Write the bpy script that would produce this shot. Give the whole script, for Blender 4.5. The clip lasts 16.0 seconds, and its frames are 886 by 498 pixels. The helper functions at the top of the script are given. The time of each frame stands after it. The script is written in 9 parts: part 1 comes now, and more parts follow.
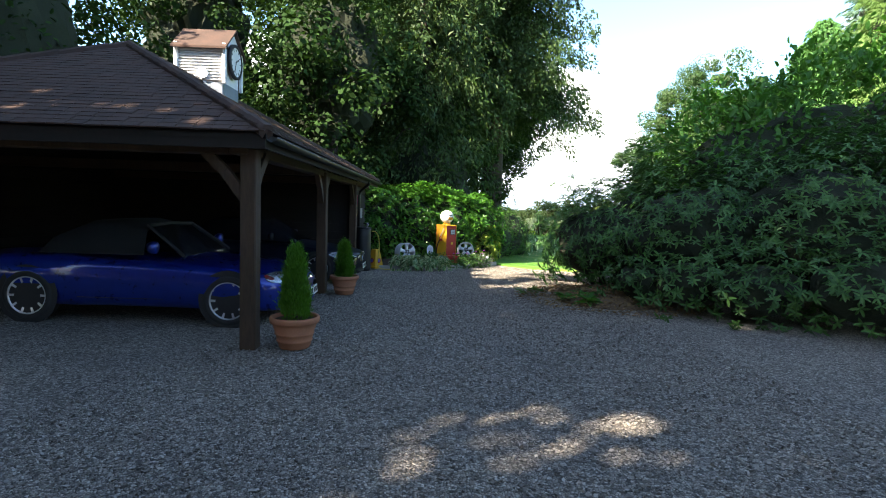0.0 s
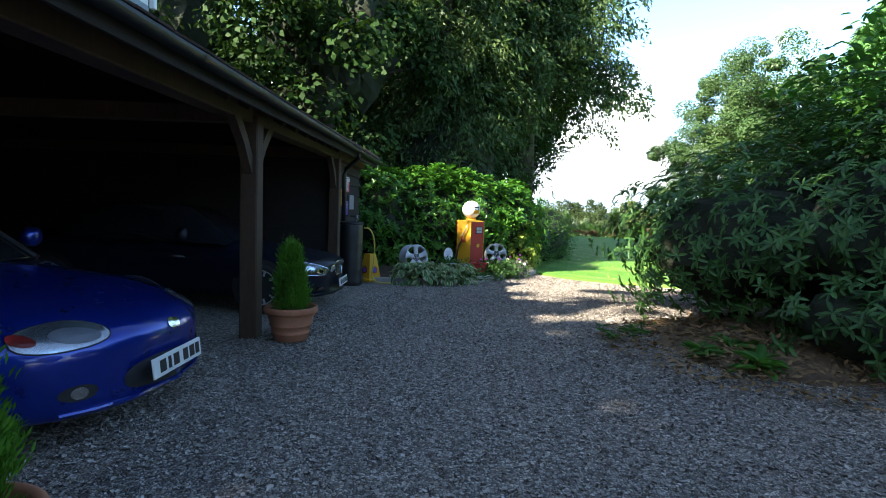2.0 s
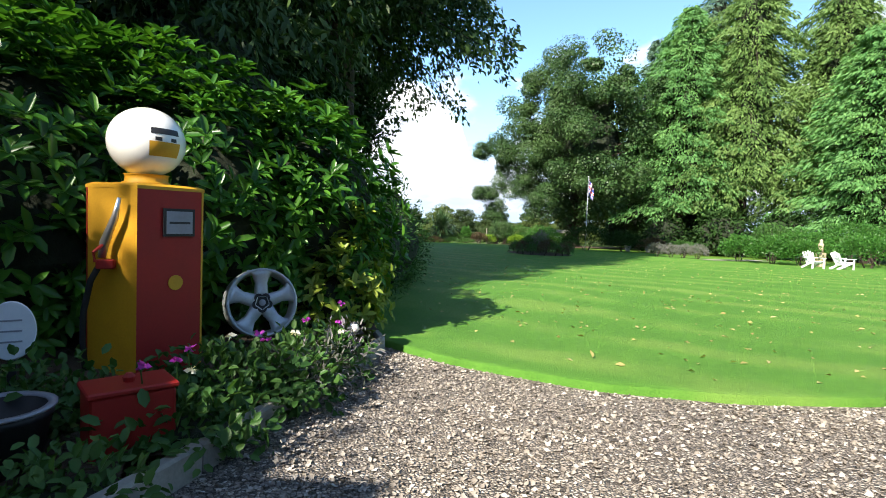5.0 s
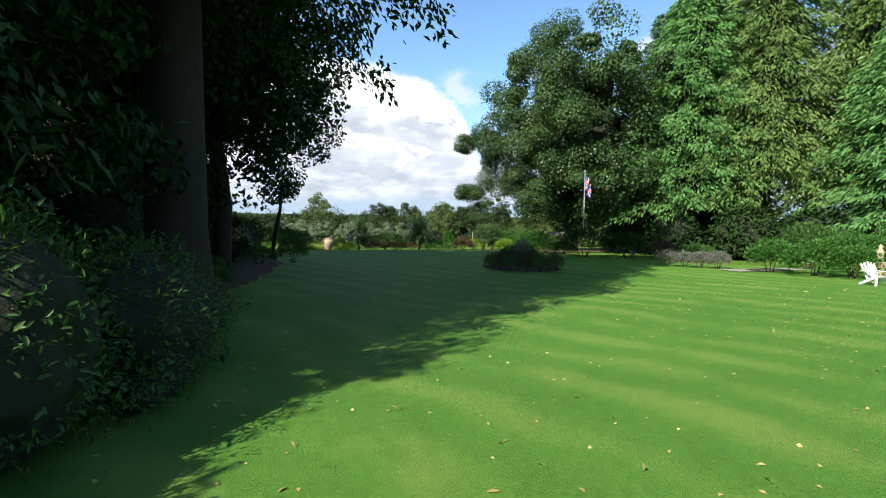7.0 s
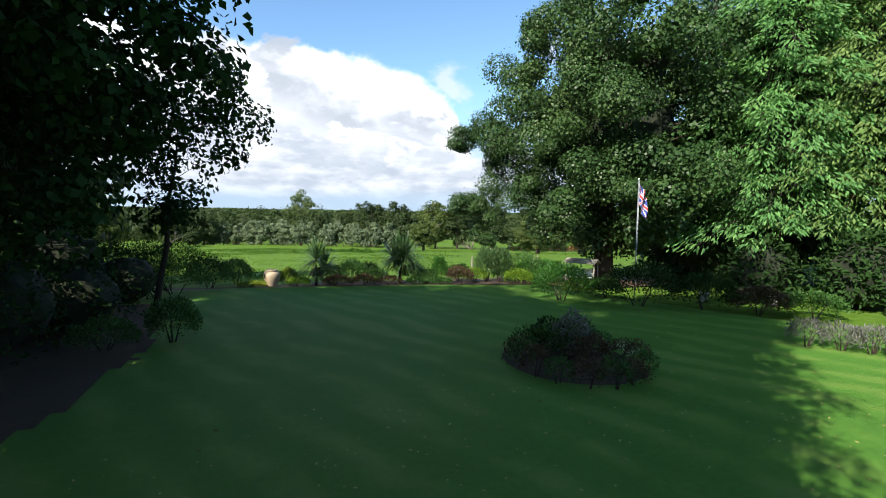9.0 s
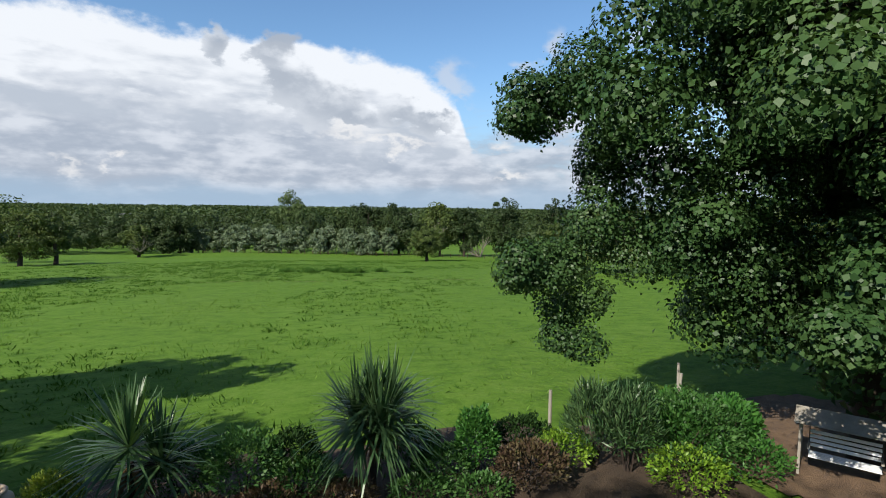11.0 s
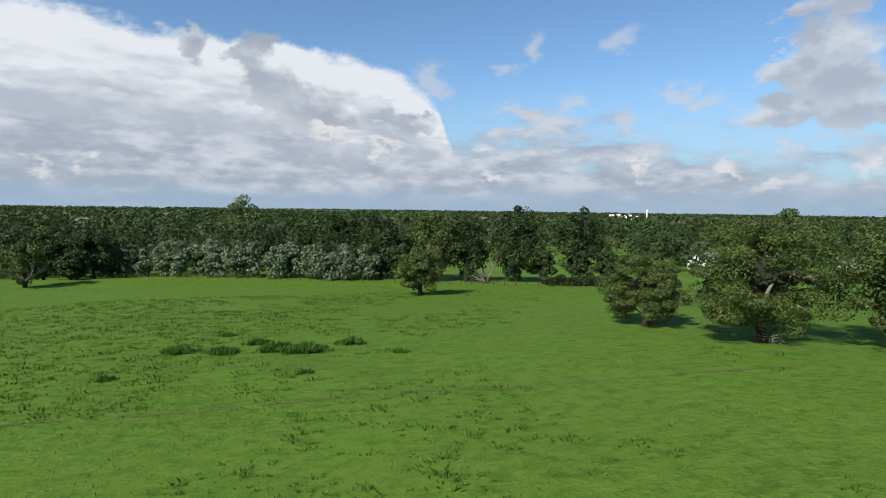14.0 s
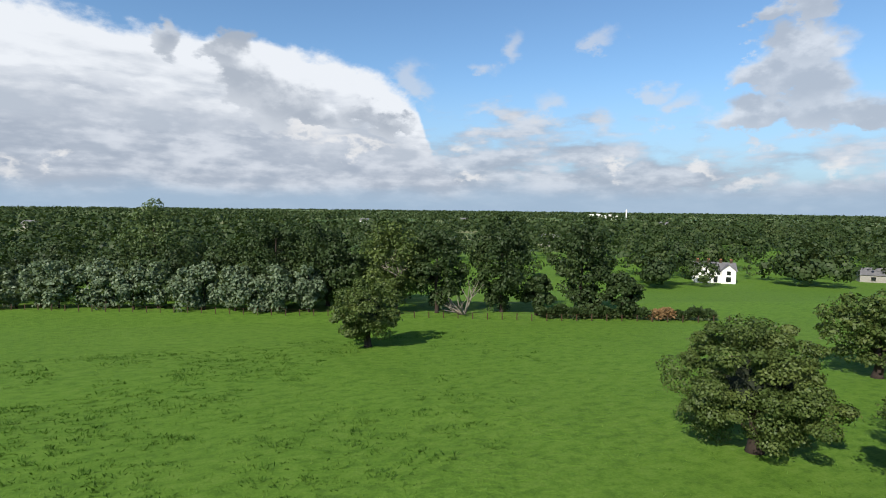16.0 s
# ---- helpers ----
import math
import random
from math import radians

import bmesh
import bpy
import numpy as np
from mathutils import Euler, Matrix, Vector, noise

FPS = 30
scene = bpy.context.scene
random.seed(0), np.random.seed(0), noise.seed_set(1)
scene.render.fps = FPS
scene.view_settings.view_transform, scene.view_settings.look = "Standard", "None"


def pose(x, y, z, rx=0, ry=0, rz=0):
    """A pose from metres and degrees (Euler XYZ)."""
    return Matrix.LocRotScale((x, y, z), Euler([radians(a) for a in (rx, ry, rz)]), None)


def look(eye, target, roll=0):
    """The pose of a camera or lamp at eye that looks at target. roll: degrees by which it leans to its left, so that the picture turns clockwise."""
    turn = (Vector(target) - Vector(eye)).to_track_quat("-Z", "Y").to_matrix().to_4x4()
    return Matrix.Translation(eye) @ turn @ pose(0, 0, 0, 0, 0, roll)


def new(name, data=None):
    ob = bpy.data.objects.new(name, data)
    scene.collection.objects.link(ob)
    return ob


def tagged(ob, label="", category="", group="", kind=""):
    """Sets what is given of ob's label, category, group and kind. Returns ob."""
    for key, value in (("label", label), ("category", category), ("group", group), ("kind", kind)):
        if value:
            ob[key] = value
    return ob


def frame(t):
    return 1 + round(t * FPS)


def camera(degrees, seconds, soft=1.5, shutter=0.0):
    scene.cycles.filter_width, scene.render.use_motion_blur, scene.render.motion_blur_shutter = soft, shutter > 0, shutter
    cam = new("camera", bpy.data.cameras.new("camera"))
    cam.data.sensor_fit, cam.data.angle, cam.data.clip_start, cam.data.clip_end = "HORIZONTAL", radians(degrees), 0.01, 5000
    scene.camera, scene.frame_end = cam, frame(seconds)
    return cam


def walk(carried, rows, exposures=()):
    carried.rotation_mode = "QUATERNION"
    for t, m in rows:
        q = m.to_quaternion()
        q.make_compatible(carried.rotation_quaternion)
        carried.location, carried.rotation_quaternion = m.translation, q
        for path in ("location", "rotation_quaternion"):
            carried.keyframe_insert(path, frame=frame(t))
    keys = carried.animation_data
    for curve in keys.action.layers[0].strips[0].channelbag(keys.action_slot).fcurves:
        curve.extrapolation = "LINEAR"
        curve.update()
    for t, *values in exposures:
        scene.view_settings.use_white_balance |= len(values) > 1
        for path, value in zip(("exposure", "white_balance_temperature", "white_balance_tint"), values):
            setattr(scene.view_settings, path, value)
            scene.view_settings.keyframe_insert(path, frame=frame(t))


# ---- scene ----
cam = camera(80.0, 16.0, soft=1.0)
PATH = [
    (0, (1.056, 4.191, 1.482), (1.088, 6.185, 1.327), 1.9),
    (0.5, (1.15, 5.1, 1.473), (1.154, 7.093, 1.311), 2.2),
    (1, (1.185, 6.043, 1.433), (1.168, 8.036, 1.272), 2.4),
    (1.5, (1.124, 7.045, 1.357), (1.096, 9.038, 1.195), 2.3),
    (2, (1.027, 8.223, 1.254), (0.988, 10.217, 1.096), 2.1),
    (2.5, (0.841, 9.481, 1.148), (0.816, 11.474, 0.992), 2.4),
    (3, (0.623, 10.931, 0.962), (0.705, 12.925, 0.825), 2.4),
    (3.5, (0.601, 12.241, 0.91), (0.831, 14.223, 0.778), 2.5),
    (4, (0.838, 13.694, 0.856), (1.299, 15.637, 0.74), 2.2),
    (4.5, (1.362, 15.119, 0.854), (1.95, 17.028, 0.741), 2.3),
    (5, (2.032, 16.544, 0.851), (2.675, 18.435, 0.742), 2.3),
    (5.2, (2.281, 17.146, 0.892), (2.937, 19.031, 0.767), 2.9),
    (7.5, (6.926, 22.86, 1.775), (7.537, 24.761, 1.652), 0.5),
    (8, (7.628, 25.188, 2.142), (8.254, 27.083, 2.011), 0.6),
    (8.2, (7.973, 26.46, 2.313), (8.611, 28.35, 2.177), 0.7),
    (10.3, (12.832, 42.948, 4.272), (13.48, 44.834, 4.127), 1.0),
    (10.5, (13.427, 44.978, 4.472), (14.063, 46.869, 4.323), 0.9),
    (11, (14.902, 50.584, 4.975), (15.54, 52.473, 4.819), 0.7),
    (11.5, (16.113, 55.915, 5.34), (16.774, 57.796, 5.186), 0.7),
    (12, (17.487, 60.748, 5.414), (18.147, 62.629, 5.264), 0.7),
    (12.5, (18.112, 66.281, 5.891), (18.785, 68.158, 5.738), 0.7),
    (13, (19.299, 71.983, 6.291), (19.984, 73.856, 6.14), 0.7),
    (13.5, (20.815, 77.733, 6.536), (21.512, 79.601, 6.386), 0.7),
    (14, (22.83, 84.01, 6.898), (23.535, 85.876, 6.75), 0.7),
    (14.5, (25.323, 90.144, 7.218), (26.036, 92.007, 7.067), 0.6),
    (15, (28.52, 96.547, 7.695), (29.25, 98.403, 7.546), 0.6),
    (15.5, (31.753, 102.596, 8.197), (32.507, 104.442, 8.046), 0.4),
    (16, (34.947, 108.726, 8.586), (35.724, 110.563, 8.437), 0.6),
]
walk(cam, [(t, look(e, g, r)) for t, e, g, r in PATH],
     [(0.0, 2.45, 7200, 10), (2.5, 2.45, 6750, 10), (4.0, 2.1, 6700, 10), (5.0, 1.5, 6600, 10), (7.5, 0.92, 6600, 10), (8.2, 1.05, 6600, 10), (10.5, 0.55, 6400, 10), (12.0, 0.22, 6400, 10), (14.5, 0.21, 6400, 10), (16.0, 0.32, 6400, 10)])

# ---- sky and sun ----
SUN_UP, SUN_WAY = radians(37), radians(34)
SUN_TRAVEL = Vector((math.cos(SUN_WAY) * math.cos(SUN_UP), math.sin(SUN_WAY) * math.cos(SUN_UP), -math.sin(SUN_UP)))
world = bpy.data.worlds.new("sky")
scene.world = world
world.use_nodes = True
wn, wl = world.node_tree.nodes, world.node_tree.links
wn.clear()
w_out, w_bg = wn.new("ShaderNodeOutputWorld"), wn.new("ShaderNodeBackground")
w_sky = wn.new("ShaderNodeTexSky")
w_sky.sky_type, w_sky.sun_disc = "NISHITA", False
w_sky.sun_elevation, w_sky.sun_rotation = SUN_UP, radians(270) - SUN_WAY
w_sky.air_density, w_sky.dust_density, w_sky.ozone_density = 1.0, 0.6, 1.5
w_bg.inputs["Strength"].default_value = 0.065
w_tc = wn.new("ShaderNodeTexCoord")


def wmath(op, a, b=0.0, clamp=False):
    n = wn.new("ShaderNodeMath")
    n.operation, n.use_clamp = op, clamp
    for i, v in enumerate((a, b)):
        if isinstance(v, (int, float)):
            n.inputs[i].default_value = v
        else:
            wl.new(v, n.inputs[i])
    return n.outputs[0]


def wramp(v, lo, hi):
    n = wn.new("ShaderNodeMapRange")
    n.interpolation_type = "SMOOTHSTEP"
    wl.new(v, n.inputs[0])
    n.inputs[1].default_value, n.inputs[2].default_value = lo, hi
    return n.outputs[0]


def wnoise(scale, detail, rough, stretch, offset=0.0):
    m = wn.new("ShaderNodeMapping")
    m.inputs["Scale"].default_value = (scale, scale, scale * stretch)
    m.inputs["Location"].default_value = (offset, offset * 0.7, offset * 0.3)
    wl.new(w_tc.outputs["Generated"], m.inputs["Vector"])
    n = wn.new("ShaderNodeTexNoise")
    n.inputs["Scale"].default_value, n.inputs["Detail"].default_value, n.inputs["Roughness"].default_value = 1.0, detail, rough
    wl.new(m.outputs[0], n.inputs["Vector"])
    return n.outputs["Fac"]


w_sep = wn.new("ShaderNodeSeparateXYZ")
wl.new(w_tc.outputs["Generated"], w_sep.inputs[0])


w_flat = wmath("SQRT", wmath("ADD", wmath("MULTIPLY", w_sep.outputs["X"], w_sep.outputs["X"]), wmath("MULTIPLY", w_sep.outputs["Y"], w_sep.outputs["Y"])))
w_high = wmath("DIVIDE", w_sep.outputs["Z"], wmath("MAXIMUM", w_flat, 0.02))   # slope above the horizon
w_bear = wmath("MULTIPLY", wmath("ARCTAN2", w_sep.outputs["X"], w_sep.outputs["Y"]), 57.29578)   # degrees from +y towards +x


def drifted(v, source, amount):
    """A coordinate bent a little by the churning of the air."""
    return wmath("ADD", v, wmath("MULTIPLY", wmath("SUBTRACT", source, 0.5), amount))


def skyline(points):
    """A height over the horizon that changes with the bearing; points: (bearing, slope)."""
    r = wn.new("ShaderNodeValToRGB")
    lo, hi = points[0][0], points[-1][0]
    while len(r.color_ramp.elements) < len(points):
        r.color_ramp.elements.new(0.5)
    for e, (p, v) in zip(r.color_ramp.elements, points):
        e.position, e.color = (p - lo) / (hi - lo), (v, v, v, 1)
    wl.new(wmath("DIVIDE", wmath("SUBTRACT", w_bear, lo), hi - lo, True), r.inputs[0])
    return r.outputs[0]


def heaps(blobs):
    """How far inside the nearest of some rounded heaps of cloud: 1 in the middle, 0 on the rim, less outside."""
    best = None
    for yaw, up, wide, tall in blobs:
        dx = wmath("DIVIDE", wmath("SUBTRACT", bent_bear, yaw), wide)
        dy = wmath("DIVIDE", wmath("SUBTRACT", bent_high, up), tall)
        d = wmath("SUBTRACT", 1.0, wmath("SQRT", wmath("ADD", wmath("MULTIPLY", dx, dx), wmath("MULTIPLY", dy, dy))))
        best = d if best is None else wmath("SMOOTH_MAX", best, d)
        if best is not d:
            best.node.inputs[2].default_value = 0.35
    return best


def wmix(fac, a, b):
    n = wn.new("ShaderNodeMix")
    n.data_type = "RGBA"
    for key, v in (("Factor", fac), ("A", a), ("B", b)):
        if isinstance(v, tuple):
            n.inputs[key].default_value = (*v, 1)
        else:
            wl.new(v, n.inputs[key])
    return n.outputs["Result"]


def ruffled(field, noise_a, amount, noise_b, small):
    f = wmath("ADD", field, wmath("MULTIPLY", wmath("SUBTRACT", noise_a, 0.5), amount))
    return wmath("ADD", f, wmath("MULTIPLY", wmath("SUBTRACT", noise_b, 0.5), small))


GREY, PALE, BRIGHT = (5.0, 5.6, 6.5), (7.9, 8.4, 9.1), (10.8, 11.1, 11.5)
billow = wnoise(9.0, 8, 0.56, 1.7, 3.1)
curd = wnoise(24.0, 6, 0.58, 1.6, 1.7)
sheets = wnoise(6.0, 7, 0.54, 3.6, 9.4)
streak = wnoise(13.0, 7, 0.54, 3.2, 5.2)
swirl = wnoise(11.0, 5, 0.55, 1.6, 7.7)
bent_bear = drifted(drifted(w_bear, billow, 8.0), curd, 3.0)
bent_high = drifted(drifted(w_high, swirl, 0.13), curd, 0.05)

w_tint = wn.new("ShaderNodeMix")
w_tint.data_type, w_tint.blend_type = "RGBA", "MULTIPLY"
wl.new(wmath("SUBTRACT", 1.0, wmath("MULTIPLY", wramp(w_high, 0.45, 1.1), 0.9)), w_tint.inputs["Factor"])
wl.new(w_sky.outputs[0], w_tint.inputs["A"])
w_tint.inputs["B"].default_value = (1.34, 1.66, 1.86, 1)
sky_col = wmix(wmath("MULTIPLY", wramp(w_high, 0.26, 0.0), 0.75), w_tint.outputs["Result"], (4.6, 6.3, 8.4))

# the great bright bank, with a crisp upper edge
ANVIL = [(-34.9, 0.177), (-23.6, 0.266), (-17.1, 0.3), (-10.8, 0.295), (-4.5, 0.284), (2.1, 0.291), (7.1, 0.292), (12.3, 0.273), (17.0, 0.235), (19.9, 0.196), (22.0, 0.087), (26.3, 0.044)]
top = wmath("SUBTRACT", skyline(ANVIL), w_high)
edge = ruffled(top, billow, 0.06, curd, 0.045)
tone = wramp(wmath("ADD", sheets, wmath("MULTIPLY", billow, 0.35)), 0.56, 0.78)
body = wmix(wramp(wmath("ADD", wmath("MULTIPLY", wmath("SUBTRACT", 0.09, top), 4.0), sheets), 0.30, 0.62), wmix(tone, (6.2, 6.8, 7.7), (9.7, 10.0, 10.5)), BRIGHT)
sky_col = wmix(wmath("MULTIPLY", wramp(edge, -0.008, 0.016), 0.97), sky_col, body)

# long grey and white sheets under it, all round the horizon
BAND = [(-38.1, 0.115), (-17.1, 0.169), (-6.9, 0.187), (1.6, 0.156), (17.8, 0.156), (23.3, 0.149), (26.9, 0.167), (35.9, 0.155), (49.4, 0.104), (57.2, 0.085), (62.9, 0.112), (79.5, 0.083)]
under = wmath("SUBTRACT", skyline(BAND), w_high)
thick = wmath("ADD", wmath("MULTIPLY", under, 3.2), ruffled(wmath("MULTIPLY", sheets, 1.0), streak, 0.7, curd, 0.25))
cover = wramp(thick, 0.40, 0.72)
lit = wramp(ruffled(streak, billow, 0.6, curd, 0.3), 0.36, 0.74)
sky_col = wmix(wmath("MULTIPLY", cover, 0.93), sky_col, wmix(lit, (4.8, 5.5, 6.6), (8.3, 8.8, 9.6)))

# small bright tops low down, thin puffs, and two heaped clouds
LOW = [(-16.6, 0.057, 1.6, 0.013), (-13.5, 0.054, 1.0, 0.009), (25.7, 0.063, 2.8, 0.01), (48.4, 0.076, 2.0, 0.012), (51.8, 0.048, 3.3, 0.015), (59.6, 0.061, 2.4, 0.015), (41.6, 0.087, 2.8, 0.014), (14.1, 0.115, 5.4, 0.013), (9.4, 0.136, 5.2, 0.019), (24.5, 0.121, 2.8, 0.024)]
sky_col = wmix(wmath("MULTIPLY", wramp(ruffled(heaps(LOW), streak, 1.3, curd, 1.1), 0.0, 1.0), 0.75), sky_col, (10.6, 10.5, 10.4))
PUFFS = [(27.2, 0.257, 2.4, 0.023), (29.9, 0.293, 1.9, 0.043), (33.9, 0.19, 2.5, 0.029), (44.3, 0.214, 2.0, 0.018), (46.9, 0.185, 2.8, 0.025), (19.9, 0.242, 2.1, 0.043), (39.4, 0.311, 2.5, 0.023), (38.8, 0.161, 2.3, 0.031), (28.2, 0.182, 3.6, 0.019)]
sky_col = wmix(wmath("MULTIPLY", wramp(ruffled(heaps(PUFFS), swirl, 1.2, curd, 1.6), 0.05, 0.95), 0.55), sky_col, (8.6, 8.7, 9.0))
for group, base in (([(1.9, 0.266, 2.4, 0.032), (3.0, 0.222, 3.4, 0.045), (6.0, 0.185, 4.2, 0.043), (9.4, 0.162, 3.5, 0.029), (14.7, 0.176, 3.0, 0.034), (17.2, 0.156, 3.6, 0.023), (-4.0, 0.273, 1.6, 0.043)], 1.0), ([(56.9, 0.311, 2.1, 0.04), (54.1, 0.299, 2.2, 0.032), (56.3, 0.256, 3.6, 0.04), (53.7, 0.222, 3.6, 0.041), (57.2, 0.196, 4.6, 0.053), (53.2, 0.153, 4.3, 0.035), (58.4, 0.153, 4.9, 0.039), (61.9, 0.13, 2.6, 0.033)], 1.12)):
    inside = ruffled(heaps(group), swirl, 0.8, curd, 0.9)
    shine = wramp(ruffled(wmath("MULTIPLY", inside, -0.30), swirl, 1.5, curd, 0.8), -0.34, 0.20)
    sky_col = wmix(wmath("MULTIPLY", wramp(inside, 0.0, 0.40), 0.93), sky_col, wmix(shine, tuple(base * c for c in GREY), tuple(base * c for c in PALE)))

# blue-grey distance over the horizon
sky_col = wmix(wmath("MULTIPLY", wramp(wmath("ADD", w_high, wmath("MULTIPLY", wmath("SUBTRACT", sheets, 0.5), 0.06)), 0.058, 0.012), 0.85), sky_col, (4.5, 6.1, 7.9))
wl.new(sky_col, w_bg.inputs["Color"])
wl.new(w_bg.outputs[0], w_out.inputs[0])

sun = new("sun", bpy.data.lights.new("sun", "SUN"))
sun.data.energy, sun.data.angle, sun.data.color = 5.0, radians(0.53), (1.0, 0.93, 0.80)
sun.matrix_world = look((0, 0, 60), Vector((0, 0, 60)) + SUN_TRAVEL)


# ---- materials ----
def nodes_of(name):
    m = bpy.data.materials.new(name)
    m.use_nodes = True
    return m, m.node_tree.nodes, m.node_tree.links, m.node_tree.nodes["Principled BSDF"]


def coords(n, l, scale=1.0, stretch=(1, 1, 1)):
    tc, mp = n.new("ShaderNodeTexCoord"), n.new("ShaderNodeMapping")
    l.new(tc.outputs["Object"], mp.inputs[0])
    mp.inputs["Scale"].default_value = [scale * s for s in stretch]
    return mp.outputs[0]


def noise_of(n, l, vec, scale, detail=4, rough=0.55):
    t = n.new("ShaderNodeTexNoise")
    t.inputs["Scale"].default_value, t.inputs["Detail"].default_value, t.inputs["Roughness"].default_value = scale, detail, rough
    l.new(vec, t.inputs["Vector"])
    return t.outputs["Fac"]


def ramp_of(n, l, fac, *stops):
    r = n.new("ShaderNodeValToRGB")
    while len(r.color_ramp.elements) < len(stops):
        r.color_ramp.elements.new(0.5)
    for e, (p, c) in zip(r.color_ramp.elements, stops):
        e.position, e.color = p, (*c, 1)
    l.new(fac, r.inputs[0])
    return r.outputs[0]


def mix_of(n, l, fac, a, b, kind="MIX"):
    x = n.new("ShaderNodeMix")
    x.data_type, x.blend_type = "RGBA", kind
    for key, v in (("Factor", fac), ("A", a), ("B", b)):
        if isinstance(v, (int, float)):
            x.inputs[key].default_value = v
        elif isinstance(v, tuple):
            x.inputs[key].default_value = (*v, 1)
        else:
            l.new(v, x.inputs[key])
    return x.outputs["Result"]


def bump_of(n, l, height, strength, distance, bsdf):
    b = n.new("ShaderNodeBump")
    b.inputs["Strength"].default_value, b.inputs["Distance"].default_value = strength, distance
    l.new(height, b.inputs["Height"])
    l.new(b.outputs[0], bsdf.inputs["Normal"])


def surface(name, dark, light, rough=0.6, scale=6.0, grain=60.0, stretch=(1, 1, 1), metal=0.0, bump=0.25, depth=0.004, coat=0.0, vary=0.0):
    """A plain material with broad stains, a fine grain and relief."""
    m, n, l, b = nodes_of(name)
    v = coords(n, l, 1.0, stretch)
    big, small = noise_of(n, l, v, scale, 5), noise_of(n, l, v, grain, 4, 0.65)
    col = ramp_of(n, l, big, (0.3, dark), (0.7, light))
    col = mix_of(n, l, 0.45, col, ramp_of(n, l, small, (0.3, dark), (0.72, light)))
    if vary:
        oi = n.new("ShaderNodeObjectInfo")
        hsv = n.new("ShaderNodeHueSaturation")
        k = n.new("ShaderNodeMapRange")
        l.new(oi.outputs["Random"], k.inputs[0])
        k.inputs[3].default_value, k.inputs[4].default_value = 1 - vary, 1 + vary
        l.new(k.outputs[0], hsv.inputs["Value"])
        l.new(col, hsv.inputs["Color"])
        col = hsv.outputs[0]
    l.new(col, b.inputs["Base Color"])
    r = n.new("ShaderNodeMapRange")
    l.new(big, r.inputs[0])
    r.inputs[3].default_value, r.inputs[4].default_value = max(0.02, rough - 0.1), min(1, rough + 0.1)
    l.new(r.outputs[0], b.inputs["Roughness"])
    b.inputs["Metallic"].default_value, b.inputs["Coat Weight"].default_value = metal, coat
    b.inputs["Coat Roughness"].default_value = 0.05
    if bump:
        bump_of(n, l, small, bump, depth, b)
    return m


def foliage(name, dark, mid, light, gloss=0.45, through_light=0.35, spread=0.5, tip=None, drift_share=0.45, sheen=0.28):
    """Leaves: every leaf has its own tone, whole boughs drift in hue, and light comes through."""
    m, n, l, b = nodes_of(name)
    geo = n.new("ShaderNodeNewGeometry")
    v = coords(n, l)
    drift = noise_of(n, l, v, spread, 3)
    per_leaf = ramp_of(n, l, geo.outputs["Random Per Island"], (0.0, dark), (0.55, mid), (1.0, light))
    col = mix_of(n, l, drift_share, per_leaf, ramp_of(n, l, drift, (0.32, dark), (0.5, mid), (0.68, light)))
    if tip:
        pick = n.new("ShaderNodeMath")
        pick.operation = "GREATER_THAN"
        l.new(geo.outputs["Random Per Island"], pick.inputs[0])
        pick.inputs[1].default_value = 0.93
        col = mix_of(n, l, pick.outputs[0], col, tip)
    l.new(col, b.inputs["Base Color"])
    b.inputs["Roughness"].default_value = gloss
    b.inputs["Specular IOR Level"].default_value = sheen
    tr, mx = n.new("ShaderNodeBsdfTranslucent"), n.new("ShaderNodeMixShader")
    warm = mix_of(n, l, 1.0, col, (1.25, 1.25, 0.55), "MULTIPLY")
    l.new(warm, tr.inputs["Color"])
    mx.inputs[0].default_value = through_light
    l.new(b.outputs[0], mx.inputs[1])
    l.new(tr.outputs[0], mx.inputs[2])
    l.new(mx.outputs[0], n["Material Output"].inputs[0])
    return m


M_LAUREL = foliage("laurel_leaf", (0.018, 0.065, 0.010), (0.042, 0.145, 0.018), (0.115, 0.28, 0.036), 0.28, 0.3, 0.8)
M_RHODO = foliage("rhododendron_leaf", (0.024, 0.07, 0.02), (0.048, 0.13, 0.034), (0.10, 0.21, 0.055), 0.36, 0.2, 0.7)
M_YOUNG = foliage("broad_shrub_leaf", (0.03, 0.10, 0.02), (0.06, 0.18, 0.035), (0.11, 0.26, 0.05), 0.4, 0.4, 0.6)
M_MAPLE = foliage("maple_leaf", (0.019, 0.048, 0.015), (0.036, 0.082, 0.023), (0.074, 0.130, 0.038), 0.45, 0.15, 0.3, drift_share=0.55)
M_DARK = foliage("shade_tree_leaf", (0.012, 0.028, 0.008), (0.021, 0.050, 0.012), (0.032, 0.076, 0.020), 0.6, 0.15, 0.3, sheen=0.1)
M_CEDAR = foliage("cedar_spray", (0.018, 0.045, 0.014), (0.036, 0.078, 0.022), (0.085, 0.125, 0.034), 0.55, 0.18, 0.5)
M_SPRUCE = foliage("spruce_needle", (0.055, 0.145, 0.045), (0.10, 0.25, 0.075), (0.18, 0.34, 0.105), 0.6, 0.25, 0.35)
M_SPRUCE2 = foliage("olive_conifer_needle", (0.062, 0.130, 0.034), (0.115, 0.205, 0.055), (0.185, 0.275, 0.085), 0.6, 0.25, 0.35)
M_PINE = foliage("blue_pine_needle", (0.05, 0.10, 0.07), (0.09, 0.17, 0.12), (0.15, 0.24, 0.17), 0.6, 0.2, 0.35)
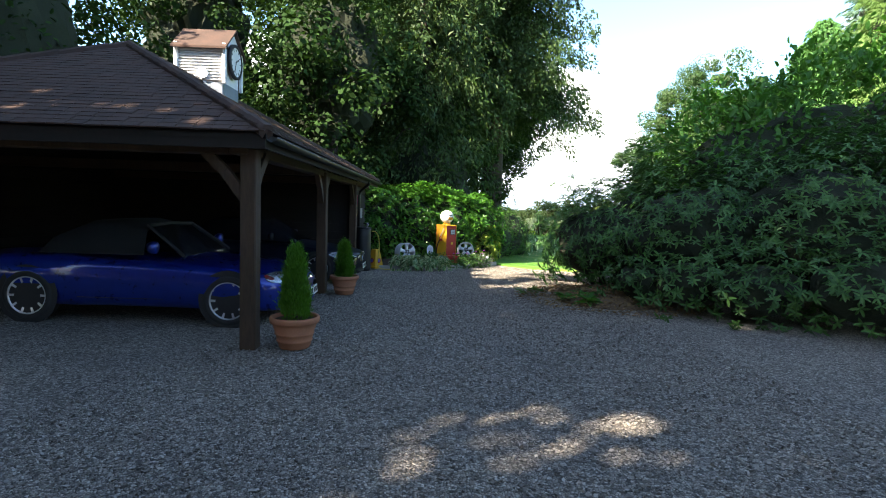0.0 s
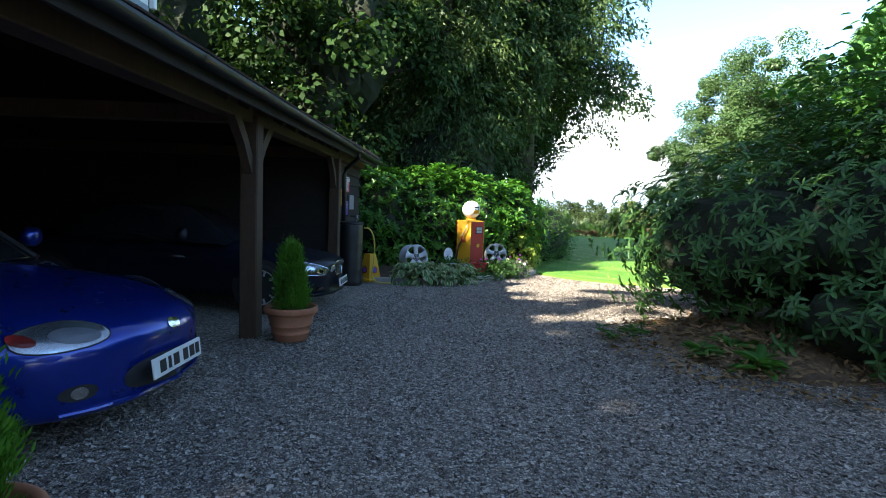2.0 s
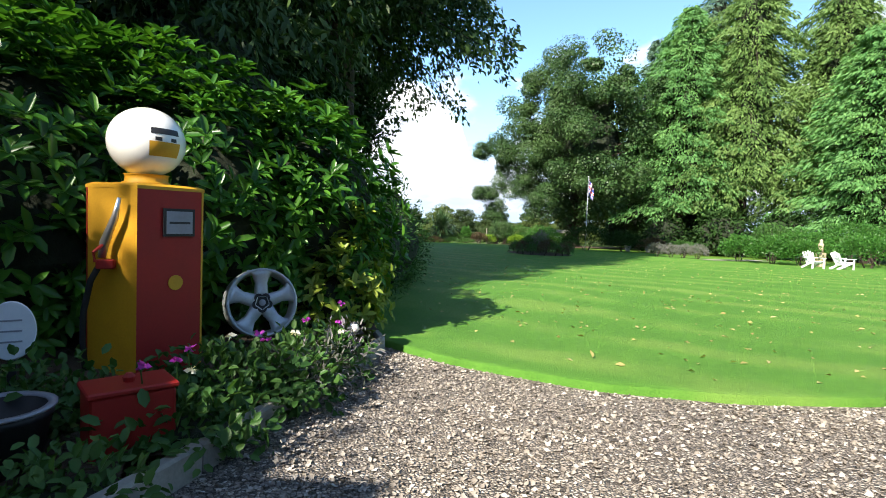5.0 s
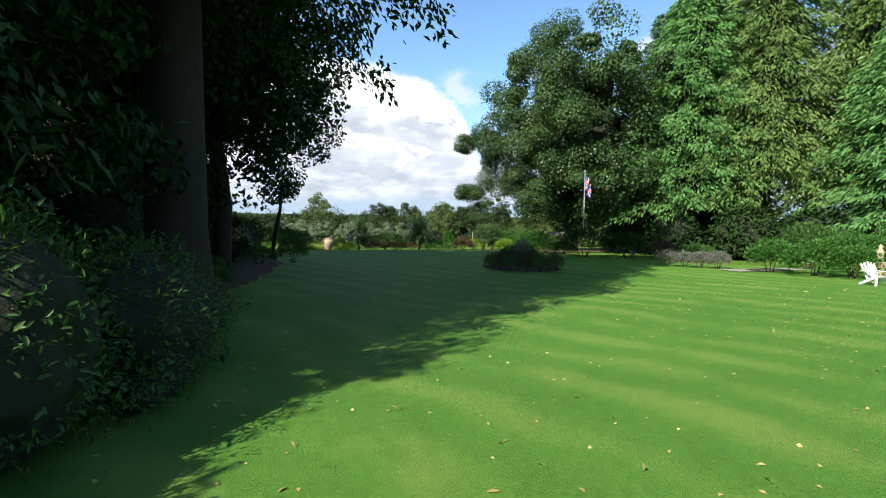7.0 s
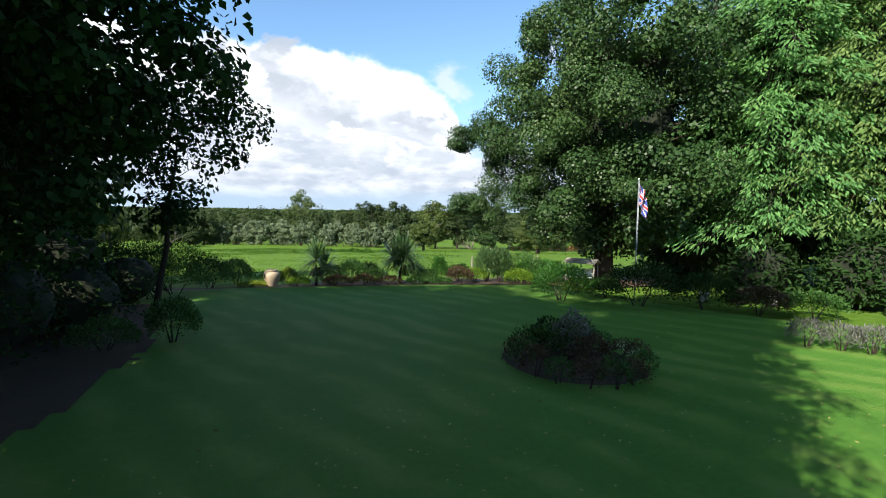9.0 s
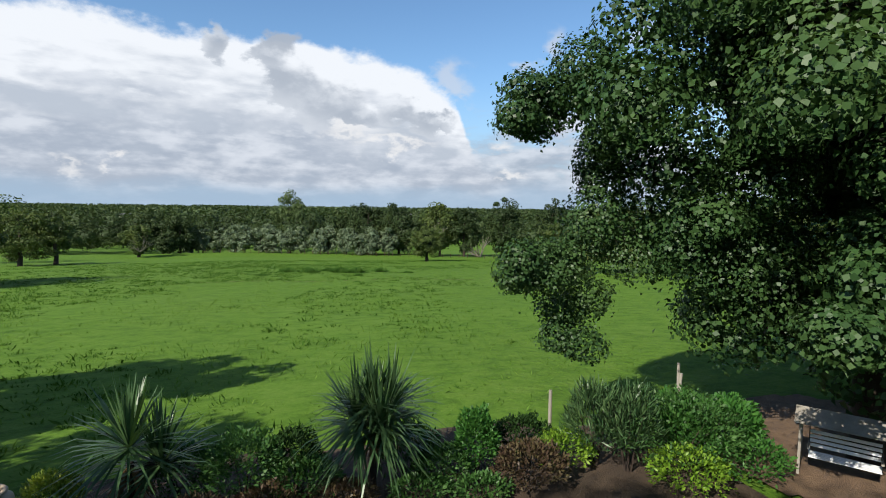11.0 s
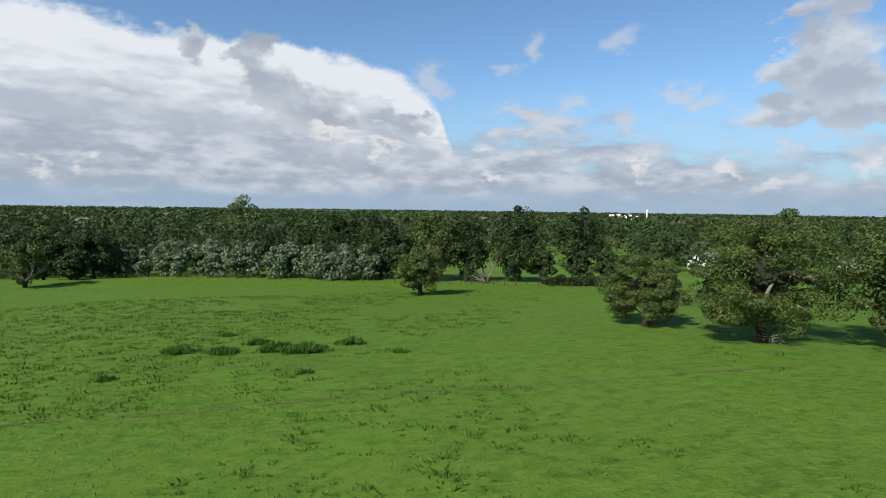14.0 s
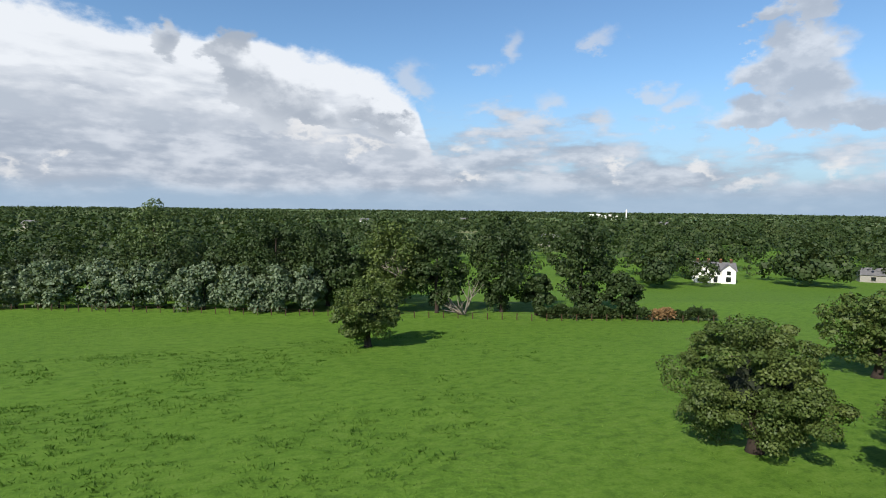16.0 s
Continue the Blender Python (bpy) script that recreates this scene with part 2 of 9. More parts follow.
M_OAK = foliage("oak_leaf", (0.035, 0.063, 0.014), (0.069, 0.103, 0.024), (0.128, 0.164, 0.044), 0.55, 0.22, 0.35, drift_share=0.6)
M_WOOD = foliage("woodland_leaf", (0.021, 0.039, 0.012), (0.037, 0.064, 0.018), (0.068, 0.093, 0.028), 0.6, 0.2, 0.10, drift_share=0.8)
M_WILLOW = foliage("silver_willow_leaf", (0.08, 0.118, 0.066), (0.14, 0.19, 0.112), (0.22, 0.27, 0.17), 0.5, 0.25, 0.15)
M_POPLAR = foliage("poplar_leaf", (0.045, 0.078, 0.024), (0.085, 0.13, 0.042), (0.14, 0.19, 0.07), 0.5, 0.25, 0.3)
M_CYPRESS = foliage("dwarf_cypress_leaf", (0.045, 0.14, 0.012), (0.08, 0.23, 0.02), (0.14, 0.33, 0.035), 0.55, 0.3, 4.0)
M_HOSTA = foliage("hosta_leaf", (0.04, 0.11, 0.035), (0.075, 0.17, 0.055), (0.16, 0.25, 0.12), 0.4, 0.25, 3.0)
M_CREAM = foliage("hosta_leaf_edge", (0.35, 0.38, 0.2), (0.45, 0.48, 0.28), (0.55, 0.56, 0.36), 0.45, 0.25, 3.0)
M_VARIEG = foliage("variegated_leaf", (0.05, 0.13, 0.02), (0.22, 0.30, 0.04), (0.42, 0.45, 0.09), 0.4, 0.3, 2.0)
M_LIME = foliage("lime_shrub_leaf", (0.10, 0.20, 0.02), (0.18, 0.32, 0.03), (0.28, 0.42, 0.05), 0.45, 0.35, 2.0)
M_SHRUB = foliage("border_shrub_leaf", (0.03, 0.08, 0.02), (0.05, 0.13, 0.03), (0.10, 0.20, 0.05), 0.45, 0.3, 1.0)
M_PURPLE = foliage("purple_shrub_leaf", (0.05, 0.03, 0.025), (0.09, 0.06, 0.035), (0.13, 0.12, 0.05), 0.45, 0.25, 1.0)
M_LAV = foliage("catmint_leaf", (0.10, 0.12, 0.09), (0.17, 0.18, 0.15), (0.24, 0.20, 0.27), 0.6, 0.2, 1.5)
M_CORDY = foliage("cordyline_leaf", (0.03, 0.075, 0.03), (0.06, 0.12, 0.045), (0.13, 0.20, 0.08), 0.35, 0.15, 1.0)
M_DEADLEAF = foliage("dry_frond", (0.13, 0.075, 0.03), (0.20, 0.12, 0.055), (0.28, 0.19, 0.09), 0.7, 0.1, 1.0)
M_FALLEN = foliage("fallen_leaf", (0.20, 0.15, 0.05), (0.42, 0.36, 0.14), (0.60, 0.55, 0.28), 0.6, 0.2, 1.0)
M_TUFT = foliage("meadow_grass", (0.06, 0.135, 0.016), (0.10, 0.20, 0.024), (0.18, 0.28, 0.05), 0.7, 0.35, 0.4)
M_RANK = foliage("rank_grass", (0.030, 0.082, 0.010), (0.055, 0.125, 0.017), (0.10, 0.175, 0.03), 0.7, 0.3, 0.4, sheen=0.1)
M_RUSH = foliage("rush_blade", (0.045, 0.12, 0.022), (0.075, 0.17, 0.03), (0.12, 0.215, 0.045), 0.7, 0.2, 0.6, sheen=0.1)
M_FLOWER = foliage("magenta_petal", (0.35, 0.03, 0.35), (0.45, 0.06, 0.5), (0.55, 0.12, 0.6), 0.5, 0.3, 3.0)
M_WHITEPETAL = foliage("white_petal", (0.6, 0.6, 0.5), (0.7, 0.7, 0.62), (0.8, 0.8, 0.74), 0.5, 0.3, 3.0)
# colour of the solid cores: shade inside foliage painted as near-black
M_INNER = surface("shade_core_dark", (0.008, 0.013, 0.006), (0.02, 0.028, 0.011), 0.95, 2.0, 20.0, bump=0.6, depth=0.03)
M_BARK = surface("bark", (0.016, 0.010, 0.007), (0.048, 0.032, 0.023), 0.95, 3.0, 22.0, (1, 1, 0.25), bump=0.8, depth=0.03)
M_PALEBARK = surface("dead_wood", (0.14, 0.12, 0.095), (0.29, 0.255, 0.21), 0.85, 3.0, 26.0, (1, 1, 0.3), bump=0.6, depth=0.02)
M_MULCH = surface("leaf_mould", (0.05, 0.03, 0.018), (0.22, 0.14, 0.08), 0.95, 2.5, 38.0, bump=1.0, depth=0.03)
M_SOIL = surface("soil", (0.026, 0.017, 0.010), (0.085, 0.055, 0.032), 0.95, 1.6, 30.0, bump=0.9, depth=0.03)
M_OAKBEAM = surface("weathered_oak_timber", (0.030, 0.015, 0.007), (0.085, 0.045, 0.024), 0.8, 2.5, 40.0, (1, 1, 0.2), bump=0.5, depth=0.006)
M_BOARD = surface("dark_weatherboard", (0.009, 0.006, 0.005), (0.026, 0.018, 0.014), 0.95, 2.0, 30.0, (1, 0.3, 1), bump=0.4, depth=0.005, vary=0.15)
M_TILE = surface("clay_roof_tile", (0.03, 0.018, 0.014), (0.085, 0.046, 0.035), 0.9, 3.0, 40.0, bump=0.4, depth=0.005, vary=0.25)
M_GUTTER = surface("black_plastic", (0.006, 0.006, 0.007), (0.014, 0.014, 0.015), 0.42, 8.0, 90.0, bump=0.05)
M_TERRA = surface("terracotta", (0.27, 0.095, 0.045), (0.43, 0.175, 0.09), 0.8, 5.0, 60.0, bump=0.25, depth=0.003)
M_RED = surface("red_paint", (0.27, 0.008, 0.005), (0.37, 0.012, 0.007), 0.6, 6.0, 80.0, bump=0.06)
M_YELLOW = surface("yellow_paint", (0.50, 0.245, 0.008), (0.64, 0.335, 0.014), 0.6, 6.0, 80.0, bump=0.06)
M_WHITE = surface("white_paint", (0.66, 0.68, 0.70), (0.80, 0.80, 0.80), 0.5, 5.0, 60.0, bump=0.08)
M_LEAD = surface("lead_sheet", (0.16, 0.19, 0.23), (0.27, 0.30, 0.35), 0.55, 4.0, 40.0, metal=0.3, bump=0.15)
M_SILVER = surface("silver_wheel_paint", (0.40, 0.42, 0.45), (0.58, 0.60, 0.63), 0.42, 6.0, 70.0, metal=0.45, bump=0.04)
M_ALLOY = surface("brushed_alloy", (0.55, 0.57, 0.60), (0.74, 0.75, 0.77), 0.3, 6.0, 90.0, metal=0.9, bump=0.05)
M_BLUE = surface("metallic_blue_car_paint", (0.003, 0.020, 0.21), (0.005, 0.030, 0.29), 0.3, 9.0, 900.0, metal=0.55, bump=0.0, coat=1.0)
M_NAVY = surface("metallic_navy_car_paint", (0.003, 0.005, 0.012), (0.005, 0.008, 0.018), 0.5, 9.0, 900.0, metal=0.0, bump=0.0, coat=0.35)
for m in (M_NAVY, M_BLUE):
    m.node_tree.nodes["Principled BSDF"].inputs["Specular IOR Level"].default_value = 0.15
M_RUBBER = surface("tyre_rubber", (0.012, 0.012, 0.012), (0.03, 0.03, 0.03), 0.8, 8.0, 60.0, bump=0.2)
M_HOOD = surface("black_cloth_hood", (0.006, 0.006, 0.006), (0.012, 0.012, 0.012), 1.0, 8.0, 60.0, bump=0.1)
M_BLACK = surface("matt_black", (0.008, 0.008, 0.009), (0.02, 0.02, 0.022), 0.6, 8.0, 60.0, bump=0.1)
M_CHROME = surface("chrome", (0.75, 0.76, 0.78), (0.86, 0.86, 0.87), 0.12, 8.0, 90.0, metal=1.0, bump=0.0)
M_LAMPBOWL = surface("lamp_bowl", (0.10, 0.11, 0.13), (0.20, 0.22, 0.25), 0.2, 8.0, 60.0, metal=0.6, bump=0.0)
M_LAMP = surface("lamp_reflector", (0.42, 0.45, 0.50), (0.62, 0.64, 0.68), 0.18, 8.0, 60.0, metal=0.8, bump=0.0)
M_PLATE = surface("number_plate", (0.66, 0.67, 0.66), (0.78, 0.78, 0.76), 0.4, 9.0, 90.0, bump=0.0)
M_INK = surface("black_ink", (0.012, 0.012, 0.013), (0.02, 0.02, 0.02), 0.5, 9.0, 90.0, bump=0.0)
M_CONC = surface("concrete_kerb", (0.20, 0.19, 0.17), (0.36, 0.34, 0.30), 0.9, 4.0, 50.0, bump=0.4, depth=0.004)
M_PEBBLE = foliage("gravel_stone", (0.130, 0.112, 0.099), (0.295, 0.264, 0.232), (0.52, 0.48, 0.43), 0.85, 0.0, 0.6, drift_share=0.25)
M_HOSE = surface("yellow_hose", (0.45, 0.33, 0.05), (0.6, 0.45, 0.08), 0.5, 8.0, 60.0, bump=0.05)
M_JAR = surface("glazed_jar_clay", (0.34, 0.26, 0.18), (0.48, 0.38, 0.27), 0.6, 5.0, 50.0, bump=0.15)
M_GREYWOOD = surface("silvered_timber", (0.20, 0.18, 0.15), (0.36, 0.33, 0.28), 0.85, 3.0, 40.0, (1, 1, 0.25), bump=0.4)
M_RENDER = surface("white_render", (0.68, 0.67, 0.63), (0.80, 0.79, 0.76), 0.85, 0.6, 9.0, bump=0.1)
M_SLATE = surface("slate_roof", (0.09, 0.09, 0.10), (0.17, 0.165, 0.17), 0.7, 1.0, 9.0, bump=0.3)
M_BRICKRED = surface("red_brick", (0.20, 0.085, 0.055), (0.32, 0.15, 0.10), 0.85, 1.0, 12.0, bump=0.3)
M_PINK = surface("pink_enamel", (0.55, 0.09, 0.16), (0.66, 0.13, 0.22), 0.35, 6.0, 60.0, bump=0.03)
M_PURP = surface("purple_enamel", (0.09, 0.06, 0.30), (0.13, 0.09, 0.40), 0.35, 6.0, 60.0, bump=0.03)
M_CARDGREY = surface("grey_enamel", (0.22, 0.22, 0.25), (0.32, 0.32, 0.36), 0.4, 6.0, 60.0, bump=0.03)
M_FLAGBLUE = surface("flag_blue", (0.02, 0.035, 0.20), (0.03, 0.05, 0.27), 0.8, 6.0, 60.0)
M_FLAGRED = surface("flag_red", (0.45, 0.02, 0.03), (0.55, 0.03, 0.05), 0.8, 6.0, 60.0)
M_FLAGWHITE = surface("flag_white", (0.68, 0.68, 0.70), (0.8, 0.8, 0.8), 0.8, 6.0, 60.0)


def glassy(name, colour, rough=0.05, alpha_mix=1.0):
    m, n, l, b = nodes_of(name)
    b.inputs["Base Color"].default_value = (*colour, 1)
    b.inputs["Roughness"].default_value = rough
    b.inputs["Transmission Weight"].default_value = alpha_mix
    b.inputs["IOR"].default_value = 1.45
    return m


M_GLASS = glassy("clear_glass", (0.9, 0.95, 0.95))
M_DARKGLASS = surface("dark_car_glass", (0.008, 0.01, 0.012), (0.014, 0.016, 0.02), 0.06, 8.0, 60.0, bump=0.0, coat=0.6)
M_OPAL = surface("opal_glass", (0.78, 0.77, 0.73), (0.85, 0.84, 0.81), 0.16, 4.0, 50.0, bump=0.0, coat=0.5)


def meadow_material():
    m, n, l, b = nodes_of("meadow")
    v = coords(n, l)
    big, mid, small = noise_of(n, l, v, 0.03, 4), noise_of(n, l, v, 0.22, 6, 0.62), noise_of(n, l, v, 6.0, 8, 0.75)
    col = ramp_of(n, l, big, (0.32, (0.115, 0.225, 0.022)), (0.5, (0.155, 0.265, 0.028)), (0.68, (0.215, 0.295, 0.048)))
    col = mix_of(n, l, 0.5, col, ramp_of(n, l, mid, (0.32, (0.09, 0.19, 0.018)), (0.5, (0.155, 0.275, 0.03)), (0.68, (0.22, 0.32, 0.055))))
    tuft = noise_of(n, l, coords(n, l, 1.0, (0.8, 1.2, 1)), 1.1, 7, 0.7)
    col = mix_of(n, l, 0.7, col, ramp_of(n, l, tuft, (0.37, (0.045, 0.105, 0.010)), (0.45, (0.105, 0.21, 0.020)), (0.52, (0.16, 0.28, 0.03)), (0.66, (0.225, 0.335, 0.06))))
    col = mix_of(n, l, 0.4, col, ramp_of(n, l, small, (0.36, (0.075, 0.16, 0.015)), (0.52, (0.15, 0.27, 0.03)), (0.68, (0.235, 0.35, 0.065))))
    far = n.new("ShaderNodeMapRange")
    sep = n.new("ShaderNodeSeparateXYZ")
    l.new(v, sep.inputs[0])
    l.new(sep.outputs["Y"], far.inputs[0])
    far.inputs[1].default_value, far.inputs[2].default_value = 330, 430
    crops = ramp_of(n, l, noise_of(n, l, v, 0.007, 1), (0.40, (0.10, 0.16, 0.05)), (0.50, (0.17, 0.23, 0.07)), (0.56, (0.36, 0.35, 0.18)), (0.62, (0.13, 0.19, 0.06)))
    col = mix_of(n, l, far.outputs[0], col, crops)
    col = mix_of(n, l, 1.0, col, (0.60, 0.65, 0.66), "MULTIPLY")
    l.new(col, b.inputs["Base Color"])
    b.inputs["Roughness"].default_value = 0.9
    b.inputs["Specular IOR Level"].default_value = 0.12
    lumps = noise_of(n, l, coords(n, l, 1.0, (1.0, 1.25, 1)), 1.7, 4, 0.6)
    crest = ramp_of(n, l, lumps, (0.46, (0.0, 0.0, 0.0)), (0.62, (1.0, 1.0, 1.0)))
    where = ramp_of(n, l, noise_of(n, l, v, 0.045, 3), (0.42, (0.05, 0.05, 0.05)), (0.60, (1.0, 1.0, 1.0)))
    bump_of(n, l, mix_of(n, l, 0.35, mix_of(n, l, 1.0, crest, where, "MULTIPLY"), small), 0.55, 0.11, b)
    return m


def lawn_material():
    m, n, l, b = nodes_of("mown_lawn")
    v = coords(n, l)
    w = n.new("ShaderNodeTexWave")
    w.bands_direction = "X"
    rot = n.new("ShaderNodeMapping")
    rot.inputs["Rotation"].default_value = (0, 0, radians(-24))
    l.new(v, rot.inputs[0])
    l.new(rot.outputs[0], w.inputs["Vector"])
    w.inputs["Scale"].default_value, w.inputs["Distortion"].default_value, w.inputs["Detail"].default_value = 0.22, 5.0, 3.0
    w.inputs["Detail Scale"].default_value = 1.1
    big, small, blade = noise_of(n, l, v, 0.5, 5), noise_of(n, l, v, 9.0, 5, 0.65), noise_of(n, l, v, 90.0, 3, 0.7)
    patchy = noise_of(n, l, v, 0.22, 3)
    stripe_light = n.new("ShaderNodeMath")
    stripe_light.operation = "MULTIPLY_ADD"
    broken = n.new("ShaderNodeMath")
    broken.operation = "MULTIPLY"
    l.new(w.outputs["Fac"], broken.inputs[0])
    l.new(ramp_of(n, l, noise_of(n, l, v, 0.55, 4, 0.6), (0.36, (0.25, 0.25, 0.25)), (0.62, (1.0, 1.0, 1.0))), broken.inputs[1])
    l.new(broken.outputs[0], stripe_light.inputs[0])
    stripe_light.inputs[1].default_value = 0.62
    l.new(patchy, stripe_light.inputs[2])
    # pale and dark bands paint light and shade of grass ridges into the colour
    col = ramp_of(n, l, stripe_light.outputs[0], (0.38, (0.052, 0.185, 0.026)), (0.66, (0.092, 0.265, 0.040)), (0.98, (0.36, 0.46, 0.14)))
    col = mix_of(n, l, 0.42, col, ramp_of(n, l, big, (0.3, (0.050, 0.175, 0.022)), (0.55, (0.085, 0.245, 0.036)), (0.75, (0.185, 0.31, 0.066))))
    col = mix_of(n, l, 0.40, col, ramp_of(n, l, small, (0.3, (0.046, 0.145, 0.018)), (0.7, (0.145, 0.32, 0.052))))
    col = mix_of(n, l, 0.35, col, ramp_of(n, l, blade, (0.3, (0.030, 0.10, 0.013)), (0.7, (0.155, 0.335, 0.056))))
    col = mix_of(n, l, 1.0, col, (0.90, 0.93, 0.75), "MULTIPLY")
    l.new(col, b.inputs["Base Color"])
    b.inputs["Roughness"].default_value = 0.8
    b.inputs["Specular IOR Level"].default_value = 0.25
    mixed = mix_of(n, l, 0.45, mix_of(n, l, 0.5, w.outputs["Fac"], small), blade)
    bump_of(n, l, mixed, 0.8, 0.06, b)
    return m


def gravel_material():
    m, n, l, b = nodes_of("gravel_bed")
    v = coords(n, l)
    cell = n.new("ShaderNodeTexVoronoi")
    cell.inputs["Scale"].default_value = 56.0
    l.new(v, cell.inputs["Vector"])
    edge = n.new("ShaderNodeTexVoronoi")
    edge.feature = "DISTANCE_TO_EDGE"
    edge.inputs["Scale"].default_value = 56.0
    l.new(v, edge.inputs["Vector"])
    sep = n.new("ShaderNodeSeparateColor")
    l.new(cell.outputs["Color"], sep.inputs[0])
    stone = ramp_of(n, l, sep.outputs[0], (0.0, (0.104, 0.092, 0.082)), (0.35, (0.262, 0.23, 0.203)), (0.7, (0.40, 0.355, 0.312)), (0.9, (0.52, 0.47, 0.415)), (1.0, (0.63, 0.585, 0.53)))
    gap = ramp_of(n, l, edge.outputs["Distance"], (0.0, (0.12, 0.11, 0.10)), (0.12, (1, 1, 1)))
    col = mix_of(n, l, 1.0, stone, gap, "MULTIPLY")
    big = noise_of(n, l, v, 0.8, 5)
    col = mix_of(n, l, 1.0, col, ramp_of(n, l, big, (0.3, (0.80, 0.79, 0.80)), (0.7, (1.1, 1.06, 1.0))), "MULTIPLY")
    l.new(col, b.inputs["Base Color"])
    b.inputs["Roughness"].default_value = 0.85
    bump_of(n, l, edge.outputs["Distance"], 1.0, 0.03, b)
    return m


M_MEADOW, M_LAWN, M_GRAVEL = meadow_material(), lawn_material(), gravel_material()


# ---- mesh helpers ----
def link_mesh(name, verts, faces, material, parent=None, label="", smooth=False, kind=""):
    me = bpy.data.meshes.new(name)
    me.from_pydata([tuple(v) for v in verts], [], faces)
    for m in (material if isinstance(material, (list, tuple)) else [material]):
        me.materials.append(m)
    if smooth:
        me.polygons.foreach_set("use_smooth", [True] * len(me.polygons))
    me.update()
    ob = new(name, me)
    ob.parent = parent
    return tagged(ob, label=label, kind=kind)


def quads_mesh(name, corners, material, parent=None, label="", smooth=True, kind=""):
    """corners: N x 4 x 3. Quick way to a mesh of loose four-cornered leaves."""
    n = len(corners)
    me = bpy.data.meshes.new(name)
    me.vertices.add(4 * n)
    me.vertices.foreach_set("co", np.ascontiguousarray(corners, dtype=np.float32).ravel())
    me.loops.add(4 * n)
    me.loops.foreach_set("vertex_index", np.arange(4 * n, dtype=np.int32))
    me.polygons.add(n)
    me.polygons.foreach_set("loop_start", np.arange(0, 4 * n, 4, dtype=np.int32))
    me.materials.append(material)
    me.update(calc_edges=True)
    me.validate()
    ob = new(name, me)
    ob.parent = parent
    return tagged(ob, label=label, kind=kind)


def part(name, bm, material, parent, label="", smooth=False):
    me = bpy.data.meshes.new(name)
    bm.to_mesh(me)
    bm.free()
    for m in (material if isinstance(material, (list, tuple)) else [material]):
        me.materials.append(m)
    if smooth:
        me.polygons.foreach_set("use_smooth", [True] * len(me.polygons))
    ob = new(name, me)
    ob.parent = parent
    return tagged(ob, label=label)


def empty(name, x, y, z, turn=0.0, label="", category="", group="", kind=""):
    ob = new(name)
    ob.matrix_world = pose(x, y, z, 0, 0, turn)
    ob.empty_display_size = 0.2
    return tagged(ob, label, category, group, kind)


def box(x0, y0, z0, x1, y1, z1, bevel=0.0, bm=None):
    bm = bm or bmesh.new()
    m = Matrix.Translation(((x0 + x1) / 2, (y0 + y1) / 2, (z0 + z1) / 2)) @ Matrix.Diagonal((x1 - x0, y1 - y0, z1 - z0, 1))
    made = bmesh.ops.create_cube(bm, size=1.0, matrix=m)
    if bevel:
        es = list({e for v in made["verts"] for e in v.link_edges})
        bmesh.ops.bevel(bm, geom=es, offset=bevel, segments=1, affect="EDGES")
    return bm


def bar(a, b, w, d, bm=None, bevel=0.0, up=(0, 0, 1)):
    """A squared timber from a to b."""
    bm = bm or bmesh.new()
    a, b = Vector(a), Vector(b)
    axis = (b - a).normalized()
    side = axis.cross(Vector(up))
    side = side.normalized() if side.length > 1e-4 else Vector((1, 0, 0))
    top = side.cross(axis)
    m = Matrix((side, top, axis)).transposed().to_4x4()
    m.translation = (a + b) / 2
    made = bmesh.ops.create_cube(bm, size=1.0, matrix=m @ Matrix.Diagonal((w, d, (b - a).length, 1)))
    if bevel:
        es = list({e for v in made["verts"] for e in v.link_edges})
        bmesh.ops.bevel(bm, geom=es, offset=bevel, segments=1, affect="EDGES")
    return bm


def lathe(profile, seg=24, bm=None, m=Matrix()):
    """Turned body from (radius, height) pairs, closed where the radius is nought."""
    bm = bm or bmesh.new()
    rings = []
    for r, z in profile:
        if r < 1e-5:
            rings.append([bm.verts.new(m @ Vector((0, 0, z)))])
        else:
            rings.append([bm.verts.new(m @ Vector((r * math.cos(2 * math.pi * i / seg), r * math.sin(2 * math.pi * i / seg), z))) for i in range(seg)])
    for a, b in zip(rings, rings[1:]):
        for i in range(seg):
            j = (i + 1) % seg
            q = [a[i % len(a)], a[j % len(a)], b[j % len(b)], b[i % len(b)]]
            q = list(dict.fromkeys(q))
            if len(q) > 2:
                bm.faces.new(q)
    bmesh.ops.recalc_face_normals(bm, faces=bm.faces)
    return bm


def pipe(points, radius, seg=8, bm=None):
    """A round tube along points; radius may be one number or one for each point."""
    bm = bm or bmesh.new()
    pts = [Vector([float(c) for c in p]) for p in points]
    rad = [float(r) for r in radius] if isinstance(radius, (list, tuple)) else [float(radius)] * len(pts)
    rings = []
    for i, p in enumerate(pts):
        d = (pts[min(i + 1, len(pts) - 1)] - pts[max(i - 1, 0)]).normalized()
        s = d.cross(Vector((0.31, 0.17, 0.93)))
        s = s.normalized() if s.length > 1e-3 else d.cross(Vector((1, 0, 0))).normalized()
        u = s.cross(d)
        rings.append([bm.verts.new(p + rad[i] * (math.cos(2 * math.pi * k / seg) * s + math.sin(2 * math.pi * k / seg) * u)) for k in range(seg)])
    for a, b in zip(rings, rings[1:]):
        for k in range(seg):
            bm.faces.new((a[k], a[(k + 1) % seg], b[(k + 1) % seg], b[k]))
    bm.faces.new(rings[0][::-1])
    bm.faces.new(rings[-1])
    return bm


RNG = np.random.default_rng(7)


def unit(v):
    return v / np.maximum(np.linalg.norm(v, axis=-1, keepdims=True), 1e-9)


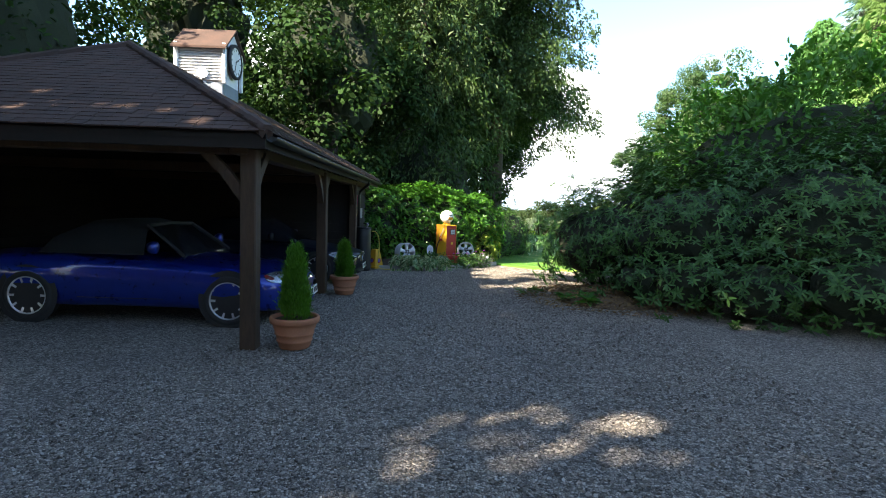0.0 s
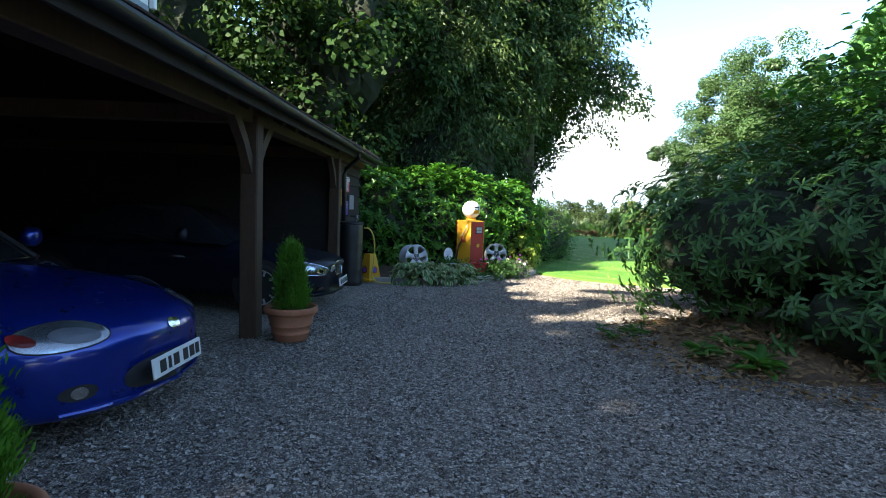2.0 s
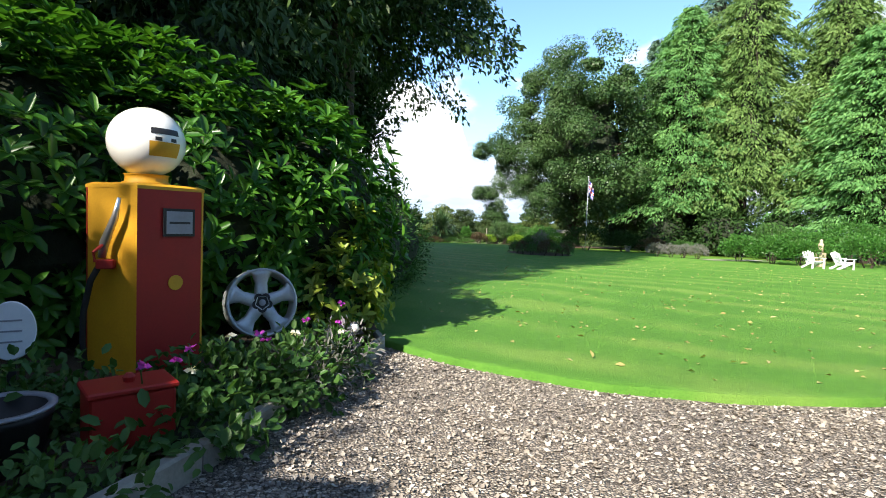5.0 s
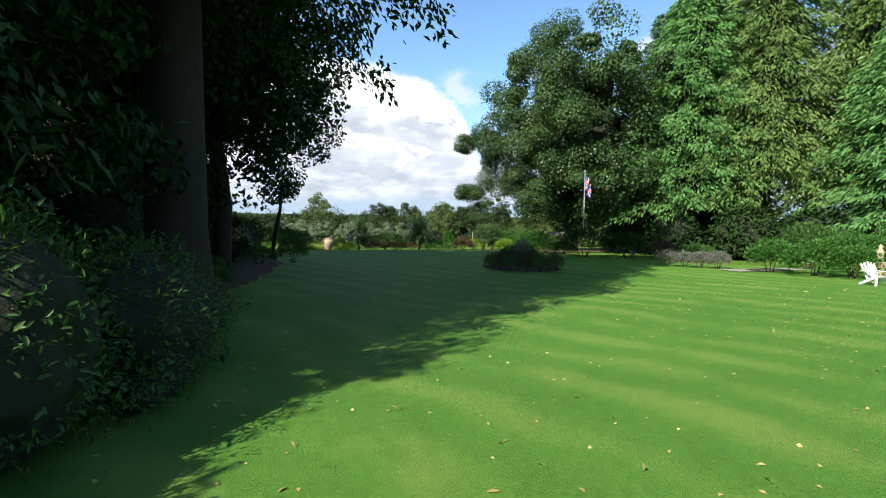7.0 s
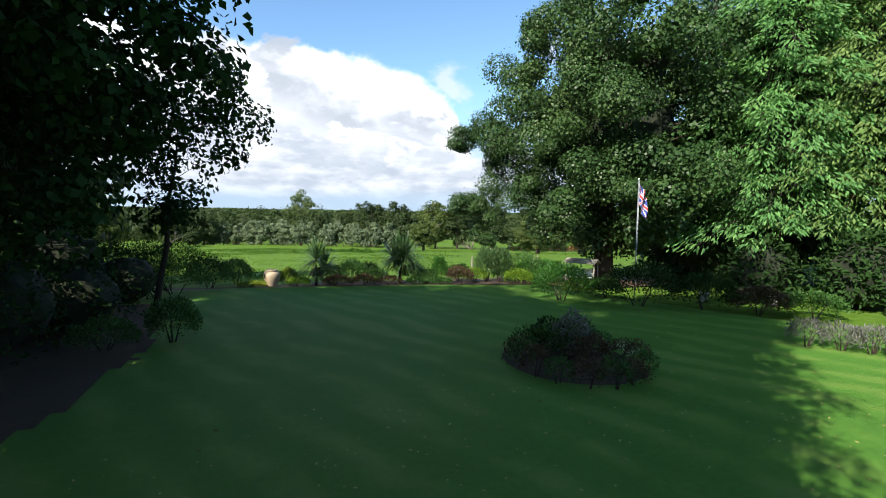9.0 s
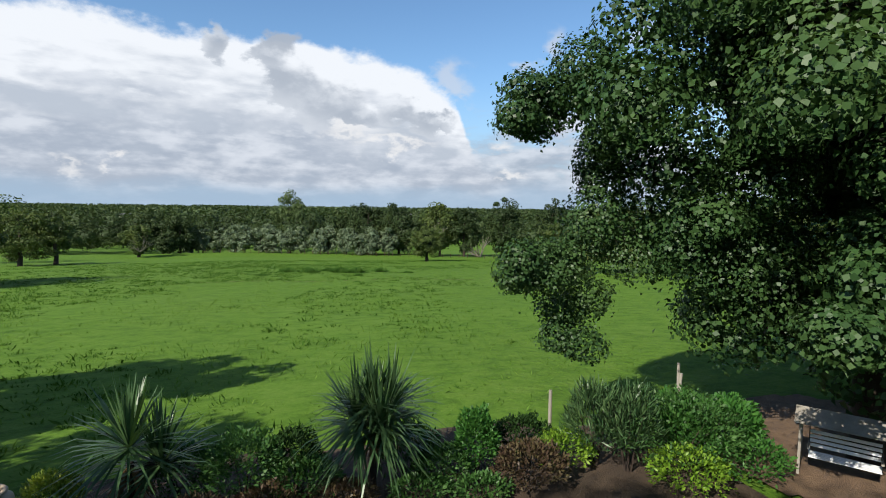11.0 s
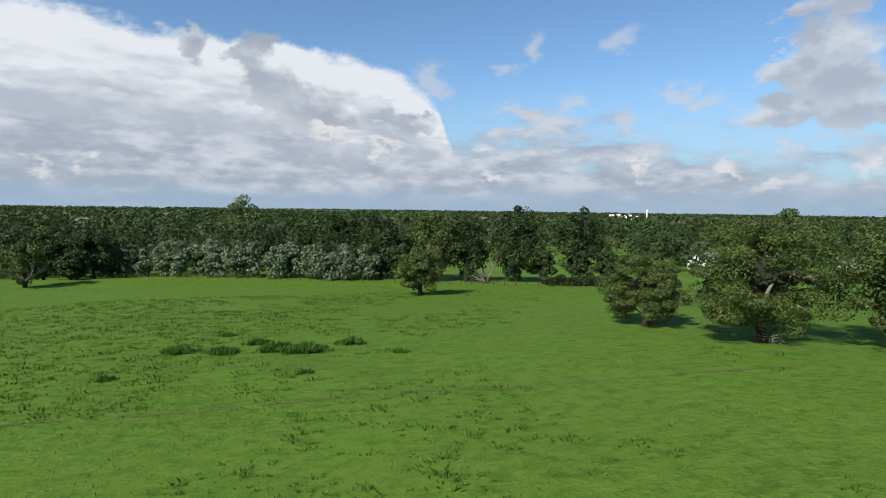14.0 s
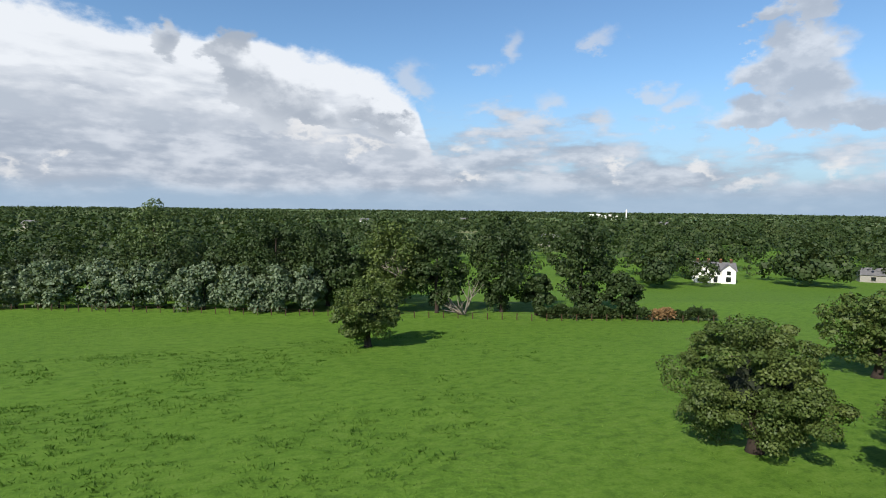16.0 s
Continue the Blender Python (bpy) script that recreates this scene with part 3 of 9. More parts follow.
def leaves(pos, way, length, width, fold=0.18, face=None):
    """Kite-shaped leaves: N x 4 x 3 corners. way: where each leaf points; face: roughly its upper side."""
    n = len(pos)
    way = unit(way)
    if face is None:
        face = unit(RNG.normal(size=(n, 3)) + (0, 0, 1.0))
    side = unit(np.cross(way, face))
    top = np.cross(side, way)
    L, W = np.broadcast_to(length, n)[:, None], np.broadcast_to(width, n)[:, None]
    out = np.empty((n, 4, 3))
    out[:, 0] = pos
    out[:, 1] = pos + way * L * 0.5 + side * W * 0.5 + top * W * fold
    out[:, 2] = pos + way * L - top * L * 0.08
    out[:, 3] = pos + way * L * 0.5 - side * W * 0.5 + top * W * fold
    return out


def in_ball(n):
    return unit(RNG.normal(size=(n, 3))) * RNG.random((n, 1)) ** (1 / 3)


def limb_path(a, b, sag, steps=5):
    a, b = np.array(a, float), np.array(b, float)
    out = []
    for i in range(steps + 1):
        k = i / steps
        p = a * (1 - k) + b * k
        p[2] += sag * math.sin(math.pi * k)
        out.append(p)
    return out


def gz(x, y):
    """Height of the ground, which falls away from the house towards the wood."""
    s = y + 0.3 * np.clip(np.asarray(x) - 10, 0, 400) * np.clip((np.asarray(y) - 64) / 60, 0, 1)
    return np.interp(s, (-300, 0, 13, 16.5, 21, 38, 52, 61, 75, 100, 127, 140, 160, 181, 200, 217, 230, 260, 300, 600, 1500, 4600),
                     (0.6, 0, 0, -0.06, -0.30, -0.85, -1.05, -1.15, -1.95, -3.1, -4.3, -5.0, -6.4, -7.6, -8.75, -8.95, -10.5, -13, -14, -15, -13, -4))


def shaped_mesh(name, verts, pattern, material, parent=None, label="", kind=""):
    """verts: N x k x 3, each row one small piece; pattern: its faces, all with four corners."""
    n, k = verts.shape[:2]
    f = (np.array(pattern, dtype=np.int32)[None] + (np.arange(n, dtype=np.int32) * k)[:, None, None]).reshape(-1, 4)
    me = bpy.data.meshes.new(name)
    me.vertices.add(n * k)
    me.vertices.foreach_set("co", np.ascontiguousarray(verts, dtype=np.float32).ravel())
    me.loops.add(f.size)
    me.loops.foreach_set("vertex_index", f.ravel())
    me.polygons.add(len(f))
    me.polygons.foreach_set("loop_start", np.arange(0, f.size, 4, dtype=np.int32))
    me.materials.append(material)
    me.update(calc_edges=True)
    ob = new(name, me)
    ob.parent = parent
    return tagged(ob, label=label, kind=kind)


OVAL = ((0, 1, 2, 3), (0, 3, 4, 5))


def oval_leaves(pos, way, length, width, face, fold=0.22, curl=0.12):
    """Oval leaves folded along the midrib: N x 6 x 3."""
    n = len(pos)
    way = unit(way)
    side = unit(np.cross(way, face))
    top = np.cross(side, way)
    L, W = np.broadcast_to(length, n)[:, None], np.broadcast_to(width, n)[:, None]
    out = np.empty((n, 6, 3))
    out[:, 0] = pos
    out[:, 1] = pos + way * L * 0.30 + side * W * 0.42 + top * W * fold
    out[:, 2] = pos + way * L * 0.72 + side * W * 0.40 + top * (W * fold - L * curl * 0.5)
    out[:, 3] = pos + way * L - top * L * curl
    out[:, 4] = pos + way * L * 0.72 - side * W * 0.40 + top * (W * fold - L * curl * 0.5)
    out[:, 5] = pos + way * L * 0.30 - side * W * 0.42 + top * W * fold
    return out


def rosettes(pos, out, per, length, width, lift=0.35):
    """Whorls of leaves round the ends of shoots; out: where each shoot points."""
    n = len(pos)
    out = unit(out)
    a = unit(np.cross(out, unit(RNG.normal(size=(n, 3)))))
    b = np.cross(out, a)
    ang = (np.arange(per) / per * 2 * np.pi)[None] + RNG.random((n, 1)) * 6.28 + RNG.normal(size=(n, per)) * 0.25
    d = a[:, None] * np.cos(ang)[..., None] + b[:, None] * np.sin(ang)[..., None]
    way = (d + out[:, None] * (lift + RNG.normal(size=(n, per)) * 0.22)[..., None]).reshape(-1, 3)
    way[:, 2] -= 0.12
    p = np.repeat(pos, per, 0)
    L = length * (0.7 + 0.5 * RNG.random(n * per))
    face = unit(np.repeat(out, per, 0) + (0, 0, 0.5) + RNG.normal(size=(n * per, 3)) * 0.2)
    return oval_leaves(p, way, L, L * width, face)


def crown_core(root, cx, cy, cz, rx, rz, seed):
    """Solid near-black lump inside a crown: blocks the view, its colour standing in for inner shade."""
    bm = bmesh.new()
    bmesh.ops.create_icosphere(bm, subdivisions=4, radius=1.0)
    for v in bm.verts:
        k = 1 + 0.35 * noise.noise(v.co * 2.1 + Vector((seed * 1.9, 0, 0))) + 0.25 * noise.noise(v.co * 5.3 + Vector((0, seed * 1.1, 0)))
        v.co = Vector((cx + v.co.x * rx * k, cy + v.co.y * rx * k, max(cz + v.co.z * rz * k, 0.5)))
    part("inner_growth", bm, M_INNER, root, "solid near-black core, inner shade put into its colour")


def broad_tree(name, x, y, height, spread, leaf_mat, clumps=60, per=260, leaf=0.22, trunk=0.35, base_gap=0.25, label="", category="tree",
               group="", flat=1.0, seed=0, lean=(0, 0), bark=None, shape=None, sub=0.24, drop=0.0, limbs=12, aspect=0.72, extra=(), squash=0.72, rugged=0.38, close=None, core=0.0, hollow=0.42):
    """A broad-leaved tree: trunk, limbs out to the boughs, and a crown of leafy clumps with gaps between them."""
    global RNG
    RNG = np.random.default_rng(1000 + seed)
    bark = bark or M_BARK
    z0 = float(gz(x, y))
    root = empty(name, x, y, z0, 0, label, category, group)
    cz, rz = height * (base_gap + (1 - base_gap) / 2), height * (1 - base_gap) / 2
    cents = []
    k = 0
    while len(cents) < clumps and k < clumps * 30:
        k += 1
        d = unit(RNG.normal(size=3))
        r = hollow + (0.92 - hollow) * RNG.random() ** 0.55
        lump = 1 + rugged * noise.noise(Vector(d) * 1.9 + Vector((seed * 3.1, 0, 0)))
        p = np.array((d[0] * spread * r * lump, d[1] * spread * r * lump, d[2] * rz * r * lump * flat))
        low = (p[2] / rz)
        if low < 0:
            p[:2] *= 1 - 0.25 * low * low
        p[2] += cz - drop * (np.hypot(p[0], p[1]) / spread) ** 2
        p[0] += lean[0] * p[2] / height
        p[1] += lean[1] * p[2] / height
        if p[2] < 0.6:
            continue
        if shape and not shape(p):
            continue
        cents.append(p)
    main = len(cents)
    cents += [np.array(e[:3], float) - (x, y, z0) for e in extra]
    bm = bmesh.new()
    top = np.array((lean[0] * 0.75, lean[1] * 0.75, height * 0.78))
    stem = [np.array((0, 0, -0.25)), np.array((0, 0, 0.3))] + [top * f + np.append(RNG.normal(size=2) * trunk * 0.35, 0) for f in (0.2, 0.4, 0.6, 0.8, 1.0)]
    pipe(stem, [trunk * 1.5, trunk * 1.1, trunk * 0.95, trunk * 0.8, trunk * 0.6, trunk * 0.4, trunk * 0.12], 10, bm)
    part("trunk", bm, bark, root, smooth=True)
    for c in cents[:limbs]:
        bm = bmesh.new()
        h = min(max(0.14, (c[2] - 0.35 * np.hypot(c[0], c[1])) / (height * 0.78)), 0.95)
        a = top * h
        pipe(limb_path(a, c, 0.06 * np.linalg.norm(c - a), 4), [trunk * 0.38 * (1.1 - h), trunk * 0.26 * (1.1 - h), trunk * 0.18 * (1.1 - h), trunk * 0.1, trunk * 0.04], 6, bm)
        part("limb", bm, bark, root, smooth=True)
    if core:
        crown_core(root, lean[0] * cz / height, lean[1] * cz / height, cz, spread * core, rz * core * flat, seed)
    pos, way, face, size = [], [], [], []
    for num, c in enumerate(cents):
        fine = (0.44 if len(extra[num - main]) > 3 else 0.52) if num >= main else 0.66 if close and math.hypot(c[0] + x - close[0], c[1] + y - close[1]) < close[2] else 1.0
        n = int(per * (0.6 + 0.8 * RNG.random()) / fine ** 1.6)
        cr = spread * sub * (0.45 + 0.95 * RNG.random() ** 1.3)
        if num >= main and len(extra[num - main]) > 3:
            cr = extra[num - main][3] / 0.8
            n = int(n * min(1.1, 1.0 * cr))
        q = in_ball(n)
        rad = np.linalg.norm(q, axis=1, keepdims=True)
        q = unit(q)
        out = unit(q + (0, 0, 0.25))
        if num >= main:
            rad = rad * (1 + 0.17 * (np.sin(4.1 * q[:, 0:1] + num) + np.sin(5.3 * q[:, 1:2] + 2.3 * num) + np.sin(4.7 * q[:, 2:3] + 3.7 * num)))
        stray = 1 + 0.16 * np.abs(RNG.normal(size=(n, 1))) * (RNG.random((n, 1)) < 0.3)
        pos.append(c + q * (0.35 + 0.65 * rad) * stray * np.array((cr, cr, cr * squash)) * (0.8 if num >= main else 1.0))
        face.append(unit(out + RNG.normal(size=(n, 3)) * 0.45))
        way.append(np.cross(out, RNG.normal(size=(n, 3))) + q * 0.35 + (0, 0, -0.3))
        size.append(fine * leaf * (0.6 + 0.8 * RNG.random(n)))
    pos, way, face, size = np.concatenate(pos), np.concatenate(way), np.concatenate(face), np.concatenate(size)
    keep = pos[:, 2] > 0.15
    quads_mesh("crown", leaves(pos[keep], way[keep], size[keep], size[keep] * aspect, face=face[keep]), leaf_mat, root)
    return root


def conifer(name, x, y, height, radius, leaf_mat, whorls=26, arms=9, sprays=36, leaf=0.5, trunk=0.28, clear=0.08, droop=0.25, label="", category="tree", group="", seed=0, taper=1.0, width=0.34, tassel=0, core=0.0):
    """A conifer: straight trunk, whorls of drooping boughs, each with flat hanging sprays."""
    global RNG
    RNG = np.random.default_rng(2000 + seed)
    root = empty(name, x, y, float(gz(x, y)), 0, label, category, group)
    bm = bmesh.new()
    pipe([(0, 0, -0.25), (0, 0, 0.15), (0, 0, 0.7), (0, 0, 1.8), (0, 0, height * 0.3), (0.05, 0.03, height * 0.7), (0, 0, height)], [trunk * 2.1, trunk * 1.7, trunk * 1.3, trunk * 1.1, trunk * 0.95, trunk * 0.55, 0.02], 14, bm)
    pos, way, size = [], [], []
    for w in range(whorls):
        f = clear + (1 - clear) * (w + RNG.random() * 0.7) / whorls
        h = height * f
        reach = radius * max(0.04, (1 - (f - clear) / (1 - clear)) ** (0.8 * taper))
        for a in range(arms):
            ang = 2 * math.pi * (a + RNG.random() * 0.8) / arms + w * 0.7
            R = reach * (0.5 + 0.75 * RNG.random())
            d = np.array((math.cos(ang), math.sin(ang), 0.0))
            tipz = h - droop * R * (0.7 + 0.6 * RNG.random())
            if w % 3 == 0 and a % 3 == 0:
                bough = pipe([(0, 0, h), tuple(d * R * 0.5 + (0, 0, h - 0.25 * (h - tipz))), tuple(d * R * 0.92 + (0, 0, tipz))], [0.05, 0.03, 0.01], 5)
                part("bough", bough, M_BARK, root)
            n = max(6, int(sprays * (0.25 + R / radius)))
            k = 0.12 + 0.9 * RNG.random(n) ** 0.75
            side = np.array((-d[1], d[0], 0.0))
            lat = RNG.normal(size=n) * 0.16 * R * (1.25 - k)
            p = d * (R * k)[:, None] + side * lat[:, None]
            p[:, 2] = h + (tipz - h) * k ** 1.6 + RNG.normal(size=n) * 0.14
            if tassel:
                m = max(2, n // tassel)
                p, k, lat = p[:m], k[:m], lat[:m]
                drop = np.tile(np.arange(tassel), m)
                p = np.repeat(p, tassel, 0) + RNG.normal(size=(m * tassel, 3)) * 0.13
                p[:, 2] -= drop * leaf * 0.34
                pos.append(p)
                way.append(d * 0.5 + RNG.normal(size=(m * tassel, 3)) * 0.55 + (0, 0, -0.75))
                size.append(leaf * (0.7 + 0.6 * RNG.random(m * tassel)))
                continue
            pos.append(p)
            way.append(d * 0.8 + side * (np.sign(lat) * RNG.random(n) * 0.9)[:, None] + np.stack((0 * k, 0 * k, -0.25 - 0.5 * droop - 0.5 * RNG.random(n)), 1))
            size.append(leaf * (0.6 + 0.7 * RNG.random(n)))
    part("trunk", bm, M_BARK, root, smooth=True)
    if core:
        # solid dark cone, its colour standing in for shade among the boughs
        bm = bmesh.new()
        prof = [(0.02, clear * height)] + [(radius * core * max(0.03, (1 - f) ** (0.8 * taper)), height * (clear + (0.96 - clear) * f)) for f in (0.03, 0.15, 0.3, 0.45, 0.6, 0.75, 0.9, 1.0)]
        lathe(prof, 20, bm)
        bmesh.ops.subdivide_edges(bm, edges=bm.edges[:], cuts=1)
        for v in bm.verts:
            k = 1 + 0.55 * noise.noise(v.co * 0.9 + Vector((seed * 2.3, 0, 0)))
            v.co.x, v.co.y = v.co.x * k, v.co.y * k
        part("inner_growth", bm, M_INNER, root, "solid near-black core, inner shade put into its colour")
    pos, way, size = np.concatenate(pos), np.concatenate(way), np.concatenate(size)
    quads_mesh("crown", leaves(pos, way, size, size * width), leaf_mat, root)
    return root


def bush(name, x, y, rx, ry, h, leaf_mat, count=1200, leaf=0.1, label="", category="shrub", group="", seed=0, aspect=0.45, up=0.35, twigs=4, lift=0.0):
    """A rounded shrub: twigs from the ground, and leaves in uneven tufts over its outside and in its depth."""
    global RNG
    RNG = np.random.default_rng(3000 + seed)
    root = empty(name, x, y, float(gz(x, y)), 0, label, category, group)
    for i in range(twigs):
        bm = bmesh.new()
        a = RNG.random() * 6.28
        pipe([(0.08 * rx * math.cos(a), 0.08 * ry * math.sin(a), -0.06), (0.3 * rx * math.cos(a), 0.3 * ry * math.sin(a), 0.4 * h), (0.6 * rx * math.cos(a), 0.6 * ry * math.sin(a), 0.78 * h)], [0.018 + 0.01 * h, 0.014, 0.006], 5, bm)
        part("stem", bm, M_BARK, root)
    d = unit(RNG.normal(size=(count, 3)))
    d[:, 2] = np.abs(d[:, 2]) * 1.0 - 0.28 * (RNG.random(count) < 0.3)
    d = unit(d)
    lump = np.array([noise.noise(Vector(v) * 2.6 + Vector((seed * 1.7, 0.4, 0))) for v in d[:count]])
    r = (0.55 + 0.45 * RNG.random(count) ** 0.5) * (1 + 0.24 * lump)
    p = d * r[:, None] * (rx, ry, h * 0.62)
    p[:, 2] += h * 0.40 + lift
    p[:, 2] = np.maximum(p[:, 2], 0.03)
    way = d * 0.9 + RNG.normal(size=(count, 3)) * 0.6 + (0, 0, up)
    s = leaf * (0.6 + 0.8 * RNG.random(count))
    quads_mesh("leaves", leaves(p, way, s, s * aspect), leaf_mat, root)
    return root


# ---- ground ----
def sheet(name, xs, ys, zoff, material, keep=None, label="", category="", kind="structure"):
    X, Y = np.meshgrid(xs, ys)
    Z = gz(X, Y) + (zoff(X, Y) if callable(zoff) else zoff)
    nx, ny = len(xs), len(ys)
    verts = np.stack((X, Y, Z), -1).reshape(-1, 3)
    faces = []
    for j in range(ny - 1):
        for i in range(nx - 1):
            if keep is None or keep((xs[i] + xs[i + 1]) / 2, (ys[j] + ys[j + 1]) / 2):
                a = j * nx + i
                faces.append((a, a + 1, a + nx + 1, a + nx))
    ob = link_mesh(name, verts, faces, material, smooth=True)
    return tagged(ob, label, category, kind=kind)


def spaced(lo, hi, fine_lo, fine_hi, step, grow=1.28):
    mid = list(np.arange(fine_lo, fine_hi + 1e-6, step))
    s, v = step, fine_hi
    while v < hi:
        s *= grow
        v += s
        mid.append(min(v, hi))
    s, v = step, fine_lo
    while v > lo:
        s *= grow
        v -= s
        mid.insert(0, max(v, lo))
    return np.array(mid)


def rough_ground(X, Y):
    out = np.zeros_like(X)
    for idx in np.ndindex(X.shape):
        x, y = X[idx], Y[idx]
        if y > 61 and abs(x) < 400 and y < 400:
            out[idx] = 0.16 * noise.noise(Vector((x * 0.12, y * 0.12, 0))) * min(1, (y - 61) / 6)
        elif y <= 61:
            out[idx] = -0.07
        if y > 1200:
            out[idx] += 9 * max(0, noise.noise(Vector((x * 0.0012, y * 0.0009, 5)))) * min(1, (y - 1200) / 1200)
    return out


sheet("ground", spaced(-4600, 4600, -60, 120, 1.5), spaced(-300, 4600, -10, 235, 1.5), rough_ground, M_MEADOW,
      label="green pasture falling away to the distant woods", category="ground")

LAWN_EDGE = [(2.95, 21.6), (3.14, 21.05), (3.45, 20.32), (4.1, 19.42), (4.8, 18.95), (5.6, 18.68), (6.6, 18.75), (7.6, 19.0), (9.2, 19.6), (11.2, 20.5), (15, 22.4), (22, 25.5), (30, 27)]


def lawn_front(x):
    return np.interp(x, [p[0] for p in LAWN_EDGE], [p[1] for p in LAWN_EDGE])


def lawn_sheet():
    """Lawn with a cut turf edge that stands a little above the gravel."""
    xs = np.concatenate((np.arange(2.95, 8.0, 0.15), np.arange(8.0, 37, 0.75)))
    verts, faces = [], []
    rows = 46
    for x in xs:
        f = float(lawn_front(x))
        back = float(np.interp(x, (2.9, 8, 14, 18, 22, 25.5, 27, 30, 37), (60.9, 61.2, 60.6, 60.2, 59.2, 58.2, 50, 43, 38)))
        verts.append((x, f, float(gz(x, f)) - 0.06))
        verts.append((x, f + 0.012, float(gz(x, f)) + 0.035))
        for r in range(rows):
            y = f + 0.03 + (back - f) * (r / (rows - 1)) ** 1.5
            verts.append((x, y, float(gz(x, y)) + 0.045))
    n = rows + 2
    for i in range(len(xs) - 1):
        for r in range(n - 1):
            a = i * n + r
            faces.append((a, a + n, a + n + 1, a + 1))
    ob = link_mesh("lawn", verts, faces, M_LAWN, smooth=True)
    tagged(ob, "striped mown lawn with a few fallen leaves, ridge shading put into its colour", "lawn", kind="structure")


lawn_sheet()
sheet("drive", np.arange(-12, 24, 0.5), np.arange(-14, 27.1, 0.5), -0.012, M_GRAVEL,
      keep=lambda x, y: True, label="loose grey and buff gravel drive", category="drive")
# ---- carport ----
def world_part(name, bm, material, parent, label="", smooth=False):
    """A part given in world places, under a thing or under one of its parts."""
    ob = part(name, bm, material, parent, label, smooth)
    top = parent
    m = parent.matrix_parent_inverse @ parent.matrix_basis if parent.parent else parent.matrix_basis
    while top.parent:
        top = top.parent
        m = top.matrix_basis @ m
    ob.matrix_parent_inverse = m.inverted()
    return ob


EAVE_X, BACK_X, NEAR_Y, FAR_Y, EAVE_Z, RIDGE_Z = -0.56, -6.40, 9.25, 18.95, 2.125, 3.66
RIDGE_X, HIP = (EAVE_X + BACK_X) / 2, (EAVE_X - BACK_X) / 2
carport = empty("carport", -3.45, 14.1, 0.0, 0, "open oak-framed carport with a hipped brown clay tile roof", "carport")


def roof_slab(a, b, c, d, thick=0.05):
    bm = bmesh.new()
    lo = [bm.verts.new((x, y, z - thick)) for x, y, z in (a, b, c, d)]
    hi = [bm.verts.new(p) for p in (a, b, c, d)]
    bm.faces.new(hi)
    bm.faces.new(lo[::-1])
    for i in range(4):
        j = (i + 1) % 4
        bm.faces.new((lo[i], lo[j], hi[j], hi[i]))
    bmesh.ops.recalc_face_normals(bm, faces=bm.faces)
    return bm


R0, R1 = (RIDGE_X, NEAR_Y + HIP, RIDGE_Z), (RIDGE_X, FAR_Y - HIP, RIDGE_Z)
C00, C10 = (EAVE_X, NEAR_Y, EAVE_Z), (EAVE_X, FAR_Y, EAVE_Z)
C01, C11 = (BACK_X, NEAR_Y, EAVE_Z), (BACK_X, FAR_Y, EAVE_Z)
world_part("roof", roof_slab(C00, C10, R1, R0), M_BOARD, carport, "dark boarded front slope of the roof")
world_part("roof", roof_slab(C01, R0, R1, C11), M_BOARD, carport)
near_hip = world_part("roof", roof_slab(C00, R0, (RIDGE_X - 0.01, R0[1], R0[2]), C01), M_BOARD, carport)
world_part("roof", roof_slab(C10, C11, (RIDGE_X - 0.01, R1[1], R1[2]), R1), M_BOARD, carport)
for yy, b_ways, px in ((9.52, (1, 2), -0.80), (13.02, (0, 1), -0.83), (16.50, (0,), -0.86)):
    world_part("post", box(px - 0.08, yy - 0.08, -0.12, px + 0.08, yy + 0.08, 2.0, 0.012), M_OAKBEAM, carport)
    for w in b_ways:
        end = ((px, yy - 0.42, 1.97), (px, yy + 0.42, 1.97), (px - 0.45, yy, 1.97))[w]
        start = ((px, yy - 0.05, 1.52), (px, yy + 0.05, 1.52), (px - 0.06, yy, 1.52))[w]
        mid = [(s + e) / 2 for s, e in zip(start, end)]
        mid = [m + 0.05 * (c - m) for m, c in zip(mid, (-0.83, yy, 2.2))]
        bm = bar(start, mid, 0.075, 0.10)
        bar(mid, end, 0.075, 0.10, bm)
        world_part("brace", bm, M_OAKBEAM, carport, "curved oak brace")
world_part("post", box(-6.30, 9.42, -0.12, -6.10, 9.62, 2.0, 0.012), M_OAKBEAM, carport)
world_part("wall_plate", box(-0.97, 9.4, 1.94, -0.79, 18.8, 2.10, 0.01), M_OAKBEAM, carport, "oak beam along the eave")
world_part("tie_beam", box(-6.3, 9.43, 1.94, -1.0, 9.61, 2.10, 0.01), M_OAKBEAM, carport)
for yy in (13.02, 16.5):
    world_part("tie_beam", box(-6.3, yy - 0.08, 1.945, -1.0, yy + 0.08, 2.095, 0.01), M_OAKBEAM, carport)
for i in range(22):
    yy = 9.7 + 0.42 * i
    if 12.0 < yy < 16.2:
        world_part("rafter", bar((-0.68, yy, 2.04), (RIDGE_X, yy, RIDGE_Z - 0.13), 0.05, 0.11), M_OAKBEAM, carport)
world_part("fascia", box(-0.595, 9.25, 1.985, -0.57, 18.95, 2.115), M_BOARD, carport, "dark stained fascia board")
world_part("fascia", box(-6.4, 9.265, 1.985, -0.60, 9.29, 2.115), M_BOARD, carport, "dark stained fascia board")


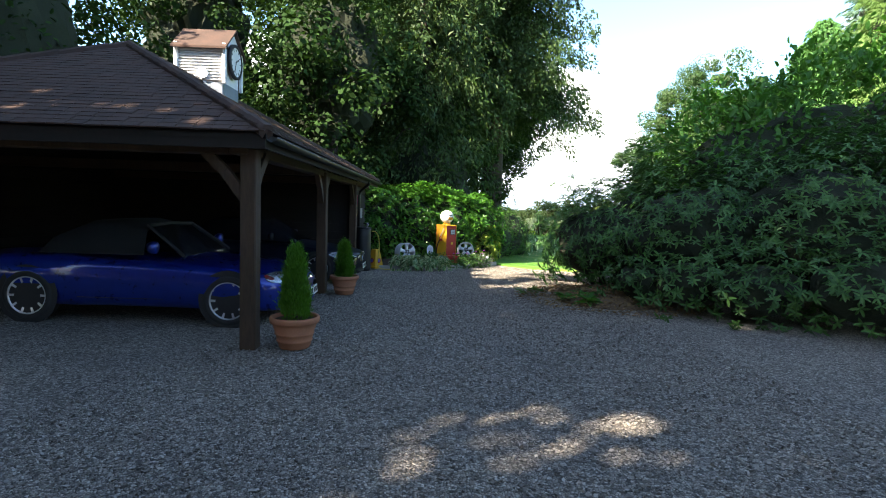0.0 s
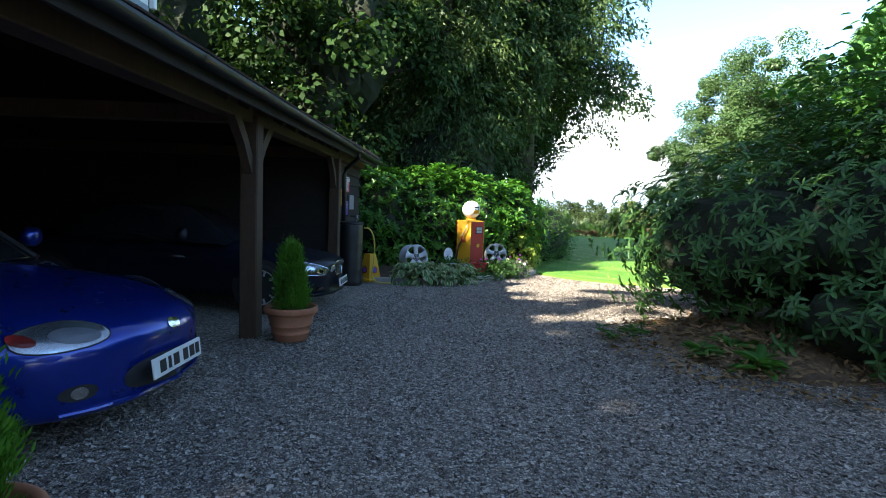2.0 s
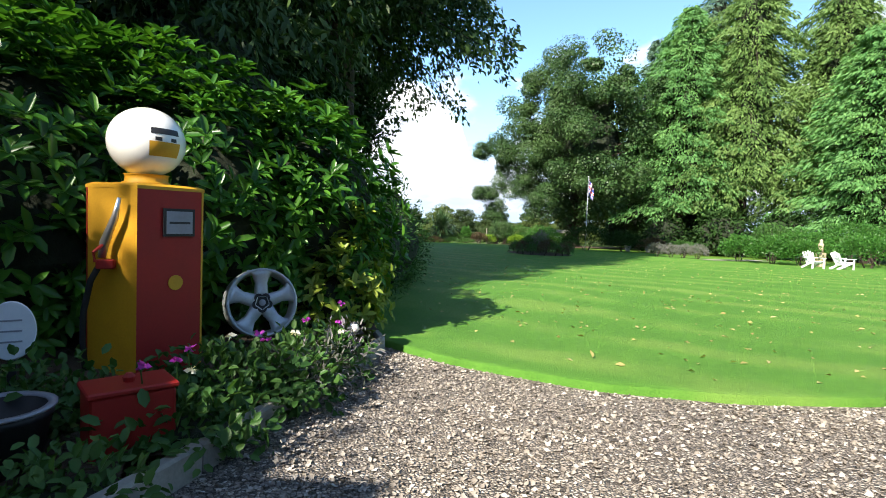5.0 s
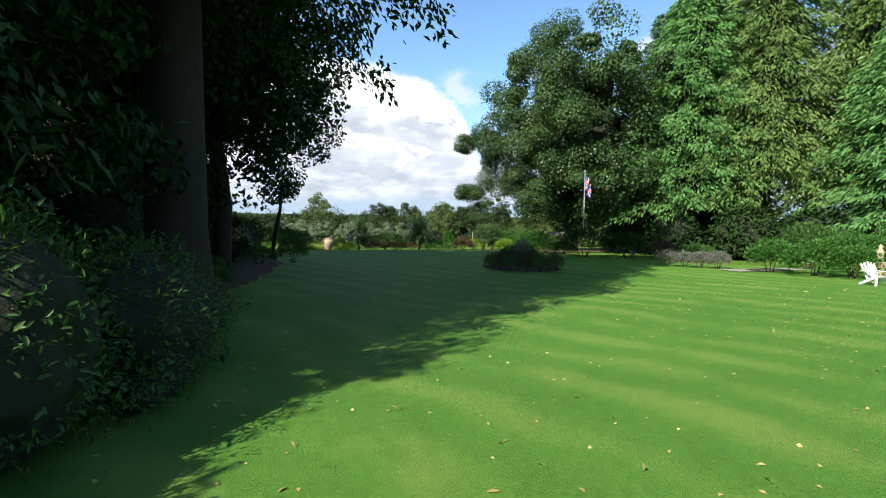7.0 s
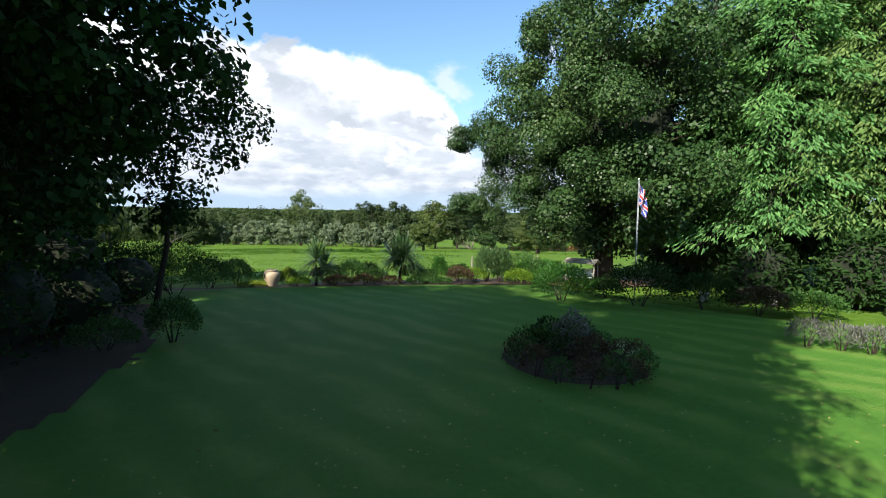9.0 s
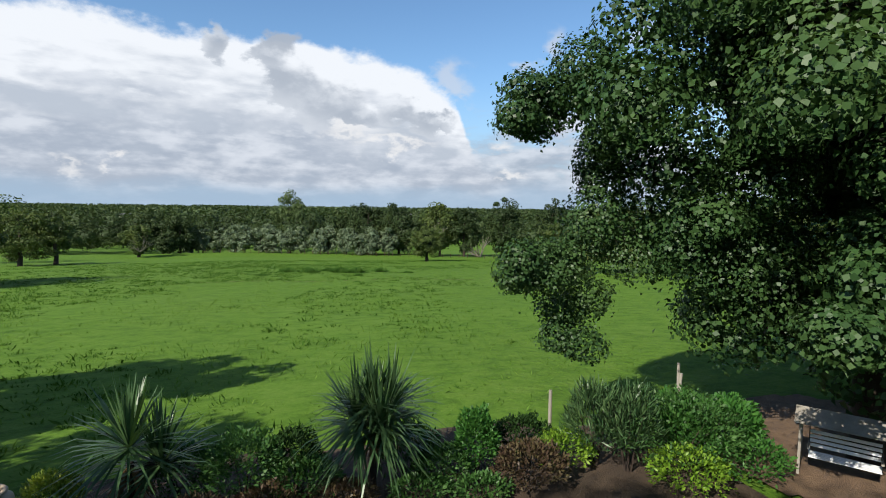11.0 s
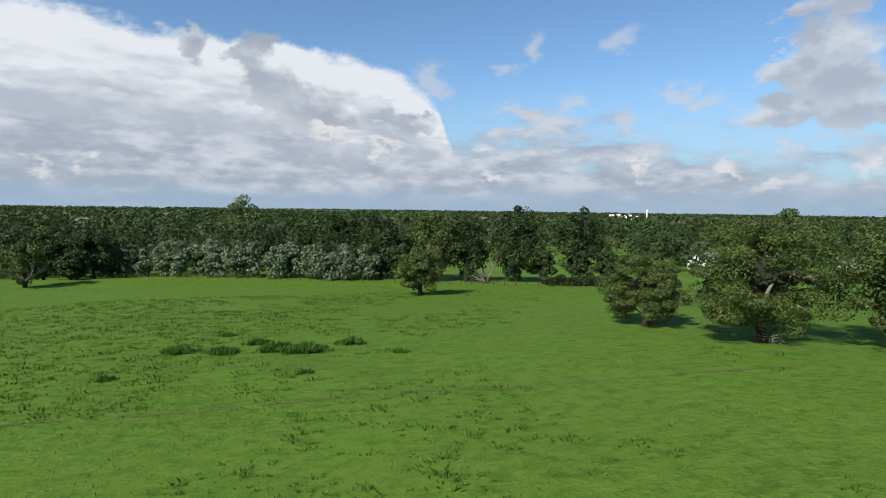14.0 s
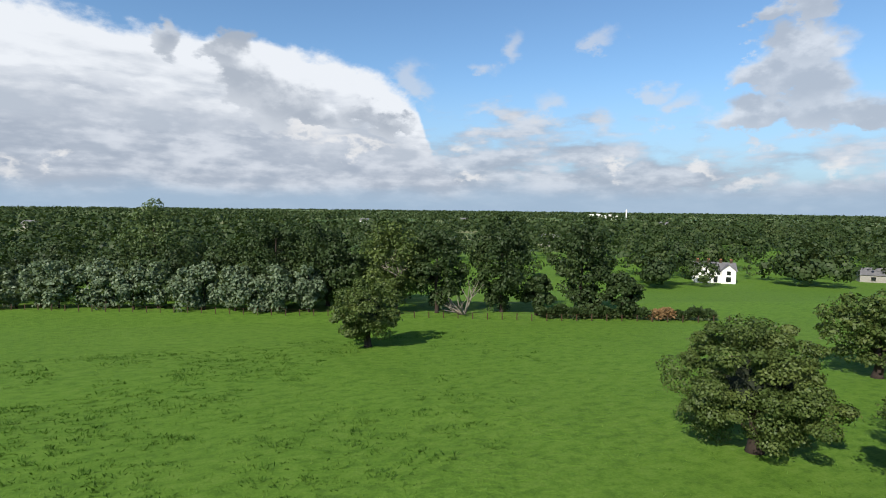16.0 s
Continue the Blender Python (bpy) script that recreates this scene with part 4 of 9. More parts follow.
def half_round(y0, y1, x, z, r, bm=None):
    bm = bm or bmesh.new()
    rows = []
    for y in (y0, y1):
        ring = [bm.verts.new((x + r * math.cos(a), y, z + r * math.sin(a))) for a in np.linspace(math.pi, 2 * math.pi, 9)]
        ring += [bm.verts.new((x + (r - 0.004) * math.cos(a), y, z + (r - 0.004) * math.sin(a))) for a in np.linspace(2 * math.pi, math.pi, 9)]
        rows.append(ring)
    k = len(rows[0])
    for i in range(k):
        bm.faces.new((rows[0][i], rows[1][i], rows[1][(i + 1) % k], rows[0][(i + 1) % k]))
    return bm


gutter = tagged(part("gutter", half_round(9.27, 18.98, -0.515, 2.10, 0.056), M_GUTTER, None, smooth=True),
                "black half-round plastic gutter along the eave", "gutter")
for i in range(11):
    yy = 9.49 + 0.945 * i
    part("bracket", half_round(yy - 0.02, yy + 0.02, -0.515, 2.10, 0.062), M_GUTTER, gutter)
part("downpipe", pipe([(-0.515, 16.62, 2.05), (-0.52, 16.62, 1.98), (-0.73, 16.66, 1.80), (-0.75, 16.66, 1.70), (-0.75, 16.66, 0.98)], 0.034, 10), M_GUTTER, gutter, "black downpipe with a swan neck", True)

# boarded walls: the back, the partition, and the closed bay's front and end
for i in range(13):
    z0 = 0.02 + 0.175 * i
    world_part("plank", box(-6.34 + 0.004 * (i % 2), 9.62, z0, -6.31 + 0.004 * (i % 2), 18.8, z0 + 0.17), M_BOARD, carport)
# solid backing, added to keep light from leaking past the back boards
world_part("wall_lining", box(-6.40, 9.6, -0.1, -6.345, 18.82, 2.2), M_BOARD, carport, "solid dark backing added behind the boards to stop light")
# infill behind the partition, added to close a light leak under the roof
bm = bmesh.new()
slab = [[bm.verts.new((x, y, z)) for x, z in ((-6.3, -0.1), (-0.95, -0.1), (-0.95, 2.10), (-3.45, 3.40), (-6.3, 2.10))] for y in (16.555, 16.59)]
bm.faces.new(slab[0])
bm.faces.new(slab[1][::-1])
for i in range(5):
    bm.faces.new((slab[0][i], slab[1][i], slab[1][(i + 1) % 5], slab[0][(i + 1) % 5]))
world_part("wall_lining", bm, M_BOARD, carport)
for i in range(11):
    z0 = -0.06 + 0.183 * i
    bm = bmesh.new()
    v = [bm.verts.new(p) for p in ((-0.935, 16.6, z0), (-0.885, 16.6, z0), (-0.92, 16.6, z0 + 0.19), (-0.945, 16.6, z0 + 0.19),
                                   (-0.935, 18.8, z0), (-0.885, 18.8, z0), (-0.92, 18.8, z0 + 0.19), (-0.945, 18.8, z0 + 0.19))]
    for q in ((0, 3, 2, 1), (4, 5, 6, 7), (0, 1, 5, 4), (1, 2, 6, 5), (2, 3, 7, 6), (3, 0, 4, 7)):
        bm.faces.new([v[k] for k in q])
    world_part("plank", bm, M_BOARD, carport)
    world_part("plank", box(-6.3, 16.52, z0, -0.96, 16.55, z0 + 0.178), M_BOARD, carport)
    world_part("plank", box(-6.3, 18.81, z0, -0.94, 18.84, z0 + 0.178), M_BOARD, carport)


# ---- plain wall and roof added unseen behind the start to block sky light ----
tagged(part("wall_south", box(-8.4, 1.55, -0.2, -1.3, 1.95, 5.2), M_BRICKRED, None), "plain unseen brick wall added to keep sky light off the carport", "wall", kind="structure")
tagged(part("roof_south", roof_slab((-8.7, 2.25, 5.05), (-1.0, 2.25, 5.05), (-1.0, -1.6, 7.6), (-8.7, -1.6, 7.6), 0.12), M_TILE, None), "plain unseen tiled slope added above the wall to block sky light", "roof", kind="structure")

# ---- clock turret on the ridge ----
def clock_turret():
    t = empty("clock_turret", -3.45, 14.82, 3.40, 0, "white louvred clock turret with a small tiled gable roof", "turret")
    x0, x1, y0, y1 = -3.90, -3.00, 14.40, 15.24
    world_part("skirt", box(x0 + 0.03, y0 + 0.03, 3.30, x1 - 0.03, y1 - 0.03, 3.72, 0.02), M_LEAD, t, "grey lead-clad base")
    world_part("body", box(x0 + 0.04, y0 + 0.04, 3.70, x1 - 0.04, y1 - 0.04, 4.42), M_WHITE, t)
    for i in range(12):
        z = 3.76 + 0.055 * i
        world_part("louvre", bar((x0 + 0.02, y0 + 0.022, z), (x1 - 0.02, y0 + 0.022, z), 0.05, 0.012, up=(0, -0.7, 0.7)), M_WHITE, t)
    for cx in (x0, x1):
        for cy in (y0, y1):
            world_part("corner_post", box(cx - 0.035, cy - 0.035, 3.68, cx + 0.035, cy + 0.035, 4.42, 0.008), M_WHITE, t)
    ym = (y0 + y1) / 2
    bm = bmesh.new()
    v = [bm.verts.new(p) for p in ((x1 + 0.005, y0, 4.40), (x1 + 0.005, y1, 4.40), (x1 + 0.005, ym, 4.74), (x0, y0, 4.40), (x0, y1, 4.40), (x0, ym, 4.74))]
    for q in ((0, 1, 2), (3, 5, 4), (0, 2, 5, 3), (1, 4, 5, 2), (0, 3, 4, 1)):
        bm.faces.new([v[k] for k in q])
    world_part("gable", bm, M_WHITE, t)
    for s in (-1, 1):
        a, b = ym + s * 0.52, ym
        bm = roof_slab((x0 - 0.06, a, 4.34), (x1 + 0.07, a, 4.34), (x1 + 0.07, b, 4.79), (x0 - 0.06, b, 4.79), 0.04)
        world_part("roof", bm, M_TILE, t, "small tiled roof slope")
    ring = lathe([(0.0, 0.0), (0.33, 0.0), (0.33, 0.05), (0.275, 0.06), (0.275, 0.03), (0.0, 0.03)], 40, m=pose(x1 + 0.02, ym, 4.18, 0, 90, 0))
    clock = world_part("clock_case", ring, M_BLACK, t, "round black clock case", True)
    world_part("dial", lathe([(0.0, 0.036), (0.272, 0.036), (0.272, 0.04), (0.0, 0.041)], 40, m=pose(x1 + 0.02, ym, 4.18, 0, 90, 0)), M_WHITE, clock, "white clock dial")
    for a, ln, w in ((60, 0.15, 0.022), (200, 0.22, 0.016)):
        d = Vector((0, math.sin(radians(a)), math.cos(radians(a))))
        p = Vector((x1 + 0.068, ym, 4.18))
        world_part("clock_pointer", bar(p - d * 0.03, p + d * ln, w, 0.006, up=(1, 0, 0)), M_INK, clock)
    for k in range(12):
        d = Vector((0, math.sin(radians(30 * k)), math.cos(radians(30 * k))))
        p = Vector((x1 + 0.064, ym, 4.18))
        world_part("hour_mark", bar(p + d * 0.20, p + d * 0.25, 0.02, 0.005, up=(1, 0, 0)), M_INK, clock)
    world_part("owl_arch", lathe([(0.0, 0.0), (0.10, 0.0), (0.10, 0.03), (0.0, 0.03)], 24, m=pose(x0 + 0.5, y0 - 0.005, 3.86, 90, 0, 0)), M_WHITE, t, "round-headed white hatch")


clock_turret()


# ---- signs on the boarded wall ----
def wall_sign(name, y0, y1, z0, z1, mat, label, extras=()):
    s = empty(name, -0.875, (y0 + y1) / 2, z0, 0, label, "sign")
    world_part("panel", box(-0.884, y0, z0, -0.870, y1, z1, 0.002), mat, s)
    for n, ya, yb, za, zb, m in extras:
        world_part(n, box(-0.870, y0 + ya * (y1 - y0), z0 + za * (z1 - z0), -0.866, y0 + yb * (y1 - y0), z0 + zb * (z1 - z0)), m, s)
    return s


wall_sign("enamel_sign", 17.26, 17.66, 1.46, 1.72, M_PINK, "pink enamel wall sign with a white heading band",
          [("band", 0.02, 0.98, 0.68, 0.98, M_WHITE), ("text_bar", 0.08, 0.92, 0.86, 0.93, M_INK), ("text_bar", 0.08, 0.8, 0.73, 0.80, M_PURP), ("badge", 0.38, 0.66, 0.10, 0.62, M_WHITE), ("badge_bar", 0.46, 0.58, 0.2, 0.5, M_PURP)])
wall_sign("enamel_sign", 17.03, 17.21, 1.22, 1.49, M_YELLOW, "yellow enamel wall sign with dark emblem",
          [("emblem", 0.1, 0.9, 0.62, 0.82, M_INK), ("text_bar", 0.1, 0.9, 0.30, 0.42, M_RED), ("text_bar", 0.2, 0.8, 0.14, 0.22, M_RED)])
wall_sign("enamel_sign", 17.33, 17.61, 1.06, 1.30, M_PURP, "purple enamel wall sign", [("text_bar", 0.15, 0.85, 0.7, 0.8, M_CARDGREY), ("text_bar", 0.15, 0.7, 0.5, 0.58, M_CARDGREY)])
wall_sign("enamel_sign", 17.71, 18.11, 1.15, 1.41, M_CARDGREY, "plain grey wall sign")


# ---- water butt, hose, cone ----
def water_butt():
    b = empty("water_butt", -0.68, 16.93, -0.10, 0, "black ribbed plastic water butt under the downpipe", "water butt")
    prof = [(0.0, 0.0), (0.185, 0.0)]
    for k in range(5):
        z = 0.04 + k * 0.2
        prof += [(0.196, z), (0.203, z + 0.03), (0.196, z + 0.06), (0.199, z + 0.16)]
    prof += [(0.196, 1.02), (0.0, 1.02)]
    part("barrel", lathe(prof, 28), M_GUTTER, b, smooth=True)
    part("lid", lathe([(0.0, 1.021), (0.208, 1.021), (0.208, 1.05), (0.14, 1.065), (0.0, 1.07)], 28), M_BLACK, b, smooth=True)
    part("tap", pipe([(0.10, -0.12, 1.06), (0.10, -0.12, 1.13), (0.13, -0.16, 1.16), (0.13, -0.16, 1.10)], 0.022, 8), M_CARDGREY, b, "grey plastic tap fitting", True)
    part("tap_lever", box(0.02, -0.16, 1.14, 0.16, -0.13, 1.165, 0.004), M_BLACK, b)


water_butt()
pts = [(-0.47, 16.95, 0.86), (-0.38, 16.97, 0.85), (-0.31, 17.0, 0.72), (-0.29, 17.02, 0.50), (-0.31, 17.04, 0.25), (-0.33, 17.03, 0.06), (-0.25, 16.97, -0.03), (-0.12, 16.98, -0.05), (0.02, 17.02, -0.05)]
fine_pts = []
for i in range(len(pts) - 1):
    for k in range(4):
        f = k / 4
        p0, p1, p2, p3 = [Vector(pts[min(max(i + o, 0), len(pts) - 1)]) for o in (-1, 0, 1, 2)]
        fine_pts.append(0.5 * ((2 * p1) + (p2 - p0) * f + (2 * p0 - 5 * p1 + 4 * p2 - p3) * f * f + (3 * p1 - p0 - 3 * p2 + p3) * f ** 3))
tagged(part("garden_hose", pipe(fine_pts, 0.011, 8), M_HOSE, None, smooth=True), "yellow garden hose hanging beside the water butt", "hose")


def parking_cone():
    c = empty("parking_cone", -0.41, 17.32, -0.06, -38, "yellow four-sided no-parking cone with round badges", "cone")
    bm = bmesh.new()
    lev = [(0.155, 0.0), (0.155, 0.035), (0.135, 0.05), (0.07, 0.46), (0.055, 0.465), (0.055, 0.44)]
    rings = [[bm.verts.new((sx * r, sy * r, z)) for sx, sy in ((-1, -1), (1, -1), (1, 1), (-1, 1))] for r, z in lev]
    for a, b in zip(rings, rings[1:]):
        for i in range(4):
            bm.faces.new((a[i], a[(i + 1) % 4], b[(i + 1) % 4], b[i]))
    bm.faces.new(rings[0][::-1])
    bm.faces.new(rings[-1])
    part("body", bm, M_YELLOW, c)
    for turn in (0, 90, 180, 270):
        m = pose(0, 0, 0, 0, 0, turn) @ pose(0, -0.112, 0.19, 81, 0, 0)
        disc = part("badge", lathe([(0.0, 0.004), (0.062, 0.004), (0.062, 0.008), (0.0, 0.008)], 24, m=m), M_RED, c, "round red badge")
        part("badge_centre", lathe([(0.0, 0.0085), (0.045, 0.0085), (0.045, 0.0105), (0.0, 0.0105)], 24, m=m), M_PURP, disc, "purple centre")


parking_cone()


# ---- potted conifers ----
def potted_conifer(x, y, rim, tall, seed, label):
    global RNG
    RNG = np.random.default_rng(seed)
    tall *= 0.84
    pot = empty("plant_pot", x, y, float(gz(x, y)), 0, "terracotta pot with a rolled rim standing on the gravel", "pot", "pots by the carport")
    h = 0.35 * rim / 0.27
    r = rim
    part("body", lathe([(0.0, 0.0), (0.58 * r, 0.0), (0.62 * r, 0.05 * h), (0.68 * r, 0.20 * h), (0.715 * r, 0.225 * h), (0.715 * r, 0.265 * h), (0.70 * r, 0.29 * h), (0.755 * r, 0.43 * h), (0.79 * r, 0.45 * h), (0.79 * r, 0.49 * h), (0.775 * r, 0.515 * h), (0.90 * r, 0.80 * h), (0.90 * r, 0.86 * h), (0.0, 0.84 * h)], 36), M_TERRA, pot, smooth=True)
    part("rim", lathe([(0.90 * r, 0.80 * h), (0.98 * r, 0.81 * h), (r, 0.86 * h), (r, 0.95 * h), (0.98 * r, 0.99 * h), (0.92 * r, h), (0.86 * r, 0.97 * h), (0.85 * r, 0.85 * h)], 36), M_TERRA, pot, smooth=True)
    part("soil", lathe([(0.0, 0.90 * h), (0.5 * r, 0.895 * h), (0.86 * r, 0.88 * h)], 24), M_SOIL, pot)
    plant = empty("dwarf_conifer", x, y, float(gz(x, y)) + 0.88 * h, 0, label, "conifer", "potted conifers")
    part("stem", pipe([(0, 0, -0.05), (0.01, 0, tall * 0.5), (0.0, 0.01, tall * 0.85)], [0.022, 0.014, 0.005], 7), M_BARK, plant)
    pos, way, size = [], [], []
    for k in range(250):
        f = RNG.random() ** 0.85
        hgt = 0.03 + f * tall * 0.93
        a = RNG.random() * 6.28
        rad = (0.66 * r * (1 - f) ** 0.62 * (1 + 0.22 * math.sin(2 * a + seed) * (1 - f)) + 0.02) * (0.4 + 0.5 * RNG.random())
        c = np.array((math.cos(a) * rad, math.sin(a) * rad, hgt))
        n = 56
        q = RNG.normal(size=(n, 3)) * (0.024, 0.024, 0.045)
        pos.append(c + q)
        way.append(np.array((math.cos(a) * 0.5, math.sin(a) * 0.5, 1.1)) + RNG.normal(size=(n, 3)) * 0.35)
        size.append(0.026 + 0.028 * RNG.random(n))
    for k in range(9):
        n = 16
        c = np.array((RNG.normal() * 0.025, RNG.normal() * 0.025, tall * (0.88 + 0.014 * k)))
        pos.append(c + RNG.normal(size=(n, 3)) * 0.012)
        way.append(np.array((0, 0, 1.5)) + RNG.normal(size=(n, 3)) * 0.4)
        size.append(0.028 + 0.03 * RNG.random(n))
    pos, way, size = np.concatenate(pos), np.concatenate(way), np.concatenate(size)
    quads_mesh("foliage", leaves(pos, way, size, size * 0.22), M_CYPRESS, plant)


potted_conifer(-0.36, 9.58, 0.252, 0.84, 11, "bright green dwarf conifer with a ragged pointed top")
potted_conifer(-0.43, 12.95, 0.240, 0.66, 12, "bright green dwarf conifer with a blunt top")


# ---- cars ----
from mathutils import bvhtree
BVHTree = bvhtree.BVHTree


def car_shell(stations):
    """Loft of half sections, mirrored. Each station: x, half width, top, belt, sill, nose curve."""
    bm = bmesh.new()
    rows = []
    for x, w, top, belt, sill, curve in stations:
        half = [(0.0, sill), (0.70, sill), (0.93, sill + 0.03), (0.985, sill + 0.35 * (belt - sill)), (1.0, sill + 0.6 * (belt - sill)), (0.985, sill + 0.85 * (belt - sill)),
                (0.93, belt), (0.83, belt + 0.35 * (top - belt)), (0.62, belt + 0.72 * (top - belt)), (0.35, belt + 0.93 * (top - belt)), (0.0, top)]
        pts = [(x - curve * abs(k) ** 2.3, k * w, z) for k, z in half] + [(x - curve * abs(k) ** 2.3, -k * w, z) for k, z in half[-2:0:-1]]
        rows.append([bm.verts.new(p) for p in pts])
    n = len(rows[0])
    for a, b in zip(rows, rows[1:]):
        for i in range(n):
            bm.faces.new((a[i], a[(i + 1) % n], b[(i + 1) % n], b[i]))
    bm.faces.new(rows[0])
    bm.faces.new(rows[-1][::-1])
    bmesh.ops.recalc_face_normals(bm, faces=bm.faces)
    bmesh.ops.subdivide_edges(bm, edges=bm.edges[:], cuts=1, use_grid_fill=True, smooth=0.6)
    return bm


def on_shell(tree, outline, lift, rings=5, way=(-1, 0, 0), far=3.0):
    """A patch that lies on the shell: outline points (y, z), thrown on to it along way."""
    bm = bmesh.new()
    cy, cz = sum(p[0] for p in outline) / len(outline), sum(p[1] for p in outline) / len(outline)
    way = Vector(way).normalized()

    def land(y, z):
        hit, nor, _, _ = tree.ray_cast(Vector((0, y, z)) - way * far, way)
        if hit is None:
            return Vector((-0.6, y, z))
        return hit + nor * lift if nor.dot(way) < 0 else hit - nor * lift
    mid = bm.verts.new(land(cy, cz))
    last = None
    for r in range(1, rings + 1):
        k = r / rings
        ring = [bm.verts.new(land(cy + (y - cy) * k, cz + (z - cz) * k)) for y, z in outline]
        m = len(ring)
        for i in range(m):
            j = (i + 1) % m
            if last is None:
                bm.faces.new((mid, ring[i], ring[j]))
            else:
                bm.faces.new((last[i], ring[i], ring[j], last[j]))
        last = ring
    bmesh.ops.recalc_face_normals(bm, faces=bm.faces)
    return bm


def oval(cy, cz, ry, rz, n=20, tilt=0.0, sharp=1.0):
    out = []
    for i in range(n):
        a = 2 * math.pi * i / n
        y, z = ry * math.copysign(abs(math.cos(a)) ** sharp, math.cos(a)), rz * math.copysign(abs(math.sin(a)) ** sharp, math.sin(a))
        out.append((cy + y * math.cos(tilt) - z * math.sin(tilt), cz + y * math.sin(tilt) + z * math.cos(tilt)))
    return out


def rim_line(tree, outline, lift, radius, way=(-1, 0, 0), closed=True):
    pts = []
    way = Vector(way).normalized()
    for y, z in outline + ([outline[0]] if closed else []):
        hit, nor, _, _ = tree.ray_cast(Vector((0, y, z)) - way * 3.0, way)
        if hit:
            pts.append(hit + nor * (lift if nor.dot(way) < 0 else -lift))
    return pipe(pts, radius, 6)


def road_wheel(parent, x, y, r, spokes, side, width=0.20, mat=M_ALLOY):
    """Tyre and spoked rim, upright, facing sideways."""
    m = pose(x, y, r, 90 * -side, 0, 0)
    wheel = part("wheel", lathe([(0.68 * r, -0.5 * width), (0.9 * r, -0.5 * width), (0.985 * r, -0.4 * width), (r, -0.2 * width), (r, 0.2 * width), (0.985 * r, 0.4 * width), (0.9 * r, 0.5 * width), (0.74 * r, 0.5 * width), (0.70 * r, 0.42 * width), (0.68 * r, -0.5 * width)], 40, m=m), M_RUBBER, parent, "black tyre on an alloy rim", True)
    part("rim", lathe([(0.70 * r, 0.40 * width), (0.745 * r, 0.49 * width), (0.70 * r, 0.49 * width), (0.66 * r, 0.36 * width), (0.64 * r, -0.3 * width), (0.20 * r, -0.32 * width)], 40, m=m), mat, wheel, smooth=True)
    part("hub", lathe([(0.0, 0.40 * width), (0.07 * r, 0.40 * width), (0.13 * r, 0.36 * width), (0.17 * r, 0.22 * width), (0.17 * r, 0.0)], 20, m=m), mat, wheel, smooth=True)
    for k in range(spokes):
        a = 2 * math.pi * k / spokes
        d = Vector((math.cos(a), math.sin(a), 0))
        bm = bar(m @ (d * 0.10 * r + Vector((0, 0, 0.30 * width))), m @ (d * 0.70 * r + Vector((0, 0, 0.44 * width))), 0.085 * r, 0.05 * r, up=m.to_3x3() @ Vector((0, 0, 1)))
        part("spoke", bm, mat, wheel)
    return wheel


def plate_on(parent, cy, cz, x, lean=6):
    plate = part("number_plate", box(-0.006, -0.26, -0.056, 0.006, 0.26, 0.056, 0.003), M_PLATE, parent, "white number plate")
    plate.matrix_basis = pose(x, cy, cz, 0, -lean, 0)
    for k, (y0, y1) in enumerate(((-0.20, -0.14), (-0.115, -0.085), (-0.06, 0.0), (0.045, 0.10), (0.12, 0.175), (0.19, 0.235))):
        part("plate_bar", box(0.0065, y0, -0.034, 0.0085, y1, 0.034), M_INK, plate)
    return plate


